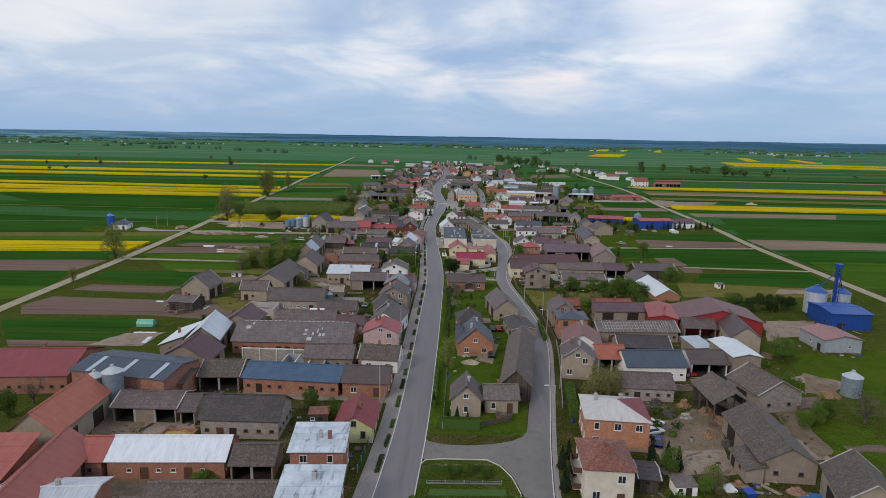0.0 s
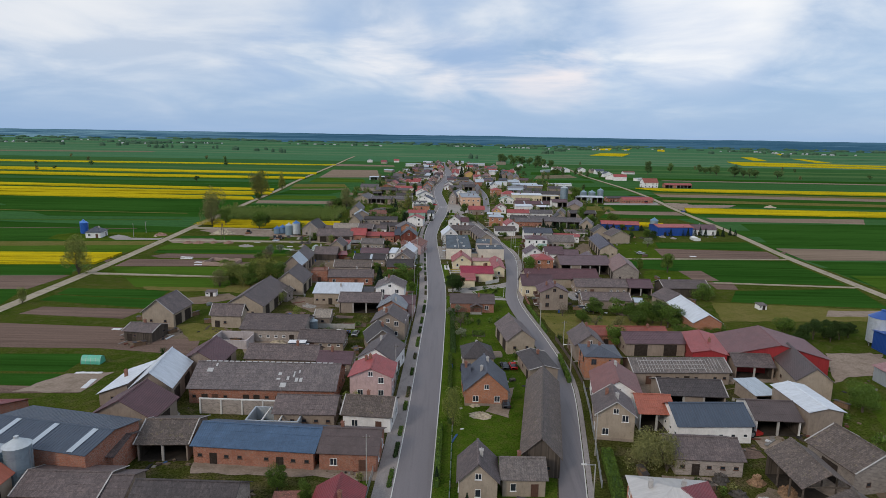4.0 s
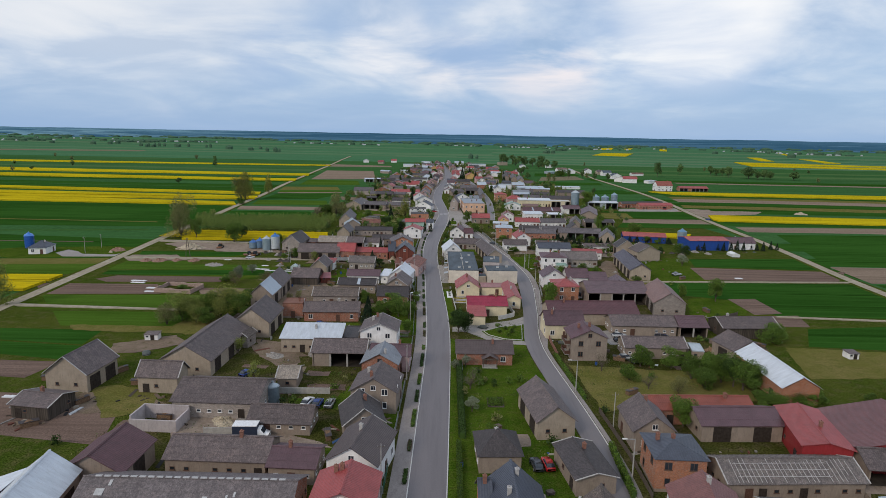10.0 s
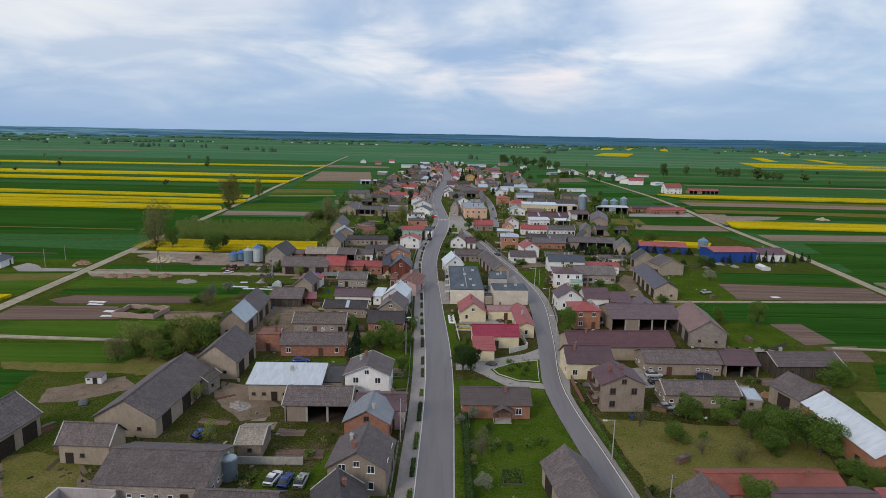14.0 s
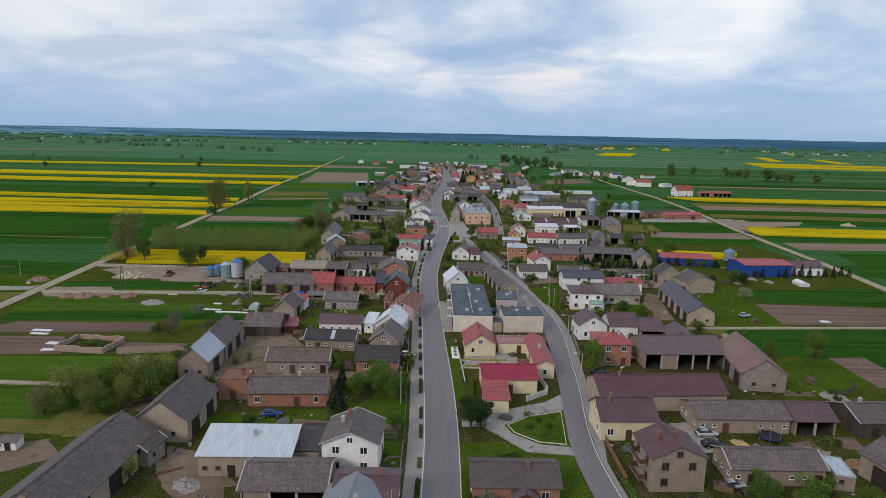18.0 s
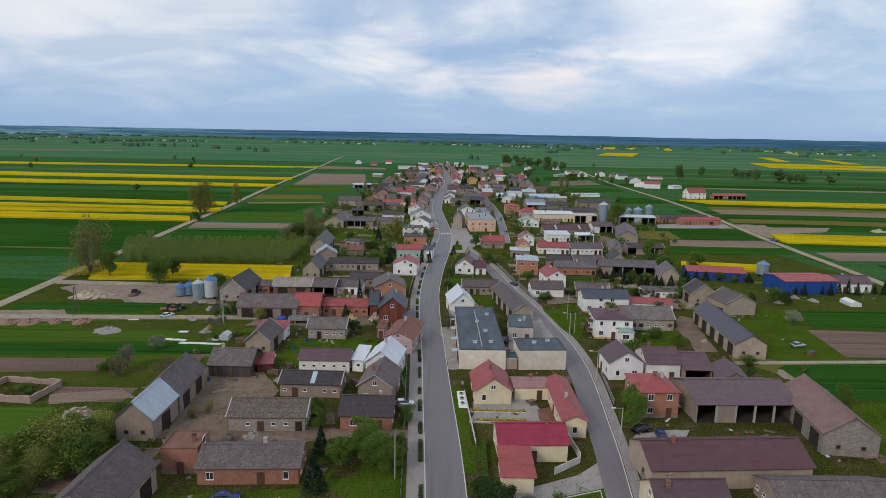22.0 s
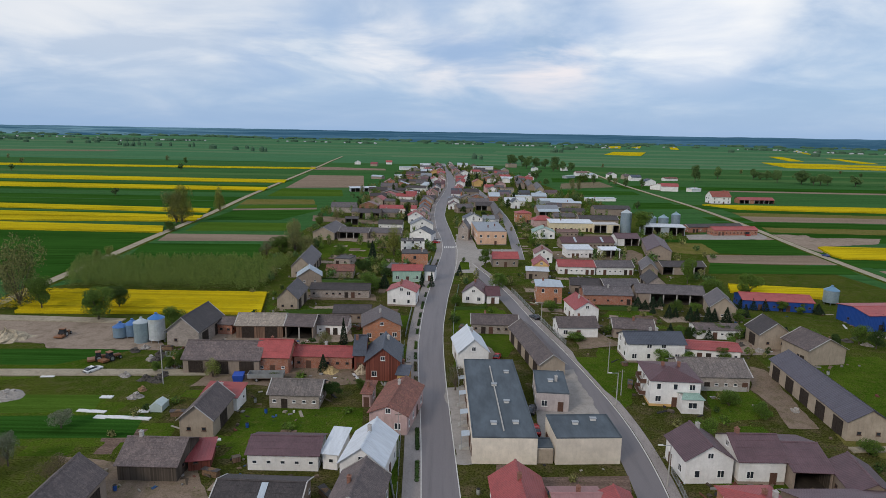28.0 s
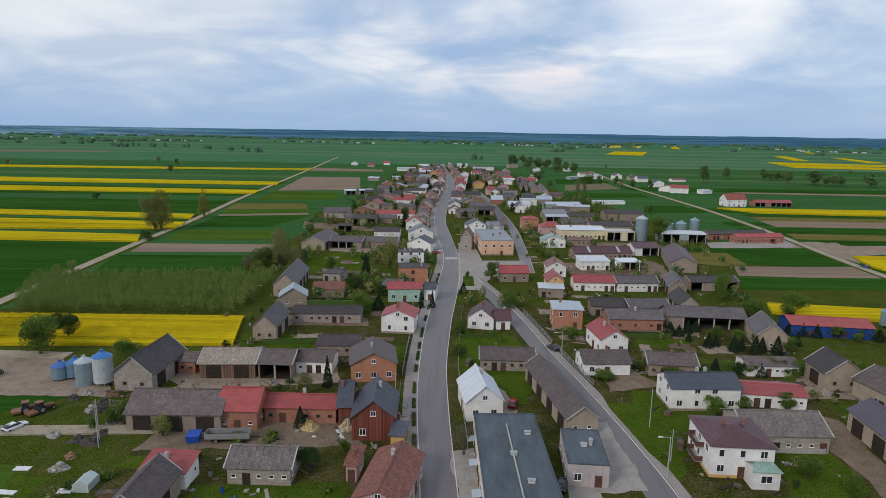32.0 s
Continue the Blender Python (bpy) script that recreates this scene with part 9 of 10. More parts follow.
def silo(x, y, r, h, roofcol, legs=0.0, body=(0.26, 0.33, 0.38)):
    g = thing("grain_silo", x, y)
    tagged(g, "round ribbed steel grain silo with conical roof", "silo", "grain silos")
    m = plain("silo steel %.2f" % body[0], body, 0.4, 0.4, 0.5, 0.15, 1.2)
    top = plain("silo roof %.2f" % roofcol[0], roofcol, 0.4, 0.2, 0.5, 0.12, 1.0)
    part("body", Shape().tube(0, 0, legs, legs + h, r, r, 22).mesh("silo body", m), g)
    for i in range(int(h / 0.9) + 1):
        z = legs + 0.05 + i * 0.9
        s = Shape()
        s.tube(0, 0, z, z + 0.07, r * 1.018, r * 1.018, 22, True)
        part("band", s.mesh("band", m), g)
    part("roof", Shape().tube(0, 0, legs + h, legs + h + r * 0.55, r * 1.06, r * 0.16, 22).mesh("silo roof", top), g)
    part("cap", Shape().tube(0, 0, legs + h + r * 0.55, legs + h + r * 0.55 + 0.35, r * 0.18, r * 0.18, 10).mesh("cap", top), g)
    if legs:
        for i in range(6):
            a = 6.283 * i / 6
            part("leg", Shape().tube(r * 0.85 * math.cos(a), r * 0.85 * math.sin(a), 0, legs + 0.1, 0.1, 0.1, 6).mesh("leg", STEEL), g)
        part("hopper", Shape().tube(0, 0, 0.3, legs, r * 0.2, r * 0.98, 16, False).mesh("hopper", m), g)
    for sy in (-0.25, 0.25):
        part("ladder_rail", Shape().box(r * 1.03, sy - 0.03, 0, r * 1.03 + 0.06, sy + 0.03, legs + h).mesh("ladder rail", STEEL), g)


BLUE = (0.03, 0.09, 0.32)
silo(-93.3, 359.2, 1.9, 2.8, (0.05, 0.14, 0.36), 0.4, (0.20, 0.29, 0.37))
silo(-90.4, 360.0, 1.9, 3.2, (0.05, 0.14, 0.36), 0.6, (0.16, 0.25, 0.36))
silo(-86.1, 356.4, 1.95, 5.4, (0.40, 0.45, 0.48), 0.0, (0.28, 0.36, 0.40))
silo(-82.0, 356.4, 2.05, 5.8, (0.04, 0.16, 0.42), 0.9, (0.58, 0.62, 0.64))
silo(-37.4, 192.0, 1.3, 3.6, (0.36, 0.42, 0.46), 0.0, (0.22, 0.28, 0.33))
silo(-69.6, 115.0, 1.7, 6.4, (0.42, 0.46, 0.48))
silo(-65.2, 113.7, 1.9, 8.0, (0.46, 0.50, 0.52))
silo(119.0, 190.0, 3.2, 7.0, BLUE, 1.2, (0.52, 0.56, 0.60))
silo(129.5, 193.5, 2.7, 6.0, BLUE, 1.0, (0.50, 0.54, 0.58))
silo(90.3, 127.4, 2.0, 4.4, (0.40, 0.46, 0.50))
silo(128.8, 406.3, 2.4, 4.2, (0.12, 0.24, 0.36), 0.8, (0.30, 0.38, 0.42))
silo(100.5, 555.0, 3.1, 11.8, (0.40, 0.45, 0.48))
silo(121.0, 572.0, 3.0, 7.0, (0.22, 0.32, 0.38))
silo(128.5, 572.0, 3.0, 7.0, (0.22, 0.32, 0.38))
silo(136.0, 572.0, 2.6, 9.0, (0.22, 0.32, 0.38))

# elevator tower between the blue-roofed silos
tower = thing("grain_elevator", 124.2, 188.4)
tagged(tower, "tall bright blue steel grain elevator tower", "elevator")
BLUEM = plain("blue steel", (0.02, 0.07, 0.33), 0.4, 0.2)
for px in (-0.5, 0.5):
    for py in (-0.5, 0.5):
        part("leg", Shape().box(px - 0.09, py - 0.09, 0, px + 0.09, py + 0.09, 16).mesh("leg", BLUEM), tower)
for k in range(8):
    part("platform", Shape().box(-0.6, -0.6, 1.9 * k + 1.2, 0.6, 0.6, 1.9 * k + 1.32).mesh("platform", BLUEM), tower)
part("head", Shape().box(-0.9, -0.8, 16, 0.9, 0.8, 17.4).mesh("head", BLUEM), tower)
part("conveyor", Shape().tube(-0.3, 0, 1.0, 15.6, 0.32, 0.32, 8).mesh("conveyor", BLUEM), tower)
part("chute", Shape().tube(0, 0, 15.6, 9.4, 0.16, 0.16, 6, True, -4.6, 1.4).mesh("chute", BLUEM), tower)
part("chute", Shape().tube(0, 0, 15.6, 8.6, 0.16, 0.16, 6, True, 4.8, 4.6).mesh("chute", BLUEM), tower)

SILVER, WHITEC, DARKC, BLUEC, REDC, BLACKC = (0.42, 0.43, 0.44), (0.70, 0.70, 0.70), (0.05, 0.055, 0.065), (0.02, 0.05, 0.20), (0.40, 0.02, 0.02), (0.015, 0.015, 0.02)
for cx, cy, rz, c, w in ((-30.1, 191.4, 78, WHITEC, "white"), (-27.9, 190.8, 84, BLUEC, "dark blue"), (-25.4, 190.9, 86, SILVER, "silver"), (47.4, 238.4, 4, SILVER, "silver"), (46.9, 234.2, 2, BLACKC, "black"),
                         (44.3, 220.8, 8, SILVER, "silver"), (46.8, 218.2, -4, DARKC, "dark grey"), (-37.6, 243.4, 8, BLUEC, "dark blue"), (46.0, 282.3, 2, DARKC, "dark grey"), (43.6, 278.6, 2, SILVER, "silver"),
                         (-12.4, 277.5, 4, WHITEC, "white"), (12.9, 318.6, 70, DARKC, "dark grey"), (12.4, 309.9, 88, REDC, "red"), (37.2, 265.6, 80, BLUEC, "dark blue"), (34.2, 268.0, 30, BLACKC, "black"),
                         (-87.4, 335.4, 65, WHITEC, "white"), (179.6, 492.0, 100, BLUEC, "dark blue"), (22.7, 383.0, 118, DARKC, "dark grey"), (8.2, 348.6, 75, REDC, "red"), (-9.8, 509.4, 5, REDC, "red"), (-9.6, 514.0, 5, WHITEC, "white"),
                         (16.0, 168.8, 96, REDC, "red"), (-27.4, 138.2, 3, REDC, "red"), (14.0, 168.6, 96, DARKC, "dark grey"), (41.3, 110.9, 20, WHITEC, "white"), (40.2, 107.5, 20, WHITEC, "white"),
                         (39.6, 103.6, 75, BLUEC, "dark blue"), (37.4, 103.2, 80, REDC, "red"), (93.5, 318.5, 20, SILVER, "silver"), (12.2, 147.6, 95, DARKC, "dark grey"), (-47.2, 206.0, 60, BLUEC, "dark blue"), (-43.4, 200.6, 10, DARKC, "dark grey")):
    car(cx, cy, rz, c, w)
van(-37.0, 176.6, 2)


def lamp_post(x, y, h, side):
    g = thing("street_lamp", x, y)
    tagged(g, "tall grey concrete street lamp beside the road", "street lamp", "street lamps")
    part("pole", Shape().tube(0, 0, 0, h, 0.14, 0.08, 8).mesh("lamp pole", CONCRETE), g)
    part("arm", Shape().box(min(0, side * 1.5), -0.04, h - 0.12, max(0, side * 1.5), 0.04, h - 0.04).mesh("lamp arm", STEEL), g)
    part("lamp_head", Shape().box(side * 1.7 - 0.4, -0.14, h - 0.1, side * 1.7 + 0.4, 0.14, h + 0.05).mesh("lamp head", KERB), g)


def utility_pole(x, y, h, frame=False):
    g = thing("utility_pole", x, y, 8)
    tagged(g, "weathered concrete utility pole with cross arm" if not frame else "A-shaped timber power pole in a field", "pole", "utility poles")
    m = CONCRETE if not frame else POST
    if frame:
        part("pole", Shape().tube(-1.0, 0, 0, h, 0.14, 0.1, 7, True, 0.9, 0).mesh("pole", m), g)
        part("pole", Shape().tube(1.0, 0, 0, h, 0.14, 0.1, 7, True, -0.9, 0).mesh("pole", m), g)
    else:
        part("pole", Shape().tube(0, 0, 0, h, 0.11, 0.07, 7).mesh("pole", m), g)
    part("cross_arm", Shape().box(-0.6, -0.04, h - 0.55, 0.6, 0.04, h - 0.47).mesh("cross arm", POST), g)
    for k in (-0.5, 0.5):
        part("insulator", Shape().tube(k, 0, h - 0.47, h - 0.3, 0.04, 0.04, 6).mesh("insulator", CONCRETE), g)


for ly2 in (112, 165, 200, 262.3, 292, 322, 375):
    lamp_post(float(np.interp(ly2, [p[1] for p in SEC_R], [p[0] for p in SEC_R])) + 0.7, ly2, 7.5, -1)
for ux, uy, uh, fr in ((-68.2, 329.2, 9, False), (38.2, 387.1, 9, False), (33.8, 327.5, 6, False), (-114.5, 335.0, 9, True), (-69.5, 331.8, 8, False), (-12.8, 118, 8.5, False), (-11.6, 160, 8.5, False), (-10.4, 205, 8.5, False), (-12.2, 250, 8.5, False), (-13.4, 300, 8.5, False),
                       (-16.2, 345, 8.5, False), (-15.4, 400, 8.5, False), (-162.7, 340.3, 7.5, False), (-163.1, 354.3, 6.5, False), (28.9, 240, 8, False), (30.6, 182, 8, False), (26.2, 128, 8, False), (34.2, 340, 8, False)):
    utility_pole(ux, uy, uh, fr)


# ---- fences, hedges and walls ----
def fence(kind, x0, y0, x1, y1, h=1.2):
    ln = math.hypot(x1 - x0, y1 - y0)
    g = thing("fence", x0, y0, math.degrees(math.atan2(y1 - y0, x1 - x0)))
    words = {"steel": "low grey steel garden fence on posts", "concrete": "grey precast concrete panel fence", "green": "green wire-mesh garden fence on posts", "white": "low white rendered garden wall", "wood": "weathered brown board fence", "brick": "low red brick garden wall"}[kind]
    tagged(g, words, "fence", "fences")
    n = max(1, round(ln / 3.4))
    mat = {"steel": STEEL, "concrete": CONCRETE, "green": plain("green fence", (0.02, 0.11, 0.06), 0.6), "white": KERB, "wood": POST, "brick": CHIM}[kind]
    post = cached(("fpost", kind, h), lambda: Shape().box(-0.08, -0.08, 0, 0.08, 0.08, h + 0.1).mesh("fence post", mat if kind != "green" else STEEL))
    step = ln / n

    def panel():
        s = Shape()
        a, b = 0.08, step - 0.08
        if kind in ("concrete", "white", "brick"):
            s.box(a, -0.06, 0, b, 0.06, h)
        elif kind == "wood":
            for i in range(int((b - a) / 0.22)):
                s.box(a + i * 0.22, -0.02, 0.06, a + i * 0.22 + 0.18, 0.02, h + 0.05 * (i % 2))
            s.box(a, -0.045, h * 0.6, b, -0.021, h * 0.6 + 0.08)
        else:
            s.box(a, -0.03, 0, b, 0.03, 0.25)
            s.box(a, -0.02, h - 0.05, b, 0.02, h)
            for i in range(1, 9):
                px = a + (b - a) * i / 9
                s.box(px - 0.022, -0.018, 0.25, px + 0.022, 0.018, h - 0.05)
        return s.mesh("fence panel", mat)

    pm = cached(("fpanel", kind, h, round(step, 2)), panel)
    for i in range(n + 1):
        part("post", post, g, pose(i * step, 0, 0))
        if i < n:
            slatted = part("panel", pm, g, pose(i * step, 0, 0))
            if kind in ("steel", "green", "wood"):
                slatted["kind"] = "stuff"


def road_x(line, yy):
    return float(np.interp(yy, [p[1] for p in line], [p[0] for p in line]))


def along(kind, line, off, ya, yb, h):
    while ya < yb - 1:
        yc = min(ya + 12, yb)
        fence(kind, road_x(line, ya) + off, ya, road_x(line, yc) + off, yc, h)
        ya = yc


for kind, ya, yb, h in (("green", 92, 104, 1.4), ("steel", 114, 121, 1.2), ("steel", 146, 158, 1.2), ("green", 160, 172, 1.2), ("steel", 176, 186, 1.3), ("steel", 189, 203, 1.2), ("wood", 205, 217, 1.2), ("steel", 220, 232, 1.2), ("green", 236, 260, 1.3), ("steel", 266, 290, 1.2), ("steel", 294, 306, 1.2), ("steel", 318, 332, 1.2), ("green", 345, 358, 1.2), ("steel", 364, 390, 1.2), ("steel", 394, 420, 1.2), ("steel", 430, 470, 1.2)):
    along(kind, MAIN_L, -3.9, ya, yb, h)
for kind, ya, yb, h in (("green", 108, 136, 1.2), ("steel", 210, 224, 1.1), ("white", 262, 284, 0.7), ("steel", 332, 352, 1.1), ("steel", 356, 384, 1.1), ("green", 388, 420, 1.1)):
    along(kind, MAIN_R, 3.0, ya, yb, h)
for kind, ya, yb, h in (("steel", 118, 132, 1.2), ("steel", 134, 158, 1.2), ("brick", 222, 246, 1.1), ("steel", 250, 262, 1.2), ("steel", 280, 296, 1.2), ("steel", 360, 384, 1.2), ("steel", 388, 416, 1.2), ("wood", 160, 190, 1.1)):
    along(kind, SEC_R, 2.6, ya, yb, h)
fence("concrete", -40.5, 196.3, -26.5, 196.6, 1.4)
fence("concrete", 55.5, 230.4, 66.0, 230.2, 1.6)
fence("white", 14.6, 252.2, 19.6, 256.0, 1.3)
fence("white", 19.9, 257.0, 19.2, 264.0, 1.4)
fence("concrete", -46.4, 178.0, -37.0, 178.2, 1.3)
fence("green", -11.6, 222.8, -21.0, 223.2, 1.2)
fence("steel", -12.0, 235.2, -20.6, 235.0, 1.2)
fence("steel", -13.0, 286.6, -14.0, 291.8, 1.2)
fence("wood", 7.0, 108.6, 13.4, 111.6, 1.2)
fence("concrete", 46.8, 331.0, 63.0, 330.6, 1.0)
fence("steel", -75.0, 345.8, -55.0, 346.2, 1.3)
fence("wood", 83.0, 256.0, 92.0, 262.0, 1.2)


def hedge(x0, y0, x1, y1, w, h, kind="bush"):
    s = Shape()
    rnd = random.Random(int(x0 * 5 + y0))
    ln = math.hypot(x1 - x0, y1 - y0)
    e = Vector((x1 - x0, y1 - y0, 0)).normalized()
    q = Vector((-e.y, e.x, 0)) * (w * 0.36)
    a, b = Vector((x0, y0, 0)) + e * 0.1, Vector((x1, y1, 0)) - e * 0.1
    n = max(1, round(ln / 1.5))
    for i in range(n):
        ca, cb = a + (b - a) * (i / n), a + (b - a) * ((i + 1) / n)
        top = h * rnd.uniform(0.78, 0.9)
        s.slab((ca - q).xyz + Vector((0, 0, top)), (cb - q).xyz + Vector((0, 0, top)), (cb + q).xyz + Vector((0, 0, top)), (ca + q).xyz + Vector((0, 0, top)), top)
    core = len(s.f)
    for i in range(min(9000, int(ln * (w + 2 * h) * 60))):
        t = rnd.random()
        k = rnd.choice(((rnd.uniform(-1, 1), 1.0), (-1, rnd.random()), (1, rnd.random()), (rnd.uniform(-1, 1), rnd.random())))
        leaf(s, (x0 + (x1 - x0) * t + k[0] * w / 2 + rnd.gauss(0, 0.05), y0 + (y1 - y0) * t + rnd.gauss(0, 0.1), max(0.05, h * k[1] + rnd.gauss(0, 0.06))), rnd.uniform(0.07, 0.17), rnd)
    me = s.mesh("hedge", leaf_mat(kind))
    # hidden core slabs coloured dark for the shade deep in the hedge
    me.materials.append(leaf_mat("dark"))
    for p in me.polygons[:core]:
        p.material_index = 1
    tagged(new("hedge", me), "clipped dense green garden hedge along a plot", "hedge", "hedges")


hedge(1.6, 178, 1.8, 224, 1.2, 1.3, "dark")
hedge(0.6, 139, 0.9, 176, 0.8, 1.0, "bush")
hedge(1.4, 225, 9.6, 228.6, 0.9, 1.2, "dark")
hedge(-1.6, 117, -1.2, 137, 0.8, 1.2, "bush")
hedge(-0.6, 108.6, 7.4, 108.0, 1.4, 2.2, "bush")
hedge(26.4, 113, 28.2, 128, 1.8, 1.6, "green")
hedge(29.0, 134, 30.6, 146, 1.2, 1.4, "green")
hedge(2.6, 247.6, 3.2, 262, 0.8, 1.0, "bush")
hedge(28.4, 196, 26.6, 222, 0.7, 1.0, "bush")
hedge(28.0, 160, 28.6, 176, 0.8, 1.2, "bush")
hedge(-1.6, 93.4, 8.4, 93.8, 0.6, 0.9, "olive")
hedge(-1.8, 85.0, 10.4, 85.2, 6.0, 0.5, "bush")
fence("steel", -2.2, 89.2, 9.8, 89.4, 0.6)
hedge(-2.0, 391.0, 8.0, 393.0, 1.0, 1.0, "bush")
hedge(-55, 384, -36, 386, 1.2, 1.2, "bush")
hedge(-57, 421, -31, 420.5, 3.6, 2.4, "dark")
hedge(45, 394.2, 58, 393.8, 1.2, 1.5, "dark")
beds = random.Random(44)
yy = 92.0
while yy < 470:
    ln = beds.uniform(3.5, 8.5)
    hedge(road_x(MAIN_L, yy) - 0.78, yy, road_x(MAIN_L, yy + ln) - 0.78, yy + ln, 0.6, beds.choice((0.25, 0.4, 0.5)), beds.choice(("dark", "dark", "bush", "brown")))
    yy += ln + beds.uniform(2.0, 7.0)

for bx, by, bh, bw in ((13.6, 240.4, 1.2, 2.2), (15.8, 243.2, 1.0, 1.8), (17.4, 240.2, 1.4, 2.0), (18.6, 244.6, 0.9, 1.4), (16.2, 237.4, 1.1, 1.6), (1.6, 90.8, 2.4, 1.8), (4.4, 91.4, 2.6, 2.0), (7.6, 91.0, 2.2, 2.2), (3.0, 463, 2.4, 2.2)):
    T("bush", bx, by, bh, bw)
for bx, by, bh in ((-1.6, 118.4, 3.0), (1.2, 109.6, 3.2), (3.0, 110.2, 3.6), (5.0, 109.4, 3.0), (19.6, 88.0, 4.0), (21.2, 91.0, 4.6), (20.4, 94.6, 4.2), (22.2, 98.0, 3.6), (36.0, 96.2, 4.8), (38.4, 95.4, 5.0), (40.0, 94.6, 4.4)):
    T("conifer", bx, by, bh, bh * 0.5)

# roofless stone ruin in the field
ruin = thing("ruin", -95.0, 280.6, -6)
tagged(ruin, "roofless pale pink block walls standing in a field", "ruin")
rnd = random.Random(14)
for q in ((-6.6, -4.6, 6.6, -4.2), (-6.6, 4.2, 6.6, 4.6), (-6.6, -4.2, -6.2, 4.2), (6.2, -4.2, 6.6, 4.2)):
    lengthy = q[2] - q[0] > 1
    n = 7 if lengthy else 5
    crest = [1.25 + 0.5 * rnd.random() for k in range(n + 1)]
    s = Shape()
    for k in range(n):
        a, b = k / n, (k + 1) / n
        if lengthy:
            lo = [(q[0] + (q[2] - q[0]) * a, q[1]), (q[0] + (q[2] - q[0]) * b, q[1]), (q[0] + (q[2] - q[0]) * b, q[3]), (q[0] + (q[2] - q[0]) * a, q[3])]
            hs = (crest[k], crest[k + 1], crest[k + 1], crest[k])
        else:
            lo = [(q[0], q[1] + (q[3] - q[1]) * a), (q[2], q[1] + (q[3] - q[1]) * a), (q[2], q[1] + (q[3] - q[1]) * b), (q[0], q[1] + (q[3] - q[1]) * b)]
            hs = (crest[k], crest[k], crest[k + 1], crest[k + 1])
        hi = [(*c, h) for c, h in zip(lo, hs)]
        s.face(hi)
        for m in range(4):
            s.face([(*lo[m], 0), (*lo[(m + 1) % 4], 0), hi[(m + 1) % 4], hi[m]])
    part("wall", s.mesh("ruin wall", plain("ruin masonry", (0.36, 0.265, 0.225), 0.95, 0, 0.1, 0.4, 3.0)), ruin)
part("floor", Shape().box(-6.2, -4.2, 0, 6.2, 4.2, 0.25).mesh("ruin floor", YARD), ruin)

# grey block wall with pale piers, and a steel frame, beside the long shed
bw = thing("block_wall", -49.0, 141.6, -2)
tagged(bw, "grey block yard wall with white concrete piers", "wall")
part("wall", Shape().box(0, 0, 0, 21.4, 0.25, 3.0).mesh("block wall", wall_mat("stone")), bw)
part("coping", Shape().box(-0.1, -0.06, 3.003, 21.5, 0.31, 3.2).mesh("coping", KERB), bw)
for i in range(6):
    part("pier", Shape().box(i * 4.2, -0.15, 0, i * 4.2 + 0.3, -0.003, 3.0).mesh("pier", KERB), bw)
fr = thing("concrete_pit_frame", -32.4, 136.6, -2)
tagged(fr, "roofless concrete frame of an unfinished outbuilding", "frame")
for q in ((-5.0, -3.0, 5.0, -2.7), (-5.0, 2.7, 5.0, 3.0), (-5.0, -2.7, -4.7, 2.7), (4.7, -2.7, 5.0, 2.7)):
    part("wall", Shape().box(q[0], q[1], 0, q[2], q[3], 2.6).mesh("frame wall", wall_mat("metalwall")), fr)
for px in (-2.0, 1.2):
    part("beam", Shape().box(px, -2.7, 2.35, px + 0.25, 2.7, 2.6).mesh("beam", KERB), fr)
# roofless whitewashed shell beside the purple barn
rw = thing("roofless_shed", -55.9, 181.2, -3)
tagged(rw, "roofless pale plastered shed shell in a yard", "shed")
for q in ((-4.5, -2.8, 4.5, -2.5), (-4.5, 2.5, 4.5, 2.8), (-4.5, -2.5, -4.2, 2.5), (4.2, -2.5, 4.5, 2.5)):
    part("wall", Shape().box(q[0], q[1], 0, q[2], q[3], 2.9 if q[1] > 0 or q[2] < 0 else 2.3).mesh("shell wall", wall_mat("pale")), rw)
# parapet link between the two shop blocks
link = Shape().box(10.75, 298.6, 0, 13.75, 298.9, 2.6)
tagged(new("yard_wall", link.mesh("yard wall", wall_mat("cream"))), "cream rendered wall between two shop blocks", "wall")

# roof vents on the flat shop roofs
for vx, vy in ((3.6, 303.0), (7.6, 303.4), (6.8, 312), (5.0, 320), (8.2, 327), (18.4, 303.6), (22.0, 305.2), (17.6, 325)):
    v = thing("roof_vent", vx, vy, 0, 5.02 if not 324 < vy < 326 else 4.02)
    tagged(v, "small pale metal vent box on a flat roof", "vent", "roof vents")
    part("box", Shape().box(-0.5, -0.3, 0, 0.5, 0.3, 0.45).mesh("vent box", KERB), v)
    part("cap", Shape().box(-0.6, -0.4, 0.453, 0.6, 0.4, 0.53).mesh("vent cap", STEEL), v)

# porch of the white corner house
porch = thing("porch", 46.2, 320.5, -3)
tagged(porch, "white entrance porch with pale green hipped roof", "porch")
part("wall", Shape().box(-2.2, -1.6, 0, 2.2, 1.6, 3.2).mesh("porch wall", wall_mat("white")), porch)
part("roof", Shape().slab((-2.5, -1.9, 3.22), (2.5, -1.9, 3.22), (1.6, 0, 4.0), (-1.6, 0, 4.0), 0.05).slab((2.5, 1.7, 3.22), (-2.5, 1.7, 3.22), (-1.6, 0, 4.0), (1.6, 0, 4.0), 0.05).mesh("porch roof", roof_mat("mint")), porch)
f, p = window_meshes(1.8, 1.3, FRAME)
part("pane", p, part("window", f, porch, pose(0, -1.6, 1.2)))

B("lean", -67.6, 150.6, -89, 13.6, 6.6, 2.6, 2.4, "m", "brightwhite", "plaster", "plain")

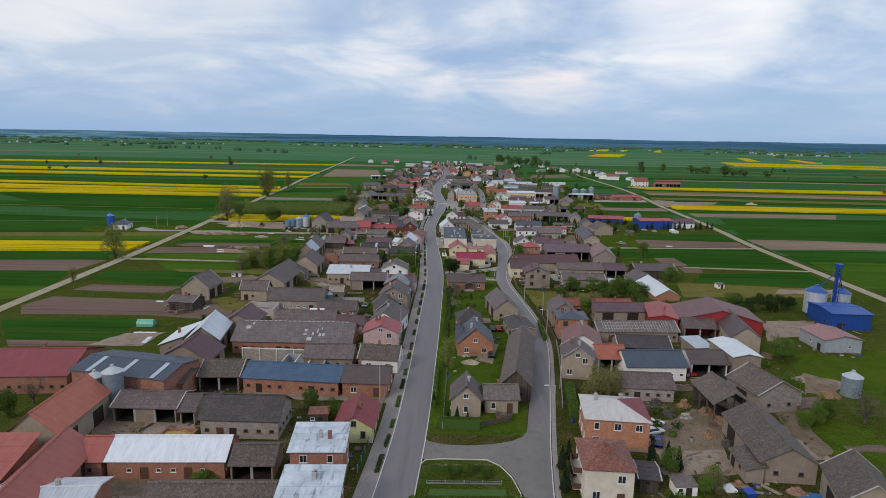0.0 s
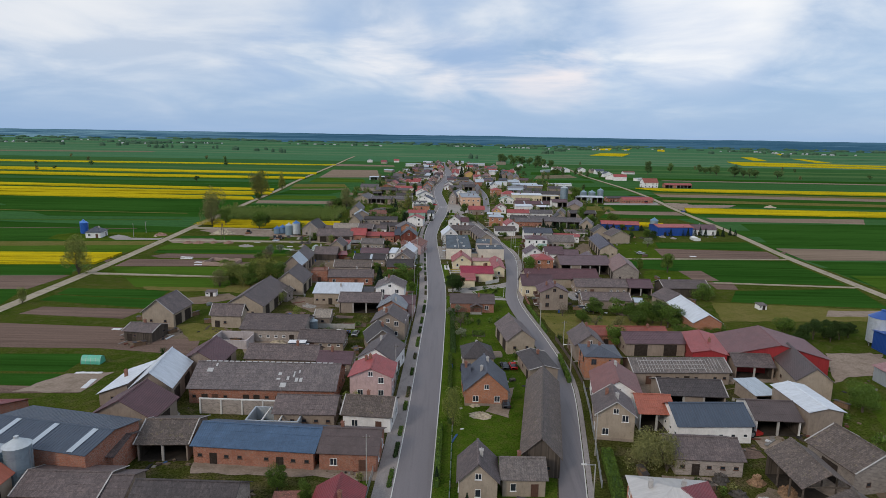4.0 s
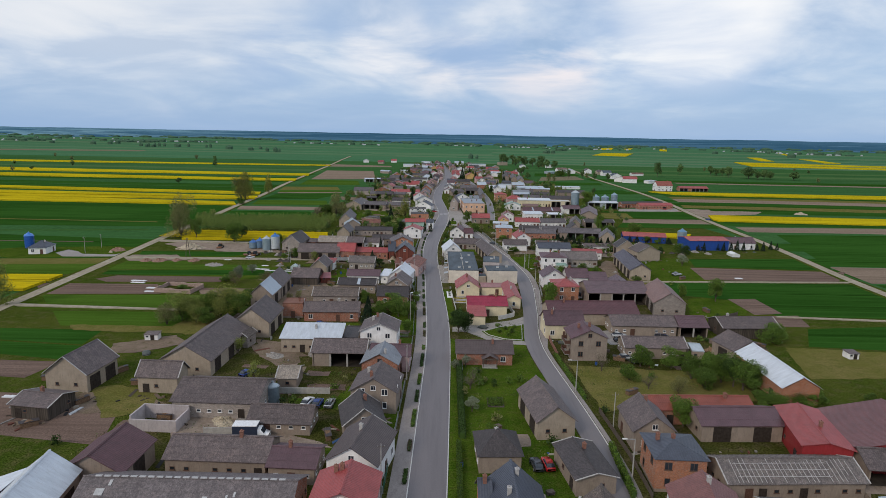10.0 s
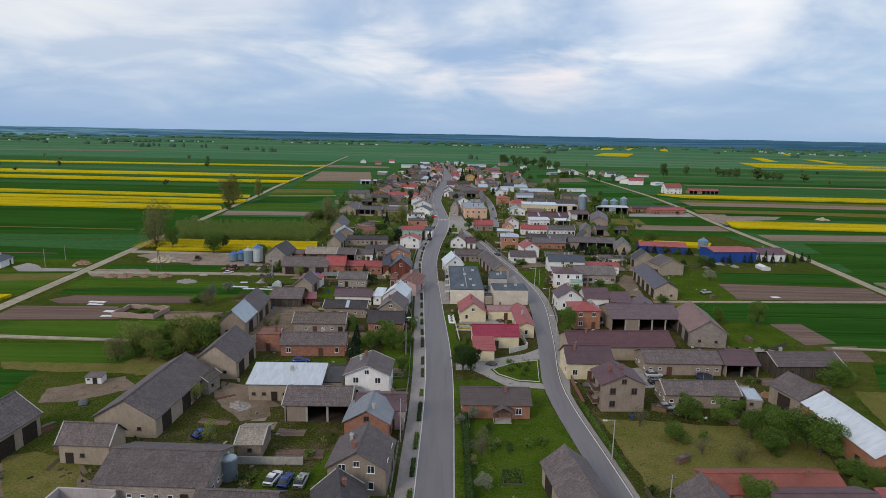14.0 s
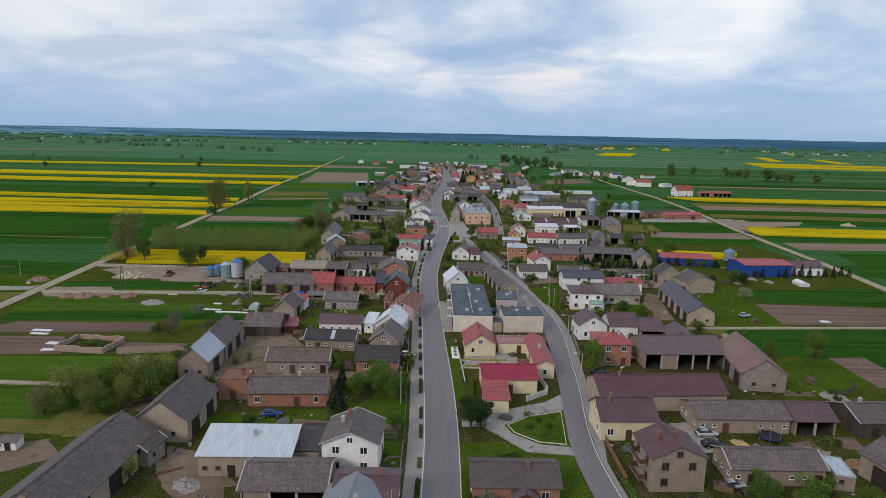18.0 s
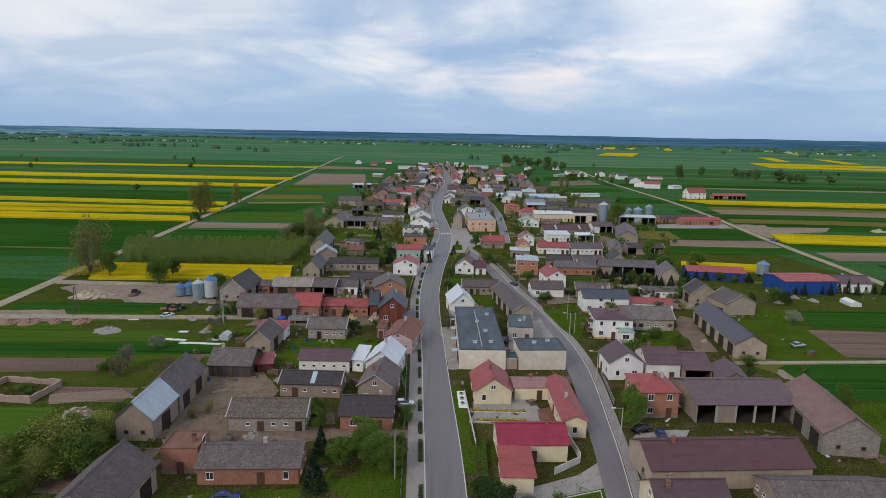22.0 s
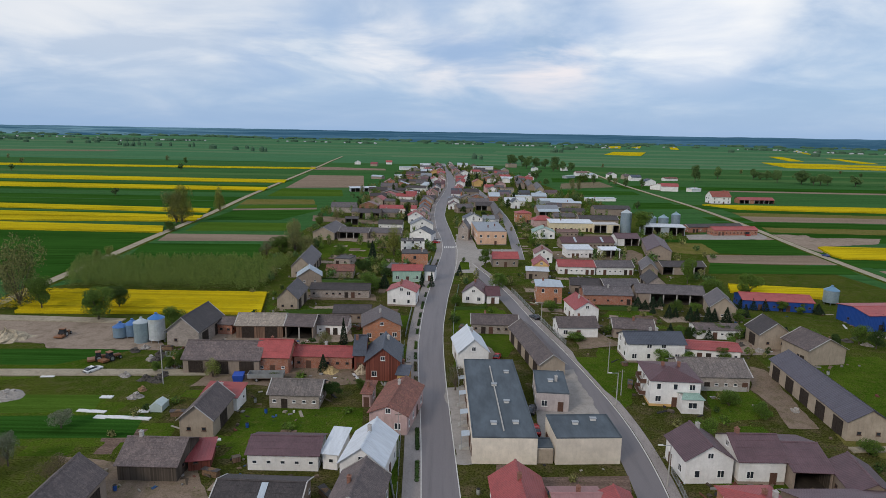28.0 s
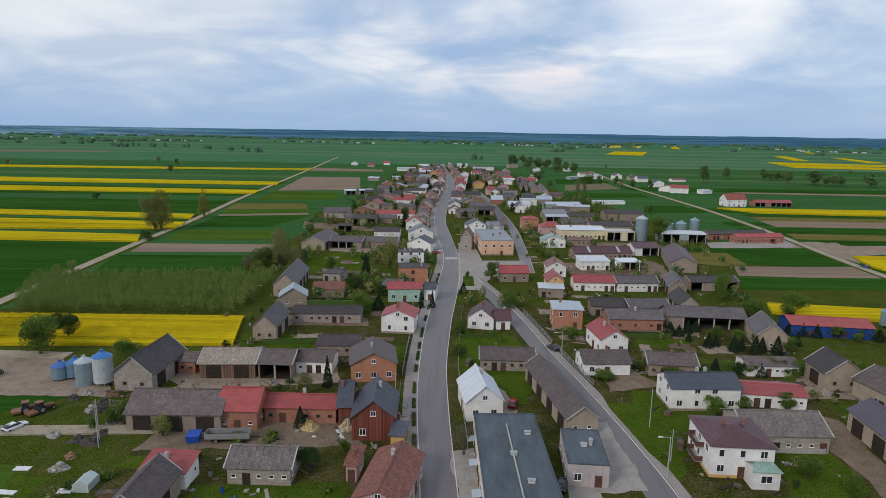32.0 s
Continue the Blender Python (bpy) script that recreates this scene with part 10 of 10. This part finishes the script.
# ---- yard clutter ----
def stack(kind, x, y, rz):
    g = thing({"logs": "wood_stack", "barrel": "barrel", "pallet": "pallet_stack", "crate": "crate", "tarp": "covered_pile"}[kind], x, y, rz)
    tagged(g, {"logs": "low stack of split firewood in a yard", "barrel": "upright plastic water barrel in a yard", "pallet": "stack of weathered wooden pallets", "crate": "grey-brown wooden crate in a yard", "tarp": "low pile under a dull tarpaulin"}[kind], kind if kind != "logs" else "wood stack", "yard clutter")
    if kind == "logs":
        part("firewood", cached("logpile", lambda: loft([(-1.4, 0.5, 0, 1.0, 0.4), (0, 0.55, 0, 1.2, 0.45), (1.5, 0.5, 0, 0.9, 0.35)]).mesh("log pile", plain("firewood", (0.17, 0.11, 0.07), 0.9, 0, 0.1, 0.4, 5.0))), g)
        part("cover", cached("logcover", lambda: Shape().slab((-1.6, -0.6, 1.1), (1.7, -0.6, 1.0), (1.7, 0.6, 1.1), (-1.6, 0.6, 1.22), 0.04).mesh("log cover", roof_mat("dark"))), g)
    elif kind == "barrel":
        part("body", cached(("barrel", int(x) % 2), lambda: Shape().tube(0, 0, 0, 0.45, 0.28, 0.32, 12, False).tube(0, 0, 0.45, 0.95, 0.32, 0.28, 12).mesh("barrel", plain("blue barrel", (0.02, 0.08, 0.3), 0.4) if int(x) % 2 else plain("grey barrel", (0.3, 0.31, 0.3), 0.6))), g)
        part("lid", cached("barrellid", lambda: Shape().tube(0, 0, 0.953, 1.0, 0.3, 0.3, 12).mesh("barrel lid", RUBBER)), g)
    elif kind == "pallet":
        for k in range(3):
            part("pallet", cached("pallet", lambda: Shape().box(-0.6, -0.5, 0.1, 0.6, 0.5, 0.16).box(-0.6, -0.5, 0, -0.45, 0.5, 0.1).box(0.45, -0.5, 0, 0.6, 0.5, 0.1).mesh("pallet", POST)), g, pose(0.05 * k, 0.04 * k, 0.16 * k, 0, 0, 4 * k))
    elif kind == "crate":
        part("body", cached("crate", lambda: Shape().box(-0.6, -0.5, 0, 0.6, 0.5, 0.9).mesh("crate", wall_mat("woodlight"))), g)
        part("lid", cached("cratelid", lambda: Shape().box(-0.66, -0.56, 0.903, 0.66, 0.56, 0.97).mesh("crate lid", POST)), g)
    else:
        part("tarpaulin", cached("tarp", lambda: loft([(-1.3, 0.8, 0, 0.5, 0.3), (-0.4, 1.0, 0, 0.9, 0.5), (0.6, 0.9, 0, 0.8, 0.4), (1.4, 0.7, 0, 0.3, 0.3)]).mesh("tarp", plain("dull tarp", (0.09, 0.10, 0.09), 0.6, 0, 0.3, 0.3, 2.0), True)), g)


rnd = random.Random(77)
done = 0
for px, py, pr in list(PLACED):
    if py > 400 or abs(px) > 85 or done > 120:
        continue
    for k in range(2):
        a = rnd.uniform(0, 6.28)
        cx, cy = px + math.cos(a) * (pr + 1.2), py + math.sin(a) * (pr + 1.2)
        if any(math.hypot(cx - q[0], cy - q[1]) < q[2] + 0.6 for q in PLACED if q[0] != px or q[1] != py) or road_x(MAIN_L, cy) - 4.5 < cx < road_x(MAIN_R, cy) + 2 or road_x(SEC_L, cy) - 2 < cx < road_x(SEC_R, cy) + 3:
            continue
        stack(rnd.choice(("logs", "logs", "barrel", "pallet", "crate", "tarp", "barrel")), cx, cy, rnd.uniform(0, 360))
        done += 1

# ---- small litter of the farmyards ----
JUNK = Nodes("yard litter", 0.85, 0, 0.2)
jr = JUNK.n("ShaderNodeValToRGB")
jr.color_ramp.interpolation = "CONSTANT"
je = jr.color_ramp.elements
je[0].position, je[0].color = 0.0, (0.07, 0.055, 0.042, 1)
je[1].position, je[1].color = 0.22, (0.16, 0.12, 0.085, 1)
for jp, jc in ((0.42, (0.22, 0.21, 0.20)), (0.58, (0.03, 0.03, 0.032)), (0.72, (0.30, 0.27, 0.22)), (0.82, (0.13, 0.05, 0.035)), (0.90, (0.55, 0.56, 0.57)), (0.97, (0.04, 0.09, 0.20))):
    e = je.new(jp)
    e.color = (*jc, 1)
JUNK.link(JUNK.n("ShaderNodeNewGeometry").outputs["Random Per Island"], jr.inputs[0])
JUNK.done(jr.outputs[0])
litter = Shape()
rnd = random.Random(91)
for px, py, pr in PLACED:
    if py > 520 or abs(px) < 16 or rnd.random() < 0.25:
        continue
    for k in range(rnd.randrange(8, 44)):
        a = rnd.gauss(4.4 if rnd.random() < 0.6 else 1.2, 0.9)
        d = pr * 0.75 + abs(rnd.gauss(0, 2.2))
        cx, cy = px + math.cos(a) * d, py + math.sin(a) * d
        if road_x(MAIN_L, cy) - 4.5 < cx < road_x(MAIN_R, cy) + 2 or road_x(SEC_L, cy) - 2 < cx < road_x(SEC_R, cy) + 3 or any(abs(cx - q[0]) < q[2] * 0.75 and abs(cy - q[1]) < q[2] * 0.75 for q in PLACED):
            continue
        w, dd, h = rnd.uniform(0.15, 0.5), rnd.uniform(0.12, 0.4), rnd.uniform(0.06, 0.4)
        if rnd.random() < 0.3:
            w, h = rnd.uniform(0.8, 2.2), rnd.uniform(0.05, 0.2)
        t = rnd.random() * 3.1
        c, s2 = math.cos(t), math.sin(t)
        q = [(cx + c * u - s2 * v, cy + s2 * u + c * v) for u, v in ((-w, -dd), (w, -dd * 0.8), (w * 0.9, dd), (-w * 0.8, dd))]
        hh = [h * rnd.uniform(0.5, 1.1) for _ in range(4)]
        top = [(*q[i], hh[i] + 0.02) for i in range(4)]
        litter.face(top)
        for i in range(4):
            j = (i + 1) % 4
            litter.face([(*q[i], 0), (*q[j], 0), top[j], top[i]])
tagged(new("yard_litter", litter.mesh("litter", JUNK.mat)), "scattered planks, bricks and scrap in farmyards", "litter", "", "stuff")


# ---- loose things ----
mound("rubble", -76.0, 271.0, 3.4, 1.2, "brickred")
mound("sand", -122.4, 356.2, 8.5, 2.6, "pale")
mound("rubble", -123.9, 328.3, 6, 0.9, "brickred")
mound("rubble", -129.4, 327.9, 5, 0.8, "brickred")
mound("rubble", -117.0, 329.5, 4, 0.7, "brickred")
mound("rubble", -98.1, 321.7, 6, 0.5, "greyrub")
mound("rubble", -109.6, 329.5, 5, 0.8, "brickred")
mound("rubble", -76.6, 271.3, 5, 1.0, "greyrub")
mound("sand", -32.7, 338.3, 4, 1.2, "yellow")
mound("sand", -25.0, 338.5, 3.4, 1.6, "pale")
mound("sand", 6.8, 142.7, 3.2, 0.8, "pale")
mound("sand", 6.0, 148.0, 2.4, 0.7, "pale")
mound("logs", 85.2, 126.5, 3.4, 1.2, "wood")
mound("logs", 55.2, 112.9, 3, 1.0, "wood")
mound("rubble", -44.7, 182.9, 4, 0.8, "pale")
mound("rubble", -40.5, 185.9, 4, 0.6, "greyrub")
mound("rubble", -54.4, 140.5, 3, 0.5, "greyrub")
mound("rubble", -35.0, 220.5, 3, 0.5, "greyrub")
mound("rubble", -44.4, 218.5, 4, 0.6, "greyrub")
mound("rubble", 84.2, 257.0, 5, 0.7, "greyrub")
mound("logs", 70.1, 228.4, 3.4, 1.0, "wood")
mound("sand", 52.7, 235.7, 2.6, 0.4, "yellow")
mound("sand", 268.1, 535.5, 7, 1.6, "pale")
mound("rubble", -40.0, 263.5, 3, 0.4, "greyrub")
mound("rubble", -68.4, 340.7, 3, 0.6, "greyrub")
mound("rubble", -73.1, 331.6, 2.6, 0.9, "dark")
mound("rubble", -70.5, 330.6, 2.6, 1.0, "dark")
mound("rubble", -70.2, 333.8, 2.4, 0.8, "dark")
mound("rubble", -79.0, 333.5, 2.4, 0.7, "greyrub")
mound("rubble", -70.9, 322.1, 2.4, 0.8, "greyrub")
mound("rubble", -71.1, 325.7, 1.6, 0.8, "wood")
mound("rubble", -70.6, 341.3, 3, 0.9, "dark")
mound("rubble", -76.4, 343.6, 3, 0.8, "dark")
mound("rubble", -83.0, 351.6, 2.4, 0.7, "greyrub")
mound("rubble", 122.2, 371.5, 3, 0.7, "greyrub")
mound("rubble", 126.8, 367.1, 3, 0.7, "greyrub")
mound("rubble", 114.0, 368.9, 3, 0.7, "dark")
mound("rubble", 101.8, 367.0, 3, 0.7, "dark")
mound("rubble", 45.1, 120.8, 2.5, 1.2, "dark")
mound("rubble", 46.1, 116.3, 2.5, 1.0, "dark")
mound("rubble", 50.7, 120.1, 2.2, 1.2, "wood")
mound("rubble", 54.3, 117.5, 3, 1.0, "wood")
mound("rubble", 44.8, 90.3, 2, 0.6, "greyrub")
mound("rubble", 48.5, 90.4, 2, 0.5, "wood")
mound("rubble", 76.4, 361.6, 2.2, 0.8, "dark")
mound("rubble", 79.7, 357.3, 2.4, 0.7, "greyrub")
mound("rubble", 86.8, 362.1, 2, 0.8, "brickred")
mound("rubble", 109.2, 366.5, 2.4, 0.7, "dark")
mound("rubble", 112.7, 363.4, 2.4, 0.7, "greyrub")
mound("logs", 105.1, 367.7, 2, 0.8, "wood")
mound("rubble", 51.0, 163.4, 1.6, 0.5, "greyrub")
mound("rubble", -84.4, 348.9, 2.2, 0.9, "dark")
mound("rubble", -77.8, 343.9, 2.4, 0.8, "greyrub")
mound("rubble", -77.0, 347.1, 2, 1.0, "dark")
mound("logs", -72.1, 345.2, 2.2, 0.9, "wood")
mound("rubble", -67.7, 341.3, 2, 0.8, "dark")
mound("rubble", -70.4, 338.5, 2.6, 0.7, "greyrub")
mound("rubble", -68.3, 349.0, 2, 0.8, "brickred")
mound("rubble", 68.8, 321.1, 2, 0.5, "greyrub")
mound("rubble", -46.8, 345.3, 2, 0.6, "greyrub")
panel_sheet("white", -115.0, 292.4, 5.5, 1.4)
panel_sheet("white", -105.5, 282.3, 3.5, 1.8)
panel_sheet("white", -96.0, 332.5, 3, 1.6)
panel_sheet("white", -76.3, 315.2, 6, 1.0)
panel_sheet("white", -73.1, 312.8, 2.5, 1.4)
panel_sheet("white", -66.0, 315.7, 2.2, 1.4)
panel_sheet("white", -114.0, 289.6, 5, 1.2)
panel_sheet("white", -103.6, 277.6, 4, 1.6)
panel_sheet("white", -82.2, 160.7, 6, 0.9)
panel_sheet("white", -78.7, 154.7, 1.2, 5)
panel_sheet("white", -92.5, 192.1, 2.4, 1.2)
panel_sheet("white", -67.6, 312.7, 9, 1.2)
panel_sheet("white", -76.9, 321.9, 2.6, 1.2)
panel_sheet("white", 117.2, 314.7, 3, 1.8)
panel_sheet("blue", 57.6, 87.6, 2.4, 2.0)
panel_sheet("white", 46.3, 89.5, 2, 2.4)
panel_sheet("white", 75.6, 269.4, 1.6, 0.8)
greenhouse("tunnel", -84.9, 167.2, 4.6, 2.4, "green")
greenhouse("small", -63.4, 317.0, 2.4, 3.2, "clear")
greenhouse("tunnel", 137.5, 363.3, 3.6, 6, "white")
hut("hen", -80.0, 229.3, 3.4, 2.4, 1.9)
hut("hen", 104.2, 225.1, 2.6, 2.6, 1.9)
hut("hut", -23.7, 110.3, 3.6, 2.6, 2.4)
hut("hen", 38.5, 88.4, 3.4, 2.6, 2.0)
panel_sheet("blue", 59.6, 87.6, 2.2, 1.6)
mound("rubble", 56.6, 88.4, 2.0, 1.1, "brickred")
mound("rubble", 50.6, 107.2, 2.6, 1.2, "wood")
mound("rubble", 52.4, 103.8, 2.0, 1.0, "dark")
mound("rubble", 42.2, 118.6, 2.2, 1.1, "dark")
mound("rubble", 49.0, 114.4, 2.0, 1.0, "greyrub")
trampoline("t", 59.2, 237.5, 2)
bin_box("b", 48.4, 87.3, 1.6)
bin_box("b", -52.2, 332.0, 2.4)
trailer("t", -46.0, 332.4, 8.0)
tractor("red", 50.5, 136.9, 20)
tractor("red", 56.4, 136.1, 200)
tractor("green", 162.7, 555.7, 90)
tractor("red", 170.5, 553.0, 90)
tractor("rust", -86.8, 343.3, 60)
tractor("rust", -89.2, 342.9, 30)
tractor("rust", -109.0, 360.1, 90)
garden_bed("g", 9.0, 193.9, 3.4, 4.6)
garden_bed("g", 6.9, 275.4, 12, 0.9)
garden_bed("g", 7.0, 271.2, 11, 0.9)


# brick-walled manure pit with straw
pit = thing("manure_pit", -47.9, 102.6, -3)
tagged(pit, "low brick-walled manure pit heaped with yellow straw", "pit")
for q in ((-3.0, -1.8, 3.0, -1.5), (-3.0, 1.5, 3.0, 1.8), (-3.0, -1.5, -2.7, 1.5), (2.7, -1.5, 3.0, 1.5)):
    part("side_wall", Shape().box(q[0], q[1], 0, q[2], q[3], 1.0).mesh("pit wall", wall_mat("brick")), pit)
heap = Shape()
for iu in range(12):
    for iv in range(7):
        uz = [(u, v, 0.55 + 0.45 * noise.noise((u * 0.7, v * 0.7, 4)) + 0.3 * math.cos(u * 0.5) * math.cos(v * 0.9)) for u, v in ((-2.7 + iu * 0.45, -1.5 + iv * 0.4286), (-2.25 + iu * 0.45, -1.5 + iv * 0.4286), (-2.25 + iu * 0.45, -1.0714 + iv * 0.4286), (-2.7 + iu * 0.45, -1.0714 + iv * 0.4286))]
        heap.face(uz)
part("straw", heap.mesh("straw", plain("yellow straw", (0.36, 0.25, 0.10), 0.95, 0, 0.1, 0.45, 2.5)), pit, None, "rotting yellow straw")

# ---- porches, steps and terraces ----
def porch_on(code, u, wall_y, w, d, h, roof, wall):
    """A gabled porch on posts in front of a house wall, as a part of the house."""
    m = pose(u, wall_y, 0)
    base = part("porch", Shape().box(-w / 2, -d, 0, w / 2, -0.003, 0.2).mesh("porch base", CONCRETE), ROOTS[code], m, "low concrete porch base")
    for sx in (-1, 1):
        part("porch_post", cached(("ppost", h), lambda: Shape().box(-0.1, -0.1, 0.2, 0.1, 0.1, h).mesh("porch post", POST)), base, pose(sx * (w / 2 - 0.15), -d + 0.15, 0))
        a, b = (sx * (w / 2 + 0.25), -d - 0.2, h), (sx * (w / 2 + 0.25), 0.6, h)
        c, e = (0, 0.6, h + w * 0.28), (0, -d - 0.2, h + w * 0.28)
        part("porch_roof", Shape().slab(*((a, b, c, e) if sx > 0 else (b, a, e, c)), 0.06).mesh("porch roof", roof_mat(roof)), base)
    part("porch_beam", Shape().box(-w / 2, -d + 0.02, h - 0.2, w / 2, -d + 0.12, h).mesh("porch beam", POST), base)


porch_on("r35", 1.2, -4.08, 3.6, 2.2, 2.3, "brown", "brick")


def entrance_steps(x, y):
    """Concrete steps with a sheet canopy at a shop door."""
    g = thing("entrance_steps", x, y)
    tagged(g, "concrete entrance steps with a pale sheet canopy", "steps", "shop entrances")
    for k in range(4):
        part("step", Shape().box(-1.9 + k * 0.32, -0.8, 0, 0.0, 0.8, 0.17 * (k + 1)).mesh("step", CONCRETE) if k == 3 else Shape().box(-1.9 + k * 0.32, -0.8, 0, -1.9 + (k + 1) * 0.32, 0.8, 0.17 * (k + 1)).mesh("step", CONCRETE), g)
    part("canopy", Shape().slab((-1.5, -1.0, 2.9), (0.0, -1.0, 3.1), (0.0, 1.0, 3.1), (-1.5, 1.0, 2.9), 0.06).mesh("canopy", roof_mat("silver")), g)
    for sy in (-0.9, 0.9):
        part("rail", Shape().box(-1.5, sy - 0.03, 0.0, -1.44, sy + 0.03, 2.86).mesh("rail", STEEL), g)
    part("door", door_mesh(1.2, 2.2, DOOR), g, pose(-0.02, 0, 0.68, 0, 0, -90))


for sy in (303.4, 312.2, 321.0, 329.0):
    entrance_steps(-0.66, sy)

# white terrace with round planters beside the cream house
ter = thing("terrace", -0.2, 281.0, 2)
tagged(ter, "white terrace slab with three round stone planters", "terrace")
part("slab", Shape().box(-0.9, -4.2, 0, 0.9, 4.2, 0.12).mesh("terrace slab", FRAME), ter)
for k in (-2.4, 0.0, 2.4):
    pot = part("planter", Shape().tube(0, k, 0.12, 0.42, 0.42, 0.5, 12).mesh("planter", CONCRETE), ter)
    part("plant", Shape().tube(0, k, 0.423, 0.7, 0.36, 0.12, 9).mesh("planter plant", leaf_mat("dark")), pot)

# garden table with blue cover in the courtyard
tab = thing("picnic_table", 14.6, 279.6, 20)
tagged(tab, "garden table with a pale blue canopy in a courtyard", "table")
part("tabletop", Shape().box(-0.8, -0.5, 0.68, 0.8, 0.5, 0.74).mesh("tabletop", wall_mat("woodlight")), tab)
for px, py in ((-0.7, -0.4), (0.7, -0.4), (-0.7, 0.4), (0.7, 0.4)):
    part("leg", Shape().box(px - 0.05, py - 0.05, 0, px + 0.05, py + 0.05, 0.677).mesh("leg", POST), tab)
for py in (-0.95, 0.95):
    part("bench", Shape().box(-0.8, py - 0.15, 0, 0.8, py + 0.15, 0.44).mesh("bench", POST), tab)

# low lean-to between the shop blocks
B("shoplean", 12.3, 300.6, 1.0, 2.8, 3.4, 2.8, 0.3, "f", "bitumen", "pinkcream", "plain")
# roof pipe along the long shop roof
part("roof_pipe", Shape().box(-0.12, -16, 5.06, 0.12, 14, 5.26).mesh("roof pipe", CONCRETE), ROOTS["r46"])

# pale battens laid over the half-stripped roof of the long stable
rnd = random.Random(52)
for k in range(26):
    u = -9.6 + k * 0.76 + rnd.uniform(-0.1, 0.1)
    v0, v1 = rnd.choice((0.05, 0.05, 0.3)), rnd.uniform(0.7, 0.98)
    a, b = -4.5 + 4.5 * v0, -4.5 + 4.5 * v1
    part("batten", Shape().slab((u, a, 3.09 + 2 * v0), (u + 0.09, a, 3.09 + 2 * v0), (u + 0.09, b, 3.09 + 2 * v1), (u, b, 3.09 + 2 * v1), 0.04).mesh("batten", CHIMP), ROOTS["r20"])
for v in (0.25, 0.5, 0.75):
    a = -4.5 + 4.5 * v
    part("batten", Shape().slab((-9.2, a, 3.13 + 2 * v), (6.0, a, 3.13 + 2 * v), (6.0, a + 0.08, 3.165 + 2 * v), (-9.2, a + 0.08, 3.165 + 2 * v), 0.04).mesh("batten", CHIMP), ROOTS["r20"])


# ---- small farmstead out beyond the western track ----
sheet("field", [(-379.0, 398.2), (-149.2, 377.7), (-145.1, 355.2), (-145.4, 332.6), (-284.9, 312.8)], 0.030, COVERS["crop"], "deep green winter wheat round a lone farmstead", "field")
sheet("field", [(-284.9, 312.8), (-145.7, 331.3), (-145.1, 319.0), (-146.0, 300.3), (-258.2, 288.6)], 0.030, COVERS["meadow"], "fresh green meadow beside the sandy track", "field")
sheet("field", [(-284.0, 315.0), (-145.5, 331.3), (-145.1, 320.0), (-272.0, 303.5)], 0.036, COVERS["dry"], "dull olive strip of young sparse crop", "field")
sheet("yard", [(-206.0, 346.0), (-196, 353), (-175.6, 355.0), (-160, 358), (-146.0, 356.7), (-146.1, 333.0), (-166, 331), (-188.2, 327.8), (-203, 333)], 0.040, COVERS["lawn"], "rough grass yard of a lone farmstead", "yard")
sheet("yard", [(-176.1, 340.3), (-174.8, 348.0), (-168, 344), (-163.6, 339.2), (-149.4, 338.9), (-146.4, 343.0), (-144.7, 340.0), (-146.8, 334.8), (-161.7, 333.0), (-168.3, 332.7)], 0.046, COVERS["paving"], "pale gravel drive curving up to a lone house", "yard")
sheet("field", [(-422.6, 444.1), (-275.8, 437.3), (-223.4, 437.0), (-175.0, 436.1), (-176.4, 438.8), (-225.2, 439.6), (-278.0, 440.0), (-426.6, 447.3)], 0.046, COVERS["dry"], "narrow dry grass baulk between two wheat fields", "field")
sheet("field", [(-357.1, 383.8), (-246.1, 396.0), (-165.6, 406.5), (-167.0, 408.2), (-248.0, 397.6), (-359.6, 385.3)], 0.046, COVERS["meadow"], "narrow green baulk between two wheat fields", "field")
sheet("field", [(-322.0, 351.3), (-224.8, 366.4), (-174.6, 367.9), (-175.9, 369.3), (-226.5, 367.8), (-324.3, 352.5)], 0.046, COVERS["soil"], "narrow furrow between two wheat fields", "field")
B("lone", -182.3, 341.0, 8, 8.0, 10.0, 2.9, 2.6, "h", "slate", "white", "house", 1)
silo(-193.6, 349.6, 2.0, 5.6, (0.06, 0.20, 0.55), 0.3, (0.03, 0.12, 0.46))
silo(-196.4, 353.6, 1.8, 5.4, (0.06, 0.20, 0.55), 0.3, (0.03, 0.12, 0.46))
mound("rubble", -152.5, 349.0, 6.0, 1.2, "brickred")
mound("sand", -153.0, 343.5, 1.5, 0.9, "pale")

PANELW = plain("pale roof panel", (0.42, 0.42, 0.42), 0.8)
# pale replacement panels and a loose ridge on the long stable roof
for u, v, w, r in ((-12.6, 0.60, 1.2, 0.14), (-11.2, 0.80, 0.4, 0.12), (2.6, 0.52, 0.7, 0.10), (2.5, 0.36, 0.8, 0.06), (3.6, 0.10, 1.2, 0.16), (4.6, 0.36, 0.5, 0.12), (5.8, 0.46, 0.3, 0.2), (6.4, 0.30, 0.6, 0.14), (7.3, 0.30, 0.6, 0.14), (6.8, 0.62, 0.3, 0.10)):
    a, b = -7.0 + 7.0 * v, -7.0 + 7.0 * (v + r)
    part("roof_panel", Shape().slab((u, a, 3.39 + 3.3 * v), (u + w, a, 3.39 + 3.3 * v), (u + w, b, 3.39 + 3.3 * (v + r)), (u, b, 3.39 + 3.3 * (v + r)), 0.05).mesh("roof panel", PANELW), ROOTS["h24"], None, "pale replacement panel")
for i in range(22):
    u = -13.6 + i * 1.25
    part("ridge_tile", Shape().box(u, -0.18, 6.58, u + 0.9, 0.18, 6.72).mesh("ridge tile", PANELW), ROOTS["h24"], None, "pale ridge tile")
